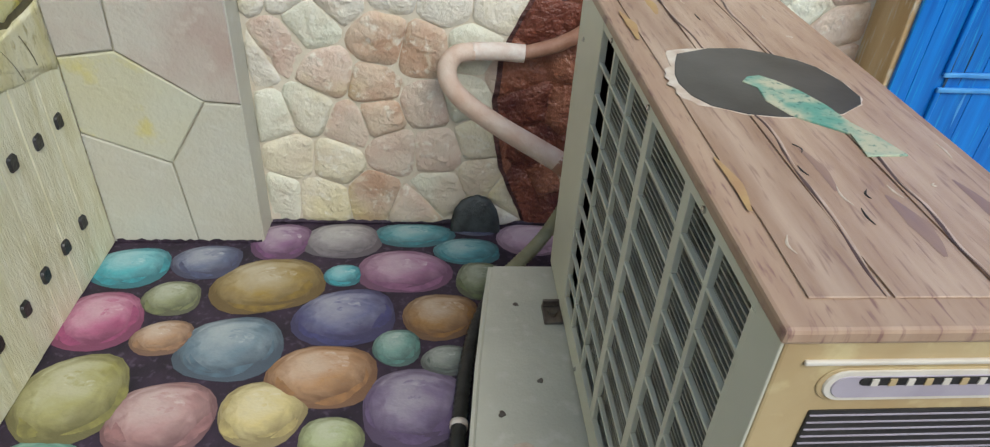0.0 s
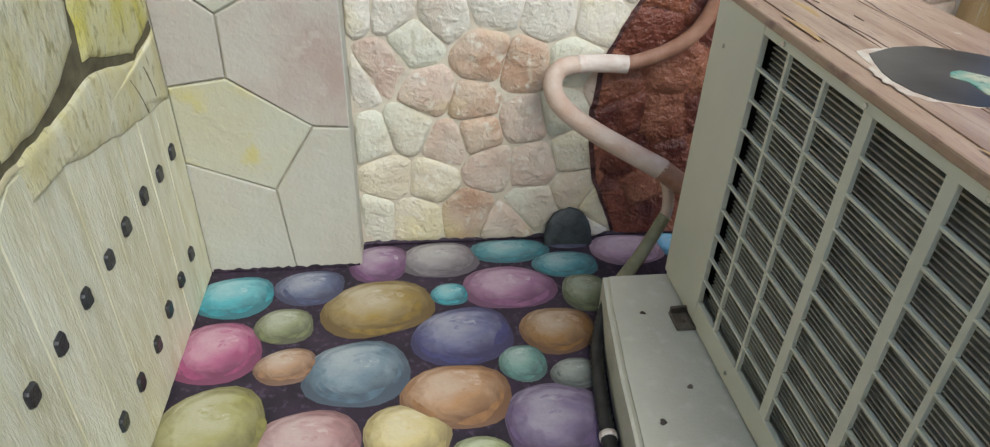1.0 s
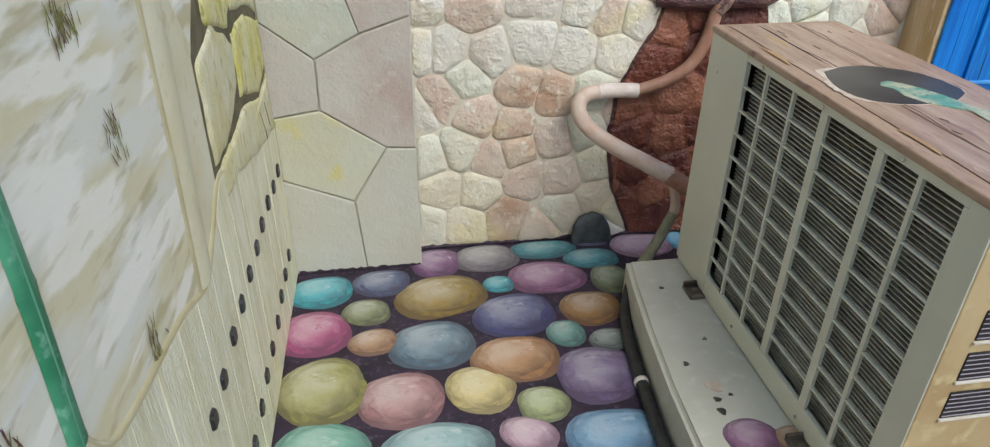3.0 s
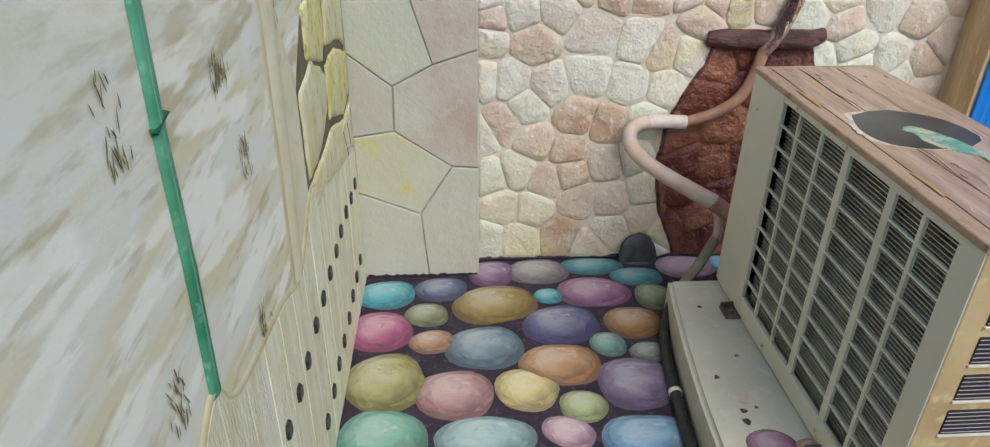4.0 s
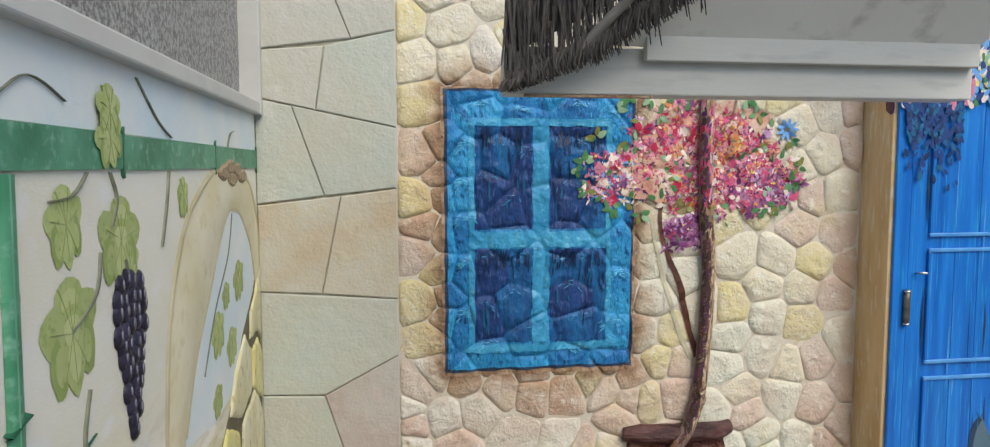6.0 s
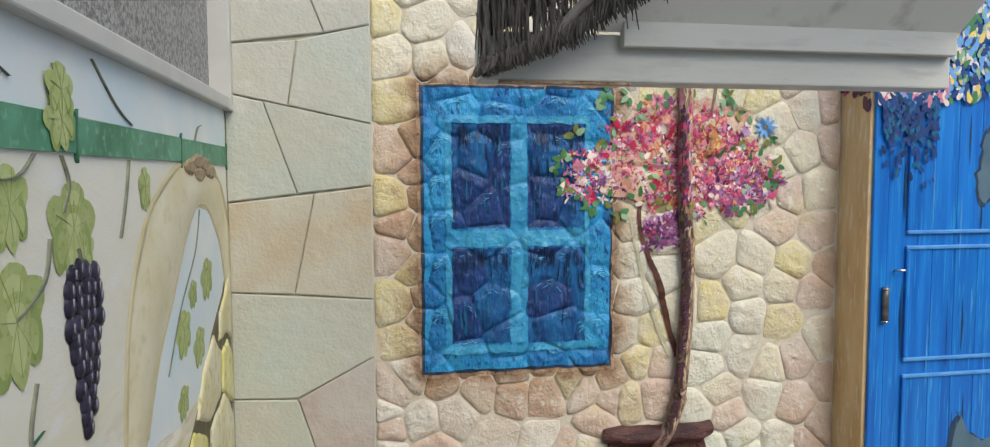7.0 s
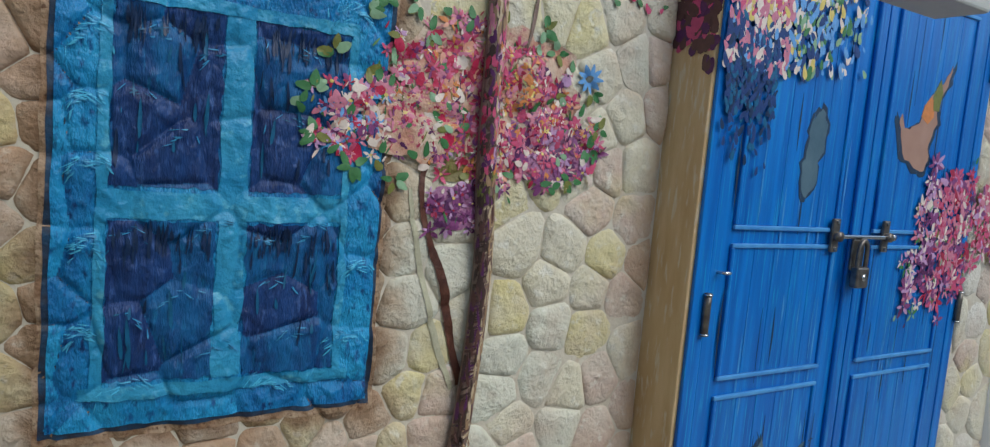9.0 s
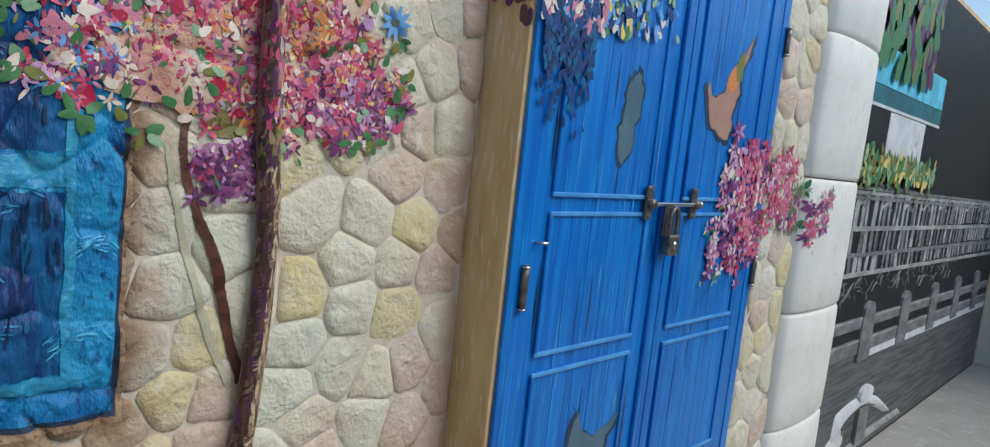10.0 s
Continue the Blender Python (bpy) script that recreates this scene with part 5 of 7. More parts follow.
def vine_leaf(u, v, size, turn, parent, sq=1.0, lift=0.0):
    """A vine leaf of overlapping brushed lobes, each with a paler heart."""
    vv, ff, idx = [], [], []
    c, s = math.cos(turn), math.sin(turn)
    for k, (x, z, a, b, an) in enumerate(((-0.44, 0.10, 0.48, 0.34, 2.0), (0.44, 0.12, 0.48, 0.34, 1.15), (0.02, 0.50, 0.42, 0.36, 1.6), (-0.40, -0.40, 0.50, 0.28, 1.40), (0.40, -0.38, 0.50, 0.28, 1.75), (0.0, -0.48, 0.56, 0.28, 1.57), (0.0, 0.05, 0.40, 0.36, 1.57))):
        for layer_, (fa, slot) in enumerate(((1.0, 2 if k in (3, 4) else 0), (0.60, 1 if k in (2, 5, 6) else 0))):
            o, d = len(vv), 0.0010 + lift + k * 0.00012 + layer_ * 0.00025
            for q in range(15):
                t = 2 * math.pi * q / 14
                r = 1.0 if q else 0.0
                w = 1 + 0.10 * noise.noise((u * 50 + k, q * 0.9, layer_))
                ex, ez = a * fa * r * math.cos(t) * w, b * fa * r * math.sin(t) * (1 + 0.25 * math.cos(t)) * w
                px, pz = (x * 0.82 + ex * math.cos(an) - ez * math.sin(an)) * sq * 1.3 * size, (z * 0.9 + ex * math.sin(an) + ez * math.cos(an)) * 0.97 * size
                vv.append(left(u + px * c - pz * s, v + px * s + pz * c, d + (0 if q else 0.0001)))
            for q in range(14):
                ff.append((o, o + 1 + q, o + 1 + (q + 1) % 14))
                idx.append(slot)
    me = mesh_of("vine_leaf", vv, ff)
    for k in ("leaf", "leaf_pale", "leaf_dark"):
        me.materials.append(LM[k])
    me.polygons.foreach_set("material_index", idx)
    lf = part("vine_leaf", me, parent=parent)
    stroke("leaf_vein", [(u + 0.5 * size * -s, v + 0.5 * size * c), (u, v), (u + 0.8 * size * s, v - 0.8 * size * c)], [0.0018, 0.0026, 0.0006], 0.0026 + lift, LM["vein"], lf, div=3)
    for x, z in ((-0.75, 0.2), (0.75, 0.2), (-0.5, -0.7), (0.5, -0.7), (-0.35, 0.75), (0.35, 0.75)):
        px, pz = x * 0.9 * sq * size, z * size
        stroke("leaf_vein", [(u, v), (u + (px * c - pz * s) * 0.5 + 0.002, v + (px * s + pz * c) * 0.5), (u + px * c - pz * s, v + px * s + pz * c)], [0.002, 0.0016, 0.0004], 0.0026 + lift, LM["vein"], lf, div=3)
    return lf


vine = thing("painted_vine", "green grapevine leaves painted on the pale wall", "mural")
for u, v, s, t, sq in ((-1.258, 1.437, 0.078, 0.12, 0.95), (-1.10, 1.528, 0.072, -0.1, 1.05), (-1.262, 1.562, 0.054, 0.15, 0.9), (-1.132, 1.700, 0.040, 0.0, 1.0), (-1.134, 1.664, 0.042, 0.3, 1.1), (-1.072, 1.492, 0.040, 0.0, 1.0), (-1.52, 1.52, 0.08, 0.3, 1.0), (-0.80, 1.575, 0.042, 0.1, 0.8), (-1.75, 1.45, 0.09, -0.2, 1.0)):
    vine_leaf(u, v, s, t, vine, sq, 0.0045 if v > 1.64 else 0.0)
for u, v, s in ((-0.582, 1.278, 0.055), (-0.457, 1.222, 0.05), (-0.368, 1.36, 0.055), (-0.60, 1.14, 0.04), (-0.50, 1.345, 0.035)):
    vine_leaf(u, v, s, 0.2, vine, 1.1)
for pts in ([(-1.13, 1.62), (-1.11, 1.585), (-1.13, 1.55)], [(-1.20, 1.62), (-1.24, 1.595), (-1.30, 1.59)], [(-1.17, 1.52), (-1.19, 1.47), (-1.26, 1.44)], [(-0.88, 1.62), (-0.90, 1.56), (-0.93, 1.50)],
            [(-1.02, 1.755), (-0.93, 1.70), (-0.86, 1.675)], [(-1.40, 1.69), (-1.33, 1.72), (-1.25, 1.70)], [(-0.45, 1.67), (-0.42, 1.70), (-0.38, 1.71)], [(-1.22, 1.36), (-1.24, 1.30), (-1.22, 1.25)]):
    stroke("tendril", pts, [0.0012, 0.0026, 0.0006], 0.0052, LM["twig"], vine)
bunch = thing("painted_grapes", "hanging bunch of black grapes painted on wall", "mural")
rg = random.Random(9)
zg = 1.468
while zg > 1.252:
    half = 0.058 * min(1, (1.49 - zg) / 0.03) * max(0.12, (zg - 1.235) / 0.215) ** 0.7
    for q in range(max(1, round(half * 2 / 0.021))):
        nq = max(1, round(half * 2 / 0.021))
        u = -1.078 + (q - (nq - 1) / 2) * 0.023 + rg.uniform(-0.005, 0.005)
        z = zg + rg.uniform(-0.006, 0.006)
        vv, ff = [left(u, z, 0.0085)], []
        for fr, hh in ((0.55, 0.0075), (0.85, 0.005), (1.0, 0.001)):
            for k in range(10):
                a = 2 * math.pi * k / 10
                vv.append(left(u + 0.0138 * fr * math.cos(a), z + 0.0172 * fr * math.sin(a), hh + 0.0004 * (q % 3)))
        for k in range(10):
            ff.append((0, 1 + k, 1 + (k + 1) % 10))
            for w in range(2):
                ff.append((1 + w * 10 + k, 11 + w * 10 + k, 11 + w * 10 + (k + 1) % 10, 1 + w * 10 + (k + 1) % 10))
        g = part("grape", mesh_of("grape", vv, ff, LM["grape"], True), parent=bunch)
        stroke("highlight", [(u - 0.002, z + 0.009), (u - 0.003, z), (u - 0.001, z - 0.008)], [0.0006, 0.0034, 0.0006], 0.0096, LM["shine"], g, div=2)
    zg -= 0.021
stroke("stalk", [(-1.09, 1.50), (-1.08, 1.47)], 0.005, 0.006, LM["twig"], bunch)

pole = thing("painted_bamboo_pole", "upright green bamboo pole painted on the wall", "mural")
PB = [(-1.425, 0.705), (-1.412, 0.88), (-1.408, 1.06), (-1.395, 1.22), (-1.388, 1.375), (-1.385, 1.50), (-1.382, 1.62)]
for k in range(len(PB) - 1):
    (a, b), (c, d) = PB[k], PB[k + 1]
    w0, w1 = 0.0165, 0.0135
    vv, ff = [], []
    for t in (0, 0.06, 0.3, 0.6, 0.94, 1.0):
        uu, zz = a + (c - a) * t, b + (d - b) * t
        w = (w0 + (w1 - w0) * (k / 6)) * (1.10 if t in (0, 1.0) else 1.0)
        for q in range(7):
            an = math.pi * q / 6
            vv.append(left(uu - w * math.cos(an), zz, 0.0006 + 0.007 * math.sin(an)))
    for i in range(5):
        for q in range(6):
            ff.append((i * 7 + q, i * 7 + q + 1, i * 7 + q + 8, i * 7 + q + 7))
    part("bamboo_section", mesh_of("section", vv, ff, LM["bamboo"], True), parent=pole)
    if k in (2, 4):
        stroke("node_ring", [(a - 0.02, b - 0.004), (a, b + 0.002), (a + 0.02, b + 0.006)], 0.007, 0.0095, LM["bamboo_dark"], pole, div=3)
LM["bamboo_light"] = mat("light_green_paint", (0.20, 0.46, 0.30), (0.12, 0.36, 0.22), 20, 0.42, bump=0.05, stretch=(1, 4, 0.5))
stroke("highlight", [(u - 0.004, v) for u, v in PB], [0.001, 0.007, 0.003, 0.007, 0.004, 0.006, 0.002], 0.0086, LM["bamboo_light"], pole)

# boards with nail heads along the foot of the side wall
boards = thing("painted_boards", "cream boards with two rows of black nail heads", "mural")
UP = [(-3.2, 0.58), (-1.9, 0.60), (-1.52, 0.66), (-1.43, 0.71), (-1.357, 0.64), (-1.1, 0.60), (-0.956, 0.559), (-0.86, 0.60), (-0.75, 0.655), (-0.62, 0.615), (-0.45, 0.575), (-0.29, 0.53), (-0.20, 0.52), (-0.11, 0.52)]


def upper(u):
    for (a, za), (b, zb) in zip(UP, UP[1:]):
        if a <= u <= b:
            return za + (zb - za) * (u - a) / (b - a) + 0.010 * noise.noise((u * 45, 0, 0))
    return 0.6


u = PY - 0.012
rn = random.Random(2)
while u > -3.1:
    w = 0.1015
    pts = [(u - w + 0.0012, 0.004), (u - 0.0012, 0.004)] + [(u - 0.0012 - (w - 0.0024) * t, upper(u - w * t)) for t in np.linspace(0, 1, 6)]
    layer("board", pts, 0.004 + rn.uniform(0, 0.0012), LM["plank"], boards, bevel=0.0015)
    u -= w


def nail(u, v, k):
    pts = [(u + x * 0.0150, v + y * 0.0170) for x, y in blob(20, 0.05, k, 5.0)]
    layer("nail_head", pts, 0.0110, LM["nail"], boards, bevel=0.003)


for k in range(27):
    nail(-0.178 - 0.1015 * k + rn.uniform(-0.008, 0.008), 0.395 + rn.uniform(-0.006, 0.006), k)
    nail(-0.219 - 0.0985 * k + rn.uniform(-0.008, 0.008), 0.138 + rn.uniform(-0.008, 0.008), 50 + k)
stroke("torn_edge", [(p[0], p[1] + 0.003) for p in UP[2:10]], 0.014, 0.0065, LM["shade"], boards)

# stones at the corner
side_stones = thing("painted_side_stones", "olive yellow stones painted beside the corner", "mural")


def side_stone(tint, *pts):
    n = len(pts)
    cu, cv = sum(p[0] for p in pts) / n, sum(p[1] for p in pts) / n
    fine = []
    for i in range(n):
        a, b = Vector(pts[i]), Vector(pts[(i + 1) % n])
        p0, p3 = Vector(pts[i - 1]), Vector(pts[(i + 2) % n])
        for t in (0, 0.12, 0.37, 0.63, 0.88):
            q = a + (b - a) * t
            fine.append((q.x, q.y))
    m = len(fine)
    fine = [(cu + (x - cu) * 1.05 + 0.012 * noise.noise((x * 30, z * 30, 3)), cv + (z - cv) * 1.05 + 0.010 * noise.noise((x * 30, z * 30, 7))) for x, z in fine]
    vv, ff = [left(cu, cv, 0.008)], []
    for fr, hh in ((0.5, 0.0078), (0.86, 0.0070), (0.96, 0.0050), (1.0, 0.0)):
        for x, z in fine:
            vv.append(left(min(cu + (x - cu) * fr, PY - 0.008), cv + (z - cv) * fr, hh))
    for k in range(m):
        ff.append((0, 1 + k, 1 + (k + 1) % m))
        for w in range(3):
            ff.append((1 + w * m + k, 1 + (w + 1) * m + k, 1 + (w + 1) * m + (k + 1) % m, 1 + w * m + (k + 1) % m))
    part("stone", mesh_of("stone", vv, ff, LM[tint], True), parent=side_stones)


layer("joint_ground", [(-0.77, 0.655), (-0.60, 0.66), (-0.40, 0.62), (-0.11, 0.60), (-0.11, 1.40), (-0.20, 1.30), (-0.34, 1.22), (-0.50, 1.08), (-0.66, 0.98), (-0.76, 0.88)], 0.0012, LM["crack"], side_stones)
side_stone("cstone", (-0.75, 0.68), (-0.60, 0.685), (-0.47, 0.74), (-0.46, 0.82), (-0.60, 0.885), (-0.74, 0.86))
side_stone("ystone", (-0.44, 0.70), (-0.24, 0.64), (-0.12, 0.66), (-0.115, 0.77), (-0.28, 0.83), (-0.43, 0.83))
side_stone("ystone", (-0.64, 0.91), (-0.47, 0.85), (-0.41, 0.90), (-0.42, 1.00), (-0.53, 1.05), (-0.63, 1.00))
side_stone("cstone", (-0.39, 0.87), (-0.22, 0.84), (-0.12, 0.80), (-0.115, 0.95), (-0.22, 1.04), (-0.38, 1.00))
side_stone("cstone", (-0.50, 1.07), (-0.39, 1.03), (-0.27, 1.06), (-0.25, 1.15), (-0.33, 1.21), (-0.44, 1.15))
side_stone("ystone", (-0.24, 1.06), (-0.12, 0.99), (-0.115, 1.12), (-0.17, 1.17), (-0.23, 1.15))
side_stone("cstone", (-0.26, 1.19), (-0.17, 1.19), (-0.115, 1.16), (-0.115, 1.35), (-0.19, 1.29), (-0.25, 1.25))
side_stone("cstone", (-0.72, 0.60), (-0.62, 0.60), (-0.45, 0.555), (-0.29, 0.52), (-0.115, 0.49), (-0.115, 0.635), (-0.24, 0.62), (-0.44, 0.67), (-0.60, 0.66), (-0.72, 0.66))
for pts in ([(-0.30, 0.605), (-0.27, 0.56), (-0.25, 0.515)], [(-0.22, 0.60), (-0.20, 0.56), (-0.19, 0.525)]):
    stroke("fine_crack", pts, [0.001, 0.004, 0.001], 0.0092, LM["crack"], side_stones)
knot = thing("painted_knot", "brown rope knot painted where rail meets arch", "mural")
for k, (u, v) in enumerate(((-0.50, 1.615), (-0.44, 1.627), (-0.37, 1.62), (-0.31, 1.605), (-0.42, 1.598))):
    layer("rope_turn", [(u + x * 0.045, v + y * 0.018) for x, y in blob(14, 0.1, k)], 0.009, LM["rope"], knot, bevel=0.008)

# ---- high window in the side wall ----
M["granite"] = mat("speckled_glass", (0.30, 0.30, 0.30), (0.06, 0.06, 0.065), 110, 0.35, bump=0.15, contrast=0.10, col3=(0.62, 0.62, 0.62))
M["alu"] = mat("grey_white_frame", (0.52, 0.52, 0.50), (0.46, 0.46, 0.44), 12, 0.4, bump=0.02)
hw = thing("window_1", "speckled obscured glass window in a pale metal frame", "window", kind="structure")
part("pane", box(LX - 0.06, LX - 0.03, -3.3, PY - 0.01, 1.79, TOP), M["granite"], hw, "speckled grey obscured pane")
part("window_sill", box(LX - 0.06, LX + 0.022, -3.3, PY - 0.006, 1.768, 1.800, 0.004), M["alu"], hw)
part("window_frame", box(LX - 0.06, LX + 0.024, PY - 0.034, PY - 0.007, 1.766, TOP, 0.003), M["alu"], hw)

# ---- grey board canopy with thatch ----
can = thing("canopy", "grey painted board canopy over the air conditioner corner", "canopy")
part("fascia", box(0.17, 1.02, -0.965, -0.905, 1.745, 1.822, 0.003), M["fascia"], can)
bm = box(0.36, 1.02, -1.36, -0.966, 1.824, 1.842, 0.002)
for vtx in bm.verts:
    vtx.co.z += 0.85 * (-0.966 - vtx.co.y)
part("underside_board", bm, M["soffit"], can)
part("cover_board", box(0.40, 1.015, -0.985, -0.966, 1.800, 1.850, 0.002), M["fascia"], can)
part("rust_strip", box(0.20, 0.42, -0.968, -0.955, 1.7405, 1.7445), PW["rust"], can)
M["thatch"] = mat("dry_grey_thatch", (0.10, 0.09, 0.085), (0.04, 0.035, 0.033), 60, 0.8, bump=0.3, stretch=(6, 6, 1))
M["pole"] = mat("weathered_pole", (0.20, 0.185, 0.17), (0.12, 0.11, 0.10), 30, 0.6, bump=0.3)
v, f = tube([(0.168, -1.00, 1.765), (0.26, -1.02, 1.795), (0.30, -1.04, 1.835), (0.36, -1.08, 1.90)], 0.008, 10, 5)
part("pole", mesh_of("pole", v, f, M["pole"], True), parent=can, label="thin weathered pole")
vv, ff = [], []
rt = random.Random(4)
for k in range(2000):
    t = rt.random()
    up = k % 3 == 0
    x = 0.16 + 0.30 * t
    z0 = 1.762 + 0.175 * t ** 1.1 + (rt.uniform(0.0, 0.22) if up else 0)
    y = -1.00 - 0.06 * t + rt.uniform(-0.012, 0.012)
    ln = rt.uniform(0.02, 0.065) * (1 if not up else 2.2) * (1 - 0.35 * t)
    w, lean = rt.uniform(0.0012, 0.003), rt.uniform(-0.012, 0.018)
    z1 = max(z0 - ln, 1.742 + 0.125 * t * rt.uniform(0.7, 1.1))
    o = len(vv)
    vv += [(x - w, y, z0), (x + w, y - 0.002, z0), (x + lean + w * 0.3, y - 0.004, z1), (x + lean - w * 0.3, y - 0.003, z1), (x, y + 0.003, z0)]
    ff += [(o, o + 1, o + 2, o + 3), (o + 1, o + 4, o + 2), (o + 4, o, o + 3)]
part("straw", mesh_of("straw", vv, ff, M["thatch"]), parent=can, label="dark dry thatch fringe")["kind"] = "stuff"
v, f = tube([(0.6, -0.91, 1.80), (0.6, 0.0, 1.965)], 0.012, 8, 1)
part("wall_arm", mesh_of("arm", v, f, M["soffit"]), parent=can)
bm = box(0.166, 0.455, -0.995, -0.985, 1.80, 2.16, 0.002)
for vtx in bm.verts:
    if vtx.co.z < 1.9:
        vtx.co.z += 0.15 * (vtx.co.x - 0.166) / 0.289
part("straw_backing", bm, M["thatch"], can)

# ---- pipes and cable ----
PI = {
    "white": mat("white_pipe_wrap", (0.70, 0.64, 0.59), (0.64, 0.52, 0.46), 16, 0.55, bump=0.3, stretch=(3, 3, 3)),
    "pink": mat("pinkish_pipe_wrap", (0.54, 0.38, 0.30), (0.62, 0.51, 0.44), 22, 0.55, bump=0.35),
    "brown": mat("brown_painted_pipe", (0.26, 0.12, 0.075), (0.38, 0.22, 0.16), 24, 0.5, bump=0.3),
    "olive": mat("olive_tape", (0.20, 0.19, 0.11), (0.28, 0.27, 0.17), 30, 0.5, bump=0.3),
    "black": mat("black_corrugated_hose", (0.014, 0.014, 0.014), (0.03, 0.03, 0.03), 30, 0.4, bump=0.2),
}
pipe = thing("refrigerant_pipe", "wrapped refrigerant pipe looping from wall to unit", "pipe")
v, f = tube([(0.872, -0.043, 0.765), (0.866, -0.044, 0.735), (0.850, -0.046, 0.665), (0.812, -0.048, 0.596), (0.742, -0.048, 0.550), (0.652, -0.048, 0.523)], [0.0185, 0.0185, 0.0185, 0.018, 0.0175, 0.017], 16, 8)
part("upper_pipe", mesh_of("pipe", v, f, PI["brown"], True), parent=pipe)
v, f = tube([(0.660, -0.048, 0.523), (0.60, -0.046, 0.526), (0.535, -0.052, 0.527)], 0.0215, 16, 8)
part("white_sleeve", mesh_of("pipe", v, f, PI["white"], True), parent=pipe, label="white foam sleeve")
v, f = tube([(0.540, -0.052, 0.527), (0.500, -0.058, 0.521), (0.478, -0.070, 0.495), (0.486, -0.085, 0.455), (0.53, -0.10, 0.412), (0.60, -0.115, 0.368), (0.68, -0.13, 0.325), (0.755, -0.15, 0.288)], [0.021, 0.022, 0.023, 0.023, 0.024, 0.025, 0.026, 0.027], 16, 8)
part("thick_sleeve", mesh_of("pipe", v, f, PI["pink"], True), parent=pipe, label="pinkish wrapped sleeve")
v, f = tube([(0.750, -0.149, 0.290), (0.79, -0.17, 0.266), (0.83, -0.22, 0.25), (0.86, -0.30, 0.25), (0.87, -0.345, 0.25)], [0.027, 0.026, 0.024, 0.022, 0.02], 14, 6)
part("elbow", mesh_of("pipe", v, f, PI["brown"], True), parent=pipe)
v, f = tube([(0.725, -0.142, 0.310), (0.765, -0.152, 0.262), (0.778, -0.165, 0.205), (0.772, -0.175, 0.165)], 0.014, 12, 14)
n = 12
for i in range(len(v) // n):
    c = sum((Vector(p) for p in v[i * n:(i + 1) * n]), Vector()) / n
    k = 1.12 if i % 2 else 0.92
    for q in range(n):
        v[i * n + q] = c + (Vector(v[i * n + q]) - c) * k
part("ribbed_pipe", mesh_of("pipe", v, f, PI["pink"], True), parent=pipe)
hose = thing("cable_hose", "black corrugated hose taped olive, lying along the plinth", "hose")
v, f = tube([(0.773, -0.174, 0.170), (0.745, -0.19, 0.125), (0.705, -0.23, 0.095), (0.660, -0.28, 0.082), (0.622, -0.32, 0.072)], 0.0165, 12, 12)
for i in range(len(v) // n):
    c = sum((Vector(p) for p in v[i * n:(i + 1) * n]), Vector()) / n
    k = 1.07 if i % 2 else 0.95
    for q in range(n):
        v[i * n + q] = c + (Vector(v[i * n + q]) - c) * k
part("taped_section", mesh_of("hose", v, f, PI["olive"], True), parent=hose, label="olive taped section")
v, f = tube([(0.626, -0.315, 0.074), (0.585, -0.37, 0.050), (0.545, -0.46, 0.022), (0.522, -0.57, 0.017), (0.506, -0.70, 0.017), (0.493, -0.85, 0.017), (0.484, -1.0, 0.017), (0.480, -1.25, 0.017), (0.52, -1.42, 0.017), (0.75, -1.46, 0.017)], 0.0155, 12, 14)
for i in range(len(v) // n):
    c = sum((Vector(p) for p in v[i * n:(i + 1) * n]), Vector()) / n
    k = 1.08 if i % 2 else 0.94
    for q in range(n):
        v[i * n + q] = c + (Vector(v[i * n + q]) - c) * k
part("hose", mesh_of("hose", v, f, PI["black"], True), parent=hose)
v, f = tube([(0.5045, -0.715, 0.017), (0.5035, -0.728, 0.017)], 0.0185, 14, 2)
part("clip", mesh_of("clip", v, f, PI["white"], True), parent=hose, label="pale cable tie")

# ---- feet, screws and painted lid details of the air conditioner ----
for y in (-0.515, -1.06):
    foot = part("foot", box(AX0 - 0.038, AX0 + 0.06, y - 0.030, y + 0.030, 0.1205, 0.128, 0.003), M["dark_metal"], ac, "grey steel mounting foot")
    part("foot_rib", box(AX0 - 0.036, AX0 + 0.01, y + 0.022, y + 0.030, 0.126, 0.142, 0.002), M["dark_metal"], foot)
    v, f = tube([(AX0 - 0.018, y - 0.004, 0.126), (AX0 - 0.018, y - 0.004, 0.137)], 0.009, 6, 1)
    part("bolt", mesh_of("bolt", v, f, M["dark_metal"]), parent=foot)
part("base_tray", box(AX0 + 0.004, AX1 - 0.004, AY0 + 0.004, AY1 - 0.004, 0.1225, AZ0 + 0.004, 0.002), M["ac_paint"], ac)
for y, z in ((-0.60, 0.7745), (-0.83, 0.7745), (-1.06, 0.7745), (-0.70, 0.158), (-1.0, 0.158), (-0.40, 0.70)):
    v, f = tube([(AX0 - 0.0025, y, z - 0.006), (AX0 + 0.004, y, z - 0.006)], 0.0042, 8, 1)
    part("screw", mesh_of("screw", v, f, M["steel"]), parent=ac)
HOLE = [(0.786, -0.714), (0.774, -0.746), (0.763, -0.784), (0.760, -0.813), (0.766, -0.849), (0.783, -0.877), (0.82, -0.897), (0.857, -0.903), (0.897, -0.903), (0.941, -0.892), (0.978, -0.864), (0.988, -0.842), (0.986, -0.794), (0.972, -0.749), (0.953, -0.725), (0.92, -0.703), (0.887, -0.687), (0.838, -0.690)]


def lidw(u, v, w):
    return (u, v, AZ1 + 0.0021 + w)


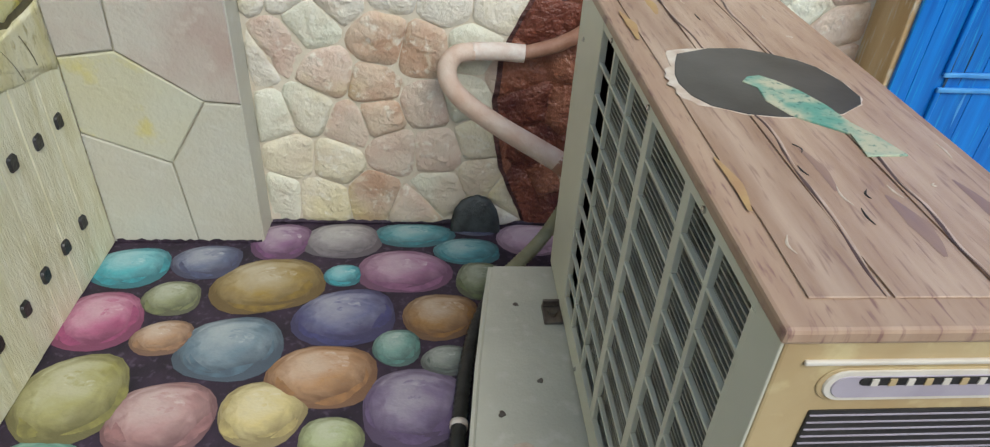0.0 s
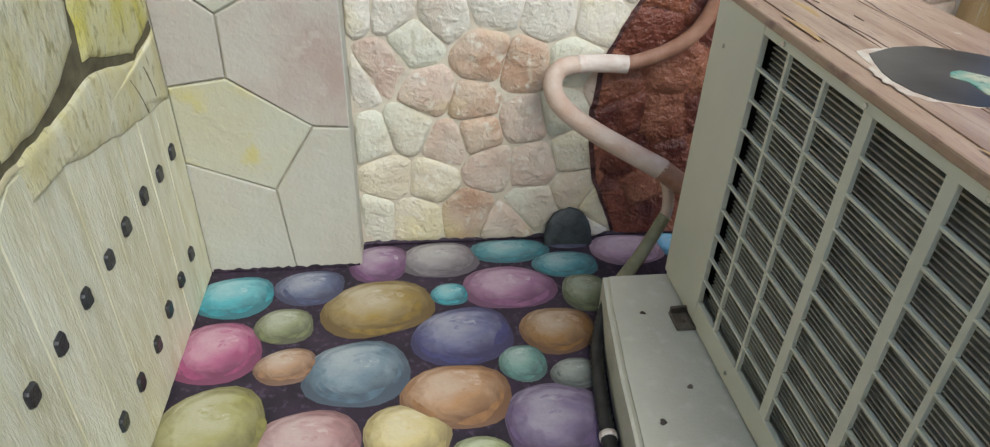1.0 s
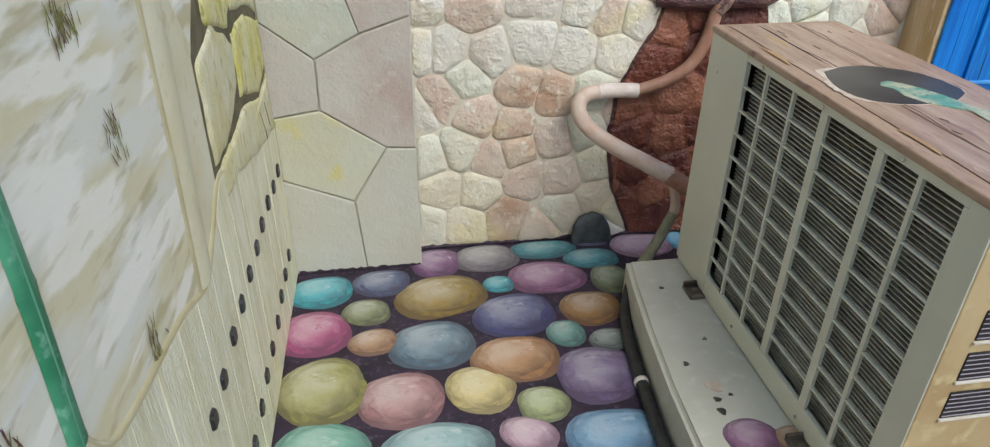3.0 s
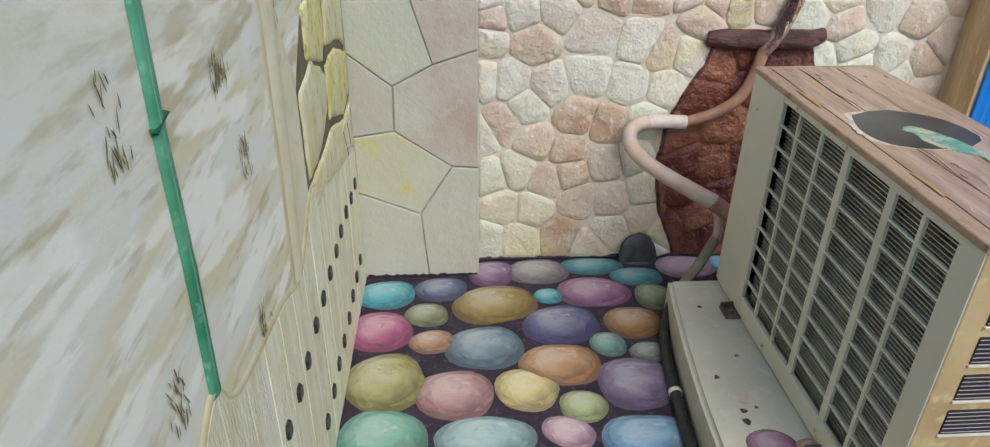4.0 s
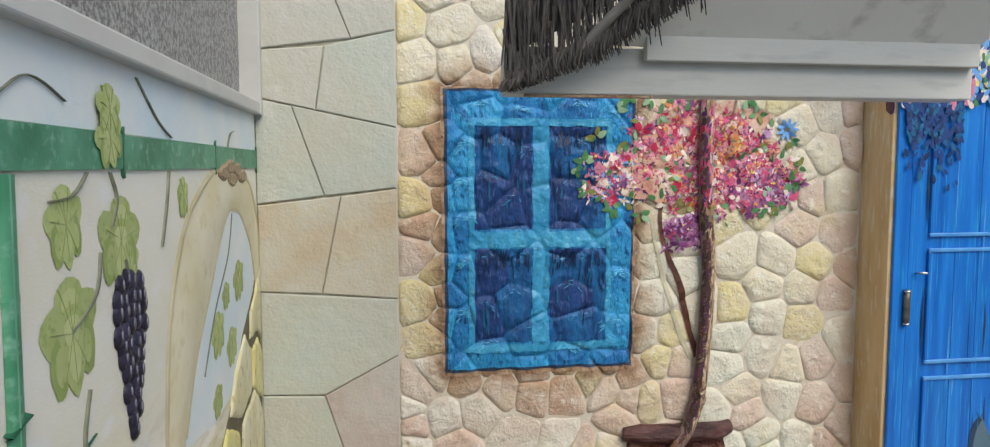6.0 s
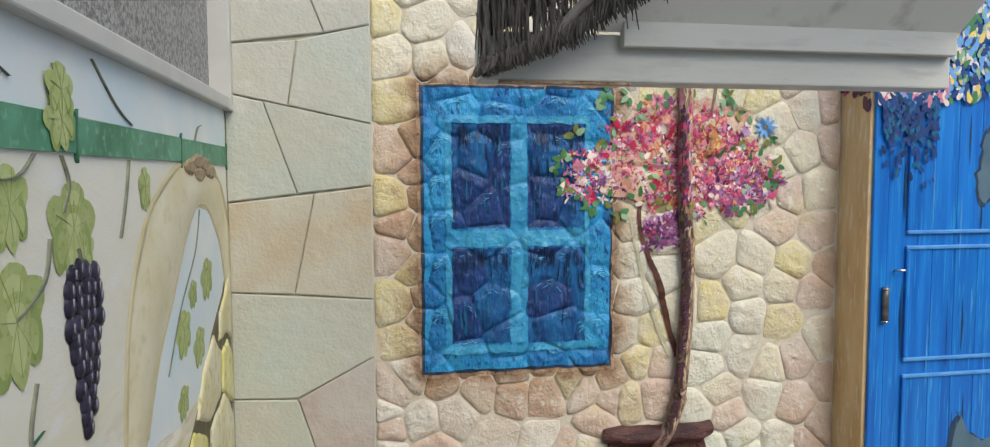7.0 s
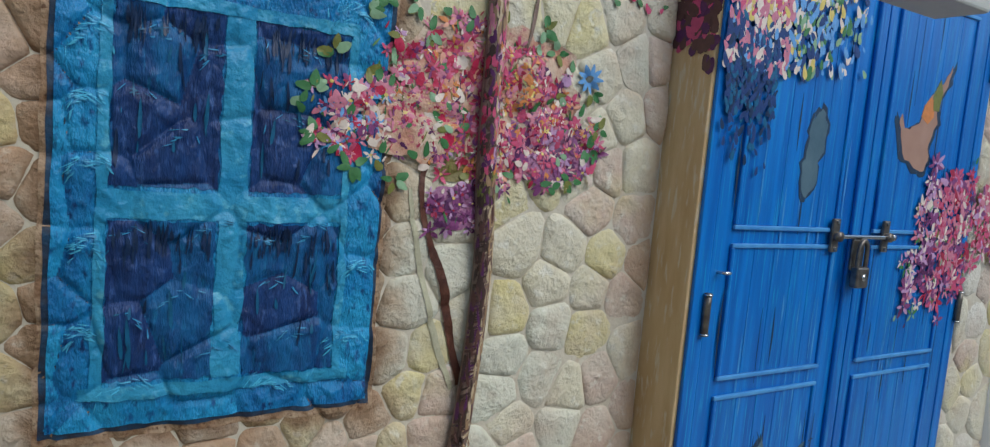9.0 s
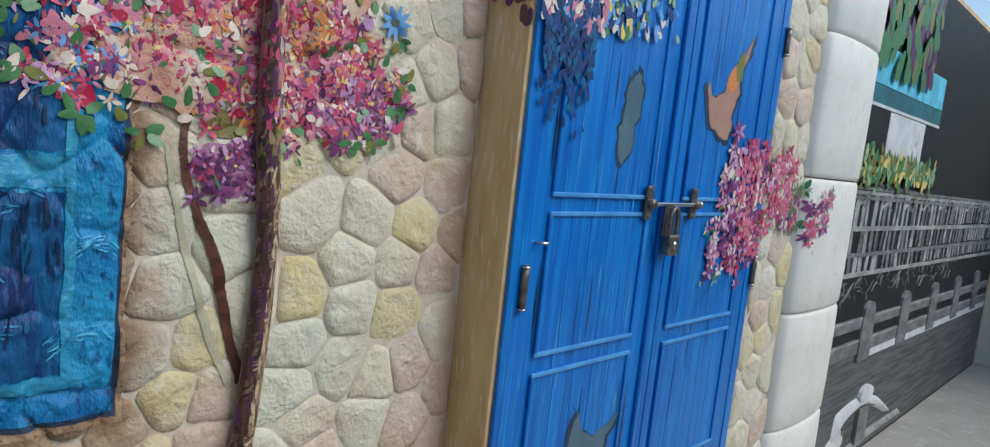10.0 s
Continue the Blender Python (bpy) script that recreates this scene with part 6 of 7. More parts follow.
M["torn"] = mat("torn_pale_edge_paint", (0.66, 0.59, 0.50), (0.50, 0.38, 0.29), 40, 0.5, bump=0.1)
M["lid_ochre"] = mat("worn_ochre_paint", (0.46, 0.31, 0.13), (0.38, 0.23, 0.12), 30, 0.45, bump=0.05)
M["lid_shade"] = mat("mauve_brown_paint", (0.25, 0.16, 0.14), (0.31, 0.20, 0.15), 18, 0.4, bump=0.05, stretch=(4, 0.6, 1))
M["hole"] = mat("dark_grey_hole_paint", (0.040, 0.038, 0.036), (0.085, 0.082, 0.078), 9, 0.35, bump=0.03)
rz = random.Random(6)
cxh, cyh = 0.875, -0.80
big = []
for i in range(len(HOLE)):
    (a, b), (c, d) = HOLE[i], HOLE[(i + 1) % len(HOLE)]
    for t in (0, 0.33, 0.66):
        x, y = a + (c - a) * t, b + (d - b) * t
        side = 0.13 if x < cxh - 0.05 and y > -0.87 else 0.03
        k = 0.985 + side * rz.uniform(0.5, 1.3)
        big.append((cxh + (x - cxh) * k, cyh + (y - cyh) * k))
v, f = slab(big, 0.0006, lidw, 0.001)
part("torn_rim", mesh_of("torn", v, f, M["torn"]), parent=lid, label="pale splintered painted rim")
v, f = slab(HOLE, 0.0012, lidw, 0.001)
part("painted_hole", mesh_of("hole", v, f, M["hole"]), parent=lid, label="dark painted hole")
M["patch"] = mat("pale_teal_patch_paint", (0.48, 0.47, 0.33), (0.12, 0.32, 0.25), 26, 0.4, bump=0.1, col3=(0.06, 0.18, 0.15), contrast=0.1)
PATCH = [(0.846, -0.806), (0.858, -0.789), (0.876, -0.784), (0.893, -0.800), (0.912, -0.828), (0.930, -0.872), (0.938, -0.917), (0.955, -0.955), (0.966, -0.992), (0.918, -0.995), (0.924, -0.945), (0.897, -0.921), (0.872, -0.900), (0.856, -0.862), (0.860, -0.824)]
v, f = slab(PATCH[::-1], 0.0022, lidw, 0.001)
part("painted_patch", mesh_of("patch", v, f, M["patch"]), parent=lid, label="pale teal painted patch")
for k in range(26):
    u, w = rz.uniform(0.75, 1.02), rz.uniform(-1.19, -0.40)
    if math.hypot((u - 0.885) / 0.17, (w + 0.80) / 0.15) < 1:
        continue
    l = rz.uniform(0.006, 0.035)
    stroke("crack", [(u, w), (u + rz.uniform(-0.004, 0.004), w + l * 0.5), (u + rz.uniform(-0.006, 0.006), w + l)], [0.001, 0.0035, 0.0008], 0.0012, M["torn"] if k % 2 else M["black"], lid, place=lidw, div=3)
M["plank_gap"] = mat("dark_brown_line_paint", (0.055, 0.032, 0.028), (0.11, 0.065, 0.06), 30, 0.45, bump=0.05)
M["plank_edge"] = mat("pale_pink_line_paint", (0.56, 0.44, 0.36), (0.44, 0.32, 0.25), 30, 0.45, bump=0.05)
for u0, y0, l0, w0 in ((0.744, -0.60, 0.12, 0.016), (0.748, -1.05, 0.10, 0.012), (0.99, -1.10, 0.12, 0.02), (0.80, -0.50, 0.10, 0.016), (0.90, -1.12, 0.10, 0.024), (0.85, -1.02, 0.09, 0.012)):
    stroke("bare_wood_patch", [(u0, y0 - l0 / 2), (u0 + 0.004, y0), (u0 - 0.002, y0 + l0 / 2)], [0.004, w0, 0.003], 0.0007, M["lid_ochre"] if u0 < 0.76 or u0 == 0.80 else M["lid_shade"], lid, place=lidw)
for x in (0.101, 0.200):
    step, pts = 0.0, []
    for t in np.linspace(0, 1, 26):
        step += rz.choice([0, 0, 0, 0.005, -0.005])
        pts.append((AX0 + x + max(-0.009, min(0.009, step)) + rz.uniform(-0.002, 0.002), AY0 + 0.03 + t * (YL - 0.06)))
    wd = [0.0034 * rz.uniform(0.1, 1.4) for _ in pts]
    stroke("plank_gap", pts, wd, 0.0008, M["plank_gap"], lid, place=lidw, div=3)
    stroke("plank_edge", [(a + 0.003, b) for a, b in pts], [0.0030 * rz.uniform(0.1, 1.3) for _ in pts], 0.0006, M["plank_edge"], lid, place=lidw, div=3)
# handle and louvres of the end panel; black plates replace the shade inside them
endp = scene.objects["end_panel"]


def endw(u, v, w):
    return (u, AY0 - 0.0022 - w, v)


M["handle"] = mat("pale_lilac_grey_paint", (0.42, 0.38, 0.44), (0.34, 0.30, 0.36), 20, 0.4, bump=0.03)
M["rim_white"] = mat("pale_rim_paint", (0.66, 0.62, 0.56), (0.56, 0.50, 0.42), 20, 0.4, bump=0.03)


def stadium(x0, x1, z0, z1):
    h = (z1 - z0) / 2
    return [(x1 - h + h * math.sin(a), (z0 + z1) / 2 - h * math.cos(a)) for a in np.linspace(0, math.pi, 9)] + [(x0 + h - h * math.sin(a), (z0 + z1) / 2 + h * math.cos(a)) for a in np.linspace(0, math.pi, 9)]


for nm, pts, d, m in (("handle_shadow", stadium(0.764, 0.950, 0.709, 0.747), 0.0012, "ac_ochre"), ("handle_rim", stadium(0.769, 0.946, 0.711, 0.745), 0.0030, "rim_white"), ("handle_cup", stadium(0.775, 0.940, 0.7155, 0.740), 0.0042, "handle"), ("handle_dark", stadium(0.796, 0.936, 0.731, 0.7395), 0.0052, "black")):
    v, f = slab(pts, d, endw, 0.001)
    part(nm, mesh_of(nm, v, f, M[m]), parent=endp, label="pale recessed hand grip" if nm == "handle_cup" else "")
for k in range(8):
    part("grip_rib", box(0.806 + k * 0.0155, 0.812 + k * 0.0155, AY0 - 0.0085, AY0 - 0.0068, 0.7315, 0.739), M["ac_ochre"] if k % 2 else M["rim_white"], endp)
part("panel_lip", box(0.745, 1.03, AY0 - 0.006, AY0 - 0.0015, 0.7525, 0.757, 0.0015), M["rim_white"], endp)
for z0 in (0.640, 0.560, 0.480, 0.400):
    # flat black plate coloured in for the shaded vent opening
    part("vent_shade", box(0.768, 0.99, AY0 - 0.0035, AY0 - 0.0015, z0, z0 + 0.056, 0.002), M["black"], endp)
    part("vent_lip", box(0.766, 0.992, AY0 - 0.0065, AY0 - 0.0015, z0 - 0.006, z0 - 0.001, 0.001), M["rim_white"], endp)
    for k in range(6):
        part("louvre", box(0.770, 0.988, AY0 - 0.0046, AY0 - 0.0034, z0 + 0.004 + k * 0.0092, z0 + 0.0053 + k * 0.0092), M["handle"], endp)
# stain and painted pebble on the plinth
for k, (x, y, s) in enumerate(((0.615, -0.86, 0.018), (0.605, -0.90, 0.008), (0.60, -0.935, 0.010), (0.66, -0.70, 0.006), (0.63, -0.48, 0.006), (0.64, -0.89, 0.005), (0.58, -0.78, 0.007))):
    pts = [(x + u * s, y + w * s) for u, w in blob(14, 0.25, 40 + k)]
    v, f = slab(pts, 0.0012, lambda a, b, c: (a, b, 0.1205 + c), 0.002)
    part("splash", mesh_of("splash", v, f, M["torn"] if k == 0 else M["dark_metal"]), parent=scene.objects["concrete_plinth"], label="dried paint splash")
for x, y, a, b, t in ((0.630, -1.015, 0.060, 0.052, "plum"), (0.715, -1.03, 0.045, 0.035, "tan")):
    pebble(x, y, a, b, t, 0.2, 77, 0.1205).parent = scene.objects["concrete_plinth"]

# ---- door fittings and paint ----
bolt = part("tower_bolt", box(2.035, 2.325, DY - 0.041, DY - 0.029, 1.392, 1.404, 0.004), M["steel"], door, "bright steel sliding bolt")
for x in (2.045, 2.300):
    part("bolt_plate", box(x - 0.016, x + 0.016, DY - 0.030, DY - 0.020, 1.352, 1.448, 0.003), M["dark_metal"], bolt)
    v, f = tube([(x, DY - 0.018, 1.398), (x, DY - 0.046, 1.398)], 0.014, 12, 2)
    part("bolt_keeper", mesh_of("keeper", v, f, M["dark_metal"], True), parent=bolt)
    for z in (1.362, 1.438):
        v, f = tube([(x, DY - 0.028, z), (x, DY - 0.034, z)], 0.006, 8, 1)
        part("screw", mesh_of("screw", v, f, M["steel"]), parent=bolt)
v, f = tube([(2.318, DY - 0.035, 1.398), (2.330, DY - 0.035, 1.398)], 0.011, 12, 2)
part("bolt_knob", mesh_of("knob", v, f, M["steel"], True), parent=bolt)
lock = thing("padlock", "dark brass padlock hanging from the door bolt", "padlock")
part("lock_body", box(2.126, 2.184, DY - 0.062, DY - 0.036, 1.250, 1.312, 0.006), M["dark_metal"], lock)
v, f = tube([(2.136, DY - 0.049, 1.305), (2.137, DY - 0.049, 1.365), (2.150, DY - 0.049, 1.386), (2.166, DY - 0.049, 1.386), (2.176, DY - 0.049, 1.365), (2.176, DY - 0.049, 1.305)], 0.0065, 10, 6)
part("shackle", mesh_of("shackle", v, f, M["dark_metal"], True), parent=lock)
part("hasp", box(2.128, 2.186, DY - 0.036, DY - 0.026, 1.300, 1.392, 0.004), M["dark_metal"], lock)
v, f = tube([(2.155, DY - 0.061, 1.282), (2.155, DY - 0.065, 1.282)], 0.011, 12, 1)
part("keyhole_plate", mesh_of("keyhole", v, f, M["steel"], True), parent=lock)
for x, z0, z1 in ((1.556, 1.135, 1.245), (2.825, 1.105, 1.215), (2.825, 1.93, 2.03), (1.556, 0.25, 0.36)):
    v, f = tube([(x, DY - 0.020, z0), (x, DY - 0.020, z1)], 0.010, 12, 3)
    hg = part("hinge", mesh_of("hinge", v, f, M["dark_metal"], True), parent=door, label="dark metal barrel hinge")
    for z in (z0 + 0.002, z1 - 0.006):
        v, f = tube([(x, DY - 0.020, z), (x, DY - 0.020, z + 0.004)], 0.012, 12, 1)
        part("hinge_cap", mesh_of("cap", v, f, M["steel"], True), parent=hg)
v, f = tube([(1.592, DY - 0.008, 1.296), (1.594, DY - 0.030, 1.298), (1.612, DY - 0.034, 1.298)], 0.004, 8, 4)
part("hook", mesh_of("hook", v, f, M["steel"], True), parent=door)


def doorq(u, v, w):
    return (u, DY - 0.0128 - w, v)


M["chip_grey"] = mat("blue_grey_primer", (0.06, 0.12, 0.17), (0.10, 0.17, 0.22), 14, 0.5, bump=0.1)
M["chip_pink"] = mat("pinkish_bare_paint", (0.42, 0.25, 0.19), (0.36, 0.20, 0.15), 14, 0.5, bump=0.05)
M["chip_edge"] = mat("dark_chip_edge", (0.012, 0.03, 0.07), (0.02, 0.05, 0.1), 30, 0.5, bump=0)
chips = thing("door_1_paintwork", "flaked paint patches on the blue door", "paint patch", kind="structure")
CH1 = [(1.895, 1.50), (1.925, 1.515), (1.95, 1.55), (1.945, 1.60), (1.965, 1.66), (1.955, 1.72), (1.945, 1.745), (1.915, 1.735), (1.885, 1.70), (1.89, 1.64), (1.875, 1.59), (1.88, 1.53)]
CH2 = [(2.315, 1.765), (2.325, 1.70), (2.37, 1.64), (2.43, 1.615), (2.485, 1.605), (2.50, 1.64), (2.495, 1.70), (2.525, 1.77), (2.515, 1.82), (2.56, 1.88), (2.575, 1.95), (2.53, 1.89), (2.47, 1.845), (2.43, 1.765), (2.385, 1.735), (2.34, 1.73), (2.325, 1.775)]
CH3 = [(1.80, 0.56), (1.98, 0.54), (2.00, 0.72), (2.06, 0.79), (1.98, 0.755), (1.93, 0.735), (1.88, 0.76), (1.845, 0.83), (1.83, 0.77), (1.81, 0.70)]
rq = random.Random(12)
for k, (ch, m) in enumerate(((CH1, "chip_grey"), (CH2, "chip_pink"), (CH3, "chip_grey"))):
    cu, cv = sum(p[0] for p in ch) / len(ch), sum(p[1] for p in ch) / len(ch)
    ch = [(a + (c - a) * t + rq.uniform(-0.006, 0.006), b + (d - b) * t + rq.uniform(-0.008, 0.008)) for (a, b), (c, d) in zip(ch, ch[1:] + ch[:1]) for t in (0, 0.33, 0.66)]
    layer("chip_edge", [(cu + (a - cu) * 1.22 + rq.uniform(-0.004, 0.004), cv + (b - cv) * 1.10 + rq.uniform(-0.006, 0.006)) for a, b in ch], 0.0008, M["chip_edge"], chips, place=doorq)
    layer("bare_patch", ch, 0.0014, M[m], chips, place=doorq, label="flaked bare patch")
layer("orange_spot", [(2.43, 1.775), (2.47, 1.755), (2.50, 1.78), (2.495, 1.83), (2.47, 1.84), (2.44, 1.81)], 0.002, DM_["orange"], chips, place=doorq)
layer("green_spot", [(2.49, 1.80), (2.525, 1.80), (2.535, 1.86), (2.515, 1.90), (2.48, 1.845)], 0.0022, DM_["olive"], chips, place=doorq)
rp = random.Random(15)
for k in range(110):
    u = rp.choice([rp.uniform(1.60, 2.10), rp.uniform(2.25, 2.72)])
    z = rp.uniform(0.3, 2.0)
    l = rp.uniform(0.06, 0.3)
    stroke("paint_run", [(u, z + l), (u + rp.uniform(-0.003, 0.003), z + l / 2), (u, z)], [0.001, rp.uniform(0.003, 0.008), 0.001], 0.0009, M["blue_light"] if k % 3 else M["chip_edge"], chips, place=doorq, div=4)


def on_door(u, v, w):
    return (u, DY - 0.0205 - w, v)


rf = random.Random(33)
sp = []
for _ in range(2100):   # flowers over the top corner
    u, v = rf.gauss(1.66, 0.18), rf.gauss(2.02, 0.13)
    if u < 1.515 or u > 2.10 or v < 1.80 + 0.12 * abs(u - 1.62):
        continue
    a = rf.uniform(0.006, 0.015)
    c = pick(rf, [("rose", 3), ("pink", 4), ("white", 2), ("yellow", 2)] if v > 1.93 else [("white", 2), ("pink", 2), ("sky", 2), ("navy", 3)]) if u < 1.75 else pick(rf, [("white", 2), ("sky", 3), ("navy", 3), ("mint", 2), ("green", 2), ("yellow", 1)])
    sp.append((u, v, a * 1.45, a * rf.uniform(0.55, 0.85), rf.uniform(0.7, 2.4), c))
for _ in range(420):
    u, v = rf.uniform(1.53, 1.72), rf.gauss(1.80, 0.085)
    a = rf.uniform(0.005, 0.011)
    sp.append((u, v, a * 1.6, a * 0.7, rf.uniform(0.8, 2.3), rf.choice(["navy", "navy", "ink", "deep"])))
climber = thing("painted_climber", "painted pink blossom hanging over the door top", "mural")
dabs("blossom", sp, on_door, climber)
sp = []
for _ in range(330):   # the same blossom runs over the return of the wall
    t, v = rf.uniform(0, 0.14), rf.gauss(2.03, 0.11)
    a = rf.uniform(0.014, 0.026)
    if v > 1.80 + 0.5 * t:
        sp.append((t, v, a, a * 0.6, rf.uniform(0, 3.1), rf.choice(["brown", "plum", "brown", "rose"] if v < 2.0 else ["rose", "pink", "red", "brown"])))
dabs("blossom_side", sp, lambda u, v, w: (1.4985 - w, DY + u, v), climber)
sp = []
for _ in range(260):
    u, v = rf.gauss(1.36, 0.09), rf.gauss(2.06, 0.07)
    if u < 1.48 and v > 1.93:
        a = rf.uniform(0.008, 0.016)
        sp.append((u, v, a, a * 0.6, rf.uniform(0, 3.1), rf.choice(["rose", "pink", "red", "rose", "green"])))
dabs("blossom_wall", sp, on_relief, climber)
KIN = {"pink": ["white", "rose"], "rose": ["red", "pink"], "red": ["rose", "purple"], "purple": ["plum", "lilac"], "lilac": ["white", "purple"], "white": ["lilac", "pink"], "green": ["olive", "mint"], "sky": ["white", "lilac"], "plum": ["purple", "navy"]}


def flower(sp, u, v, R, c, r):
    """Petals of one flower round its middle, some in a kindred tint."""
    n5, a0 = r.randint(5, 7), r.uniform(0, 6.28)
    for q in range(n5):
        an = a0 + q * 6.283 / n5 + r.uniform(-0.3, 0.3)
        rr = R * r.uniform(0.6, 1.15)
        sp.append((u + rr * math.cos(an), v + rr * 0.85 * math.sin(an), rr * r.uniform(0.5, 0.8), rr * r.uniform(0.18, 0.36), an, c if r.random() < 0.6 else r.choice(KIN[c])))


sp = []
for cx, cz, rx, rz, num, tab in ((2.57, 1.50, 0.12, 0.13, 20, [("white", 2), ("lilac", 3), ("purple", 3), ("pink", 2)]), (2.72, 1.45, 0.11, 0.17, 44, [("red", 2), ("rose", 4), ("pink", 4), ("purple", 2)]),
                                 (2.52, 1.27, 0.13, 0.12, 22, [("white", 2), ("lilac", 3), ("purple", 4), ("green", 1)]), (2.70, 1.28, 0.11, 0.14, 26, [("purple", 3), ("rose", 3), ("pink", 3), ("plum", 1)]),
                                 (2.95, 1.45, 0.15, 0.15, 48, [("pink", 5), ("rose", 3), ("lilac", 2), ("red", 1)]), (3.24, 1.38, 0.17, 0.12, 26, [("pink", 4), ("purple", 3), ("rose", 2), ("green", 2)])):
    for _ in range(int(num * 1.35)):
        t, k = rf.uniform(0, 6.283), math.sqrt(rf.random()) * rf.uniform(0.7, 1.25)
        u, v = cx + rx * k * math.cos(t), cz + rz * k * math.sin(t)
        flower(sp, u, v, rf.uniform(0.020, 0.034), pick(rf, tab), rf)
        if rf.random() < 0.5:
            sp.append((u + rf.uniform(-0.05, 0.05), v + rf.uniform(-0.05, 0.05), rf.uniform(0.008, 0.016), rf.uniform(0.003, 0.006), rf.uniform(0.6, 2.5), rf.choice(["green", "olive", "mint", "plum"])))
spray = thing("painted_blossom_spray", "pink and purple blossom spray painted beside the door", "mural")
dabs("blossom", [s for s in sp if s[0] < 2.84], on_door, spray)
dabs("blossom_far", [s for s in sp if s[0] >= 2.84], lambda u, v, w: (u, DY - max(0.022, 0.073 * math.sin(math.acos(max(-1, min(1, (3.49 - u) / 0.31)))) ** 0.6 + 0.003) - w, v), spray)

# ---- strip of relief stones, drum column and grey picture beyond the door ----
part("joint_bed", box(2.842, 3.25, DY - 0.0045, DY, 0.0, TOP + 0.1), M["mortar"], wall_door)
R2 = Relief(2.845, 3.20, 0.0, TOP, 0.135, 9)
for i in range(len(R2.sites)):
    v, f = R2.stone(i, doorp, 12)
    part("relief_stone", mesh_of("stone", v, f, ST[rs.choice(["cream", "cream", "yellow", "white", "pink"])], True), parent=wall_door)
M["drum"] = mat("white_column_paint", (0.80, 0.78, 0.74), (0.72, 0.70, 0.66), 5, 0.55, bump=0.12, col3=(0.70, 0.67, 0.61))
col = thing("painted_column", "white stone drum column moulded on the wall", "column")
for z0, z1 in ((0.0, 0.10), (0.105, 0.45), (0.456, 0.955), (0.961, 1.515), (1.521, 2.085), (2.091, 2.60)):
    vv, ff = [], []
    wide = 0.03 if z1 < 0.2 else 0.0
    for t, ins in ((0, 0.012), (0.03, 0.003), (0.3, 0), (0.7, 0), (0.97, 0.003), (1, 0.012)):
        for q in range(15):
            an = math.pi * q / 14
            vv.append((3.49 - (0.31 + wide - ins) * math.cos(an), DY - 0.001 - (0.07 - ins) * math.sin(an) ** 0.6, z0 + (z1 - z0) * t))
    for i in range(5):
        for q in range(14):
            ff.append((i * 15 + q, i * 15 + q + 1, i * 15 + q + 16, i * 15 + q + 15))
    ff.append(tuple(range(15))[::-1])
    ff.append(tuple(range(75, 90)))
    part("drum", mesh_of("drum", vv, ff, M["drum"], True), parent=col)
GM = {k: mat("grey_picture_" + k, c, tuple(a * f for a in c), 9, 0.6, bump=0.15, stretch=st, contrast=0.1) for k, c, f, st in (("dark", (0.012, 0.013, 0.014), 0.5, (1, 1, 1)), ("mid", (0.15, 0.15, 0.155), 0.45, (0.5, 1, 5)), ("light", (0.40, 0.40, 0.40), 0.6, (1, 1, 2)), ("stone", (0.22, 0.22, 0.225), 0.6, (1, 1, 2)), ("pale", (0.66, 0.67, 0.70), 0.85, (1, 1, 1)), ("water", (0.13, 0.13, 0.135), 0.5, (0.35, 1, 6)), ("blue", (0.10, 0.42, 0.58), 1.4, (1, 1, 1)), ("teal", (0.03, 0.16, 0.20), 0.7, (1, 1, 1)))}
mural = thing("grey_mural", "grey painted scene of a slatted fence beside water", "mural")
layer("dark_ground", [(3.81, 0.002), (7.9, 0.002), (7.9, 2.62), (3.81, 2.62)], 0.002, GM["dark"], mural, place=doorp)
layer("water", [(3.81, 0.02), (7.9, 0.02), (7.9, 0.56), (3.81, 0.70)], 0.004, GM["water"], mural, place=doorp)
layer("blue_roof", [(3.81, 1.99), (5.2, 1.99), (5.2, 2.17), (3.81, 2.17)], 0.004, GM["blue"], mural, place=doorp)
layer("teal_beam", [(3.81, 1.90), (5.2, 1.90), (5.2, 1.985), (3.81, 1.985)], 0.005, GM["teal"], mural, place=doorp)
layer("pale_edge", [(3.81, 1.885), (5.2, 1.885), (5.2, 1.90), (3.81, 1.90)], 0.006, GM["pale"], mural, place=doorp)
layer("pale_panel", [(4.22, 1.62), (4.9, 1.60), (4.9, 1.88), (4.22, 1.88)], 0.005, GM["pale"], mural, place=doorp)
rm = random.Random(8)
for k in range(5):
    x = 4.30 + k * 0.72
    layer("fence_post", [(x, 0.58), (x + 0.20, 0.58), (x + 0.20, 0.82), (x + 0.185, 0.87), (x + 0.15, 0.897), (x + 0.10, 0.905), (x + 0.05, 0.897), (x + 0.015, 0.87), (x, 0.82)], 0.018, GM["stone"], mural, place=doorp)
for z0, z1 in ((0.77, 0.83), (0.63, 0.71)):
    layer("rail", [(3.82, z0), (7.8, z0 - 0.04), (7.8, z1 - 0.04), (3.82, z1)], 0.012, GM["stone"], mural, place=doorp)
    layer("rail_edge", [(3.82, z1 - 0.012), (7.8, z1 - 0.052), (7.8, z1 - 0.042), (3.82, z1 - 0.002)], 0.0135, GM["light"], mural, place=doorp)
layer("white_bank", [(4.52, 0.585), (7.8, 0.555), (7.8, 0.60), (4.52, 0.625)], 0.014, GM["pale"], mural, place=doorp)
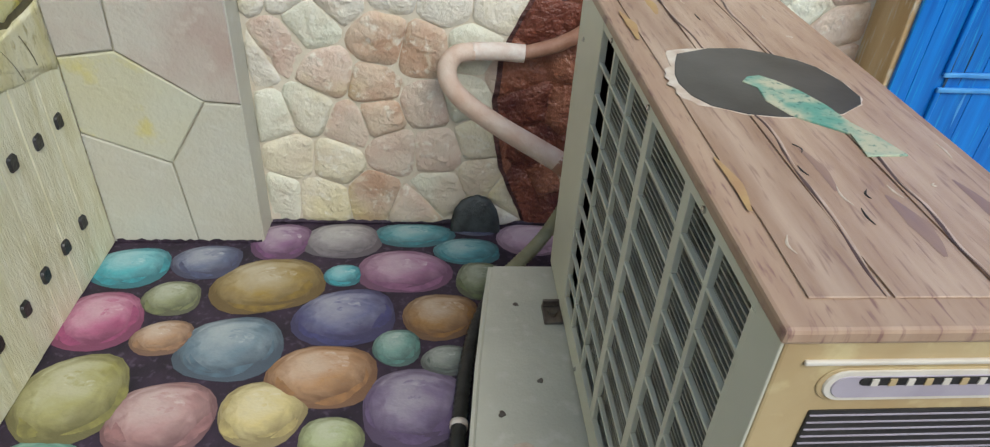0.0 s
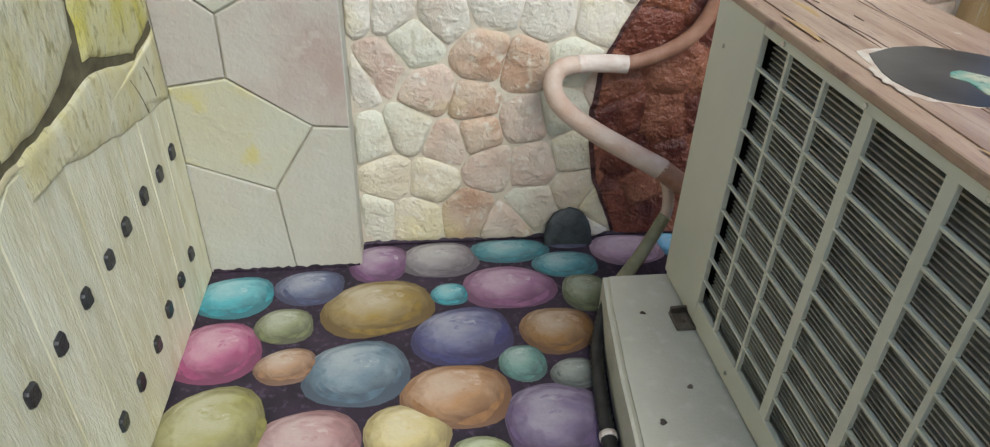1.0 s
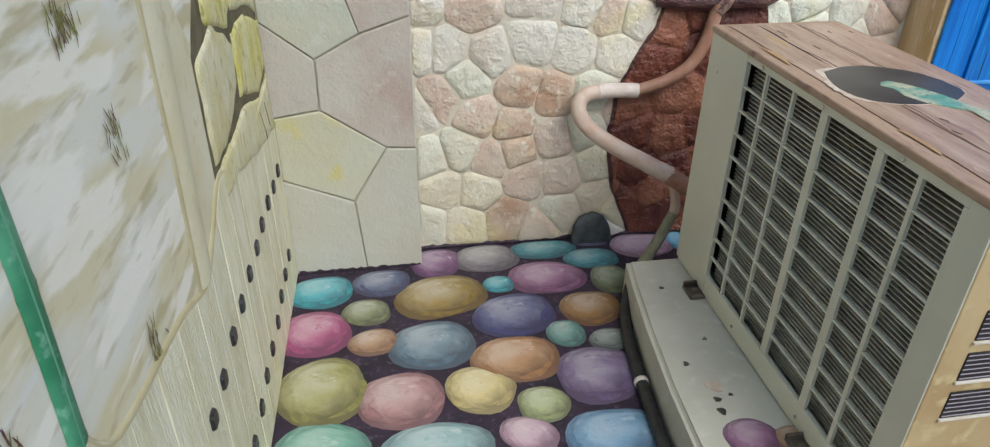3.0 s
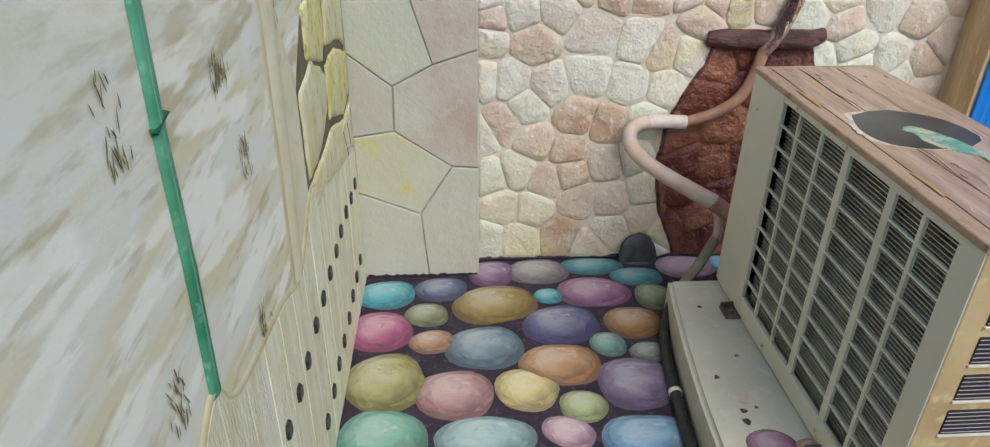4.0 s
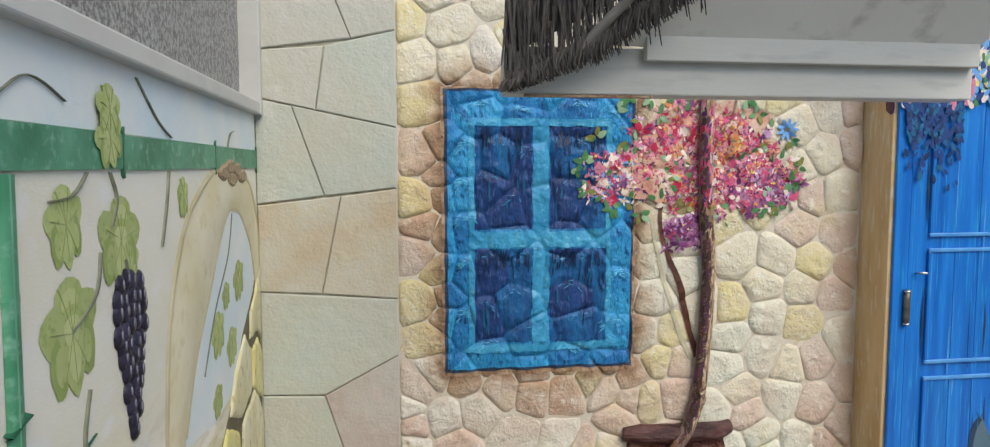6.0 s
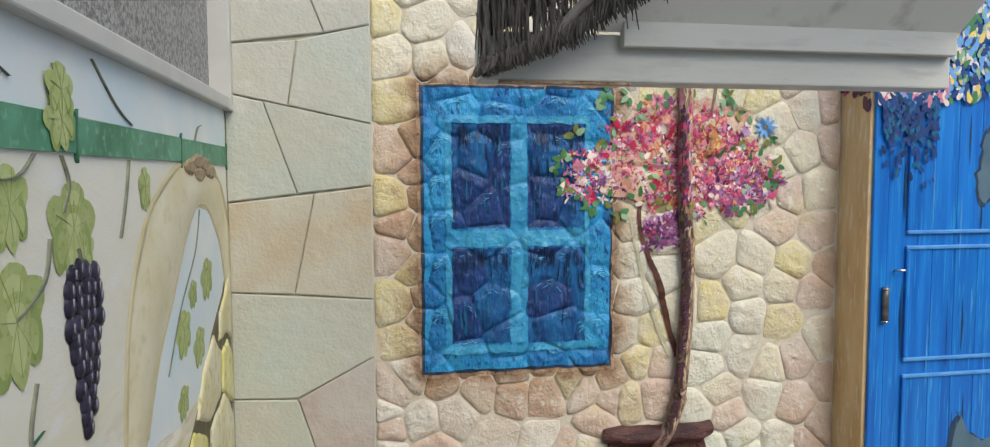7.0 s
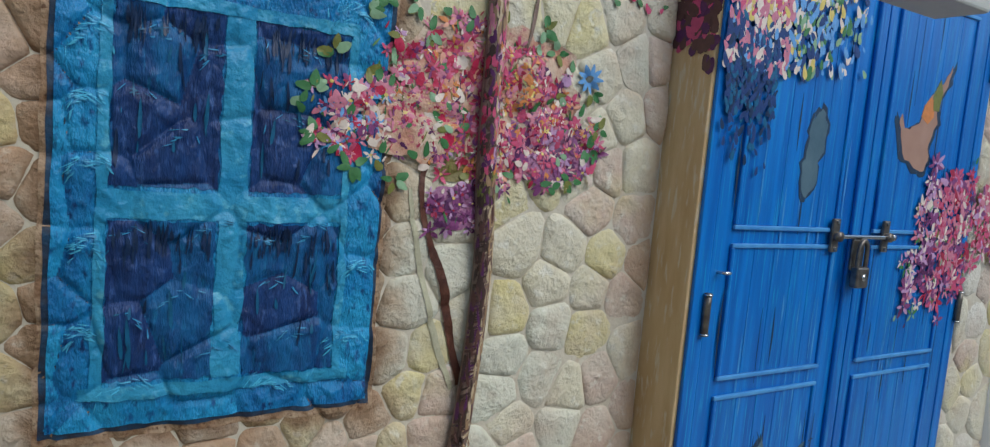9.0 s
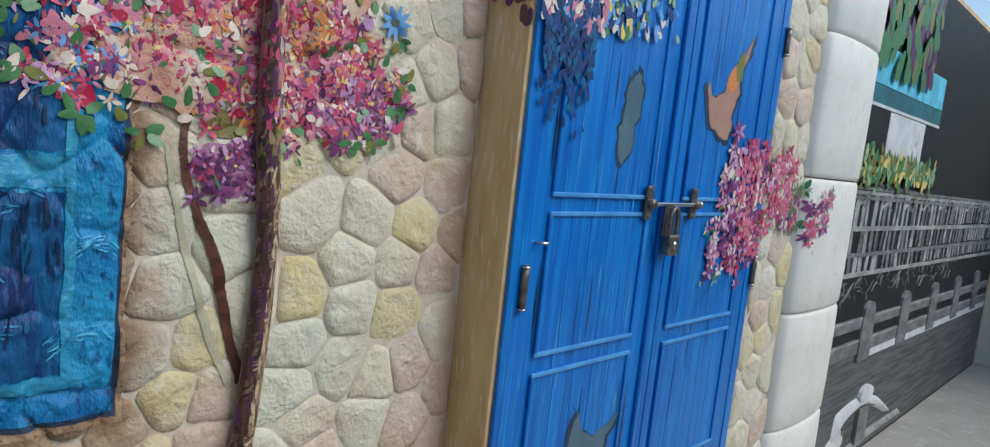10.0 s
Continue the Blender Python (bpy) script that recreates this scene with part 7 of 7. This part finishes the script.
# woven fence: three tiers of stakes between bundled rails
for z, h in ((1.30, 0.16), (1.17, 0.12), (1.07, 0.09)):
    for k in range(44):
        x, w = 3.83 + k * 0.09 + rm.uniform(-0.02, 0.02), rm.uniform(0.03, 0.065)
        lean = rm.uniform(-0.02, 0.02)
        layer("fence_stake", [(x, z + rm.uniform(-0.01, 0.01)), (x + w, z), (x + w + lean, z + h), (x + lean, z + h)], 0.007 + 0.0006 * (k % 3), GM[rm.choice(["light", "stone", "mid", "light"])], mural, place=doorp)
for k, (z, w) in enumerate(((1.055, 0.022), (1.155, 0.020), (1.285, 0.024), (1.44, 0.018), (1.465, 0.018), (1.488, 0.016))):
    layer("fence_slat", [(3.82, z), (7.8, z - 0.03), (7.8, z - 0.03 + w), (3.82, z + w)], 0.0105 + 0.0005 * (k % 2), GM["light"] if k % 2 == 0 else GM["stone"], mural, place=doorp)
for k in range(9):
    x = 3.98 + k * 0.42
    for a, b in (((x - 0.09, 1.39), (x + 0.12, 1.47)), ((x - 0.07, 1.47), (x + 0.10, 1.385))):
        stroke("binding", [a, b], 0.018, 0.014, GM["light"], mural, place=doorp)
# tangled reeds under the fence
for k in range(90):
    x, z, an = rm.uniform(3.83, 6.4), rm.uniform(0.93, 1.05), rm.uniform(0.2, 2.9)
    dx, dz = 0.06 * math.cos(an), 0.03 * math.sin(an)
    stroke("reed", [(x - dx, z - dz), (x, z + 0.008), (x + dx, z + dz)], [0.004, 0.011, 0.004], 0.006 + 0.0004 * (k % 4), GM["stone" if k % 3 else "mid"], mural, place=doorp, div=3)
stroke("log", [(3.80, 1.56), (4.05, 1.53), (4.4, 1.50), (5.2, 1.47)], 0.05, 0.016, GM["mid"], mural, place=doorp)
# carved balustrade in front of the water: knobbed post behind a scrolled arm
layer("post_shaft", [(4.49, 0.06), (4.67, 0.06), (4.665, 0.31), (4.495, 0.31)], 0.024, GM["stone"], mural, place=doorp)
layer("post_knob", [(4.58 + 0.115 * math.cos(q * 0.5236), 0.358 + 0.052 * math.sin(q * 0.5236)) for q in range(12)], 0.026, GM["pale"], mural, place=doorp)
stroke("lower_rail", [(4.28, 0.045), (4.55, 0.075), (4.95, 0.085), (5.4, 0.08)], 0.05, 0.028, GM["light"], mural, place=doorp)
stroke("carved_arm", [(4.06, 0.02), (4.12, 0.09), (4.24, 0.165), (4.17, 0.235), (4.28, 0.29), (4.54, 0.315), (4.82, 0.265), (5.1, 0.16)], [0.24, 0.24, 0.17, 0.19, 0.12, 0.075, 0.075, 0.05], 0.030, GM["pale"], mural, place=doorp)
stroke("carved_groove", [(4.22, 0.20), (4.21, 0.24), (4.32, 0.282), (4.54, 0.300), (4.80, 0.252)], [0.006, 0.012, 0.012, 0.010, 0.006], 0.032, GM["mid"], mural, place=doorp)
stroke("carved_groove", [(4.10, 0.03), (4.18, 0.10), (4.26, 0.14)], [0.006, 0.014, 0.006], 0.032, GM["mid"], mural, place=doorp)
layer("pale_step", [(3.81, 0.004), (4.3, 0.004), (4.05, 0.09), (3.81, 0.14)], 0.02, GM["pale"], mural, place=doorp)
sp = []
for _ in range(300):
    u = rm.uniform(3.78, 5.2)
    v = rm.gauss(1.60, 0.05)
    a = rm.uniform(0.02, 0.045)
    sp.append((u, v, a, a * 0.5, rm.uniform(0, 3.1), rm.choice(["green", "olive", "mint", "yellow", "green", "olive"])))
for _ in range(120):
    u, v = rm.uniform(3.76, 4.8), rm.uniform(2.10, 2.6)
    a = rm.uniform(0.05, 0.10)
    sp.append((u, v, a, a * 0.45, rm.uniform(0.8, 2.2), rm.choice(["green", "green", "olive", "plum"])))
dabs("foliage", sp, lambda u, v, w: (u, DY - 0.022 - w, v), mural, "green painted foliage")

# ragged dark paint line along the foot of the walls
foot_line = thing("paint_line", "ragged dark paint edge along the wall foot", "paint edge", kind="structure")
rw = random.Random(14)
for x0, x1, pl in ((0.005, 1.49, lambda u, v, w: (u, -0.0048 - w, v)), (LX + 0.01, -0.004, lambda u, v, w: (u, PY - 0.0062 - w, v))):
    n = int((x1 - x0) / 0.012)
    pts = [(x0 + (x1 - x0) * k / n, 0.003 + rw.uniform(0.0, 0.004)) for k in range(n + 1)]
    stroke("dark_line", pts, [rw.uniform(0.006, 0.018) for _ in pts], 0.010 if pl((0), 0, 0)[1] > -0.05 else 0.002, M["dark_floor"], foot_line, place=pl, div=1)

# ---- the painter's highlights and shade strokes on the floor pebbles ----
def mix3(a, b, k):
    return tuple(p + (q - p) * k for p, q in zip(a, b))


rb = random.Random(31)
PEB = [o for o in scene.objects if o.name.startswith("painted_pebble")]
for i, (x, y, a, b, tint) in enumerate(FLOOR_A + FLOOR_B):
    turn = TURNS.get(tint, 0.0)
    ct, st = math.cos(turn), math.sin(turn)

    def dome(u, v, w):
        f = min(1.0, math.hypot(u / a, v / b))
        h = 0.0063 - 0.0008 * f / 0.5 if f < 0.5 else 0.0055 - 0.0013 * (f - 0.5) / 0.28 if f < 0.78 else 0.0042 - 0.0019 * (f - 0.78) / 0.15 if f < 0.93 else 0.0023
        return (x + u * ct - v * st, y + u * st + v * ct, 0.0016 + h + w)

    if tint + "_light" not in PM:
        c = TINTS[tint]
        PM[tint + "_light"] = mat("pebble_light_stroke_" + tint, mix3(c, (0.78, 0.78, 0.76), 0.38), mix3(c, (0.7, 0.7, 0.7), 0.12), 45, 0.52, bump=0.2, stretch=(1, 2, 1), contrast=0.14)
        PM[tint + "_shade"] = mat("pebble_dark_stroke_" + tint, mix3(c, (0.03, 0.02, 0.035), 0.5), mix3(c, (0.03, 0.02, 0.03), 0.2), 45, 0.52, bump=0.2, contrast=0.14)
    own = PEB[i]
    tilt = rb.uniform(0.5, 1.1)
    for q in range(6):
        f, a0 = rb.uniform(0.15, 0.66), tilt + rb.uniform(-0.5, 0.8)
        ln = rb.uniform(0.35, 0.8)
        pts = [(a * f * math.cos(a0 + ln * t), b * f * math.sin(a0 + ln * t)) for t in (0, 0.33, 0.66, 1)]
        wq = b * rb.uniform(0.10, 0.26)
        stroke("brush_stroke", pts, [0.0008, wq, wq * 0.8, 0.0008], 0.0005, PM[tint + "_light"], own, place=dome)
    for q in range(7):
        f, a0 = rb.uniform(0.72, 0.90), rb.uniform(2.9, 6.0)
        ln = rb.uniform(0.5, 1.0)
        pts = [(a * f * math.cos(a0 + ln * t), b * f * math.sin(a0 + ln * t)) for t in (0, 0.33, 0.66, 1)]
        wq = b * rb.uniform(0.08, 0.20)
        stroke("brush_stroke", pts, [0.0008, wq, wq, 0.0008], 0.0005, PM[tint + "_shade"], own, place=dome)
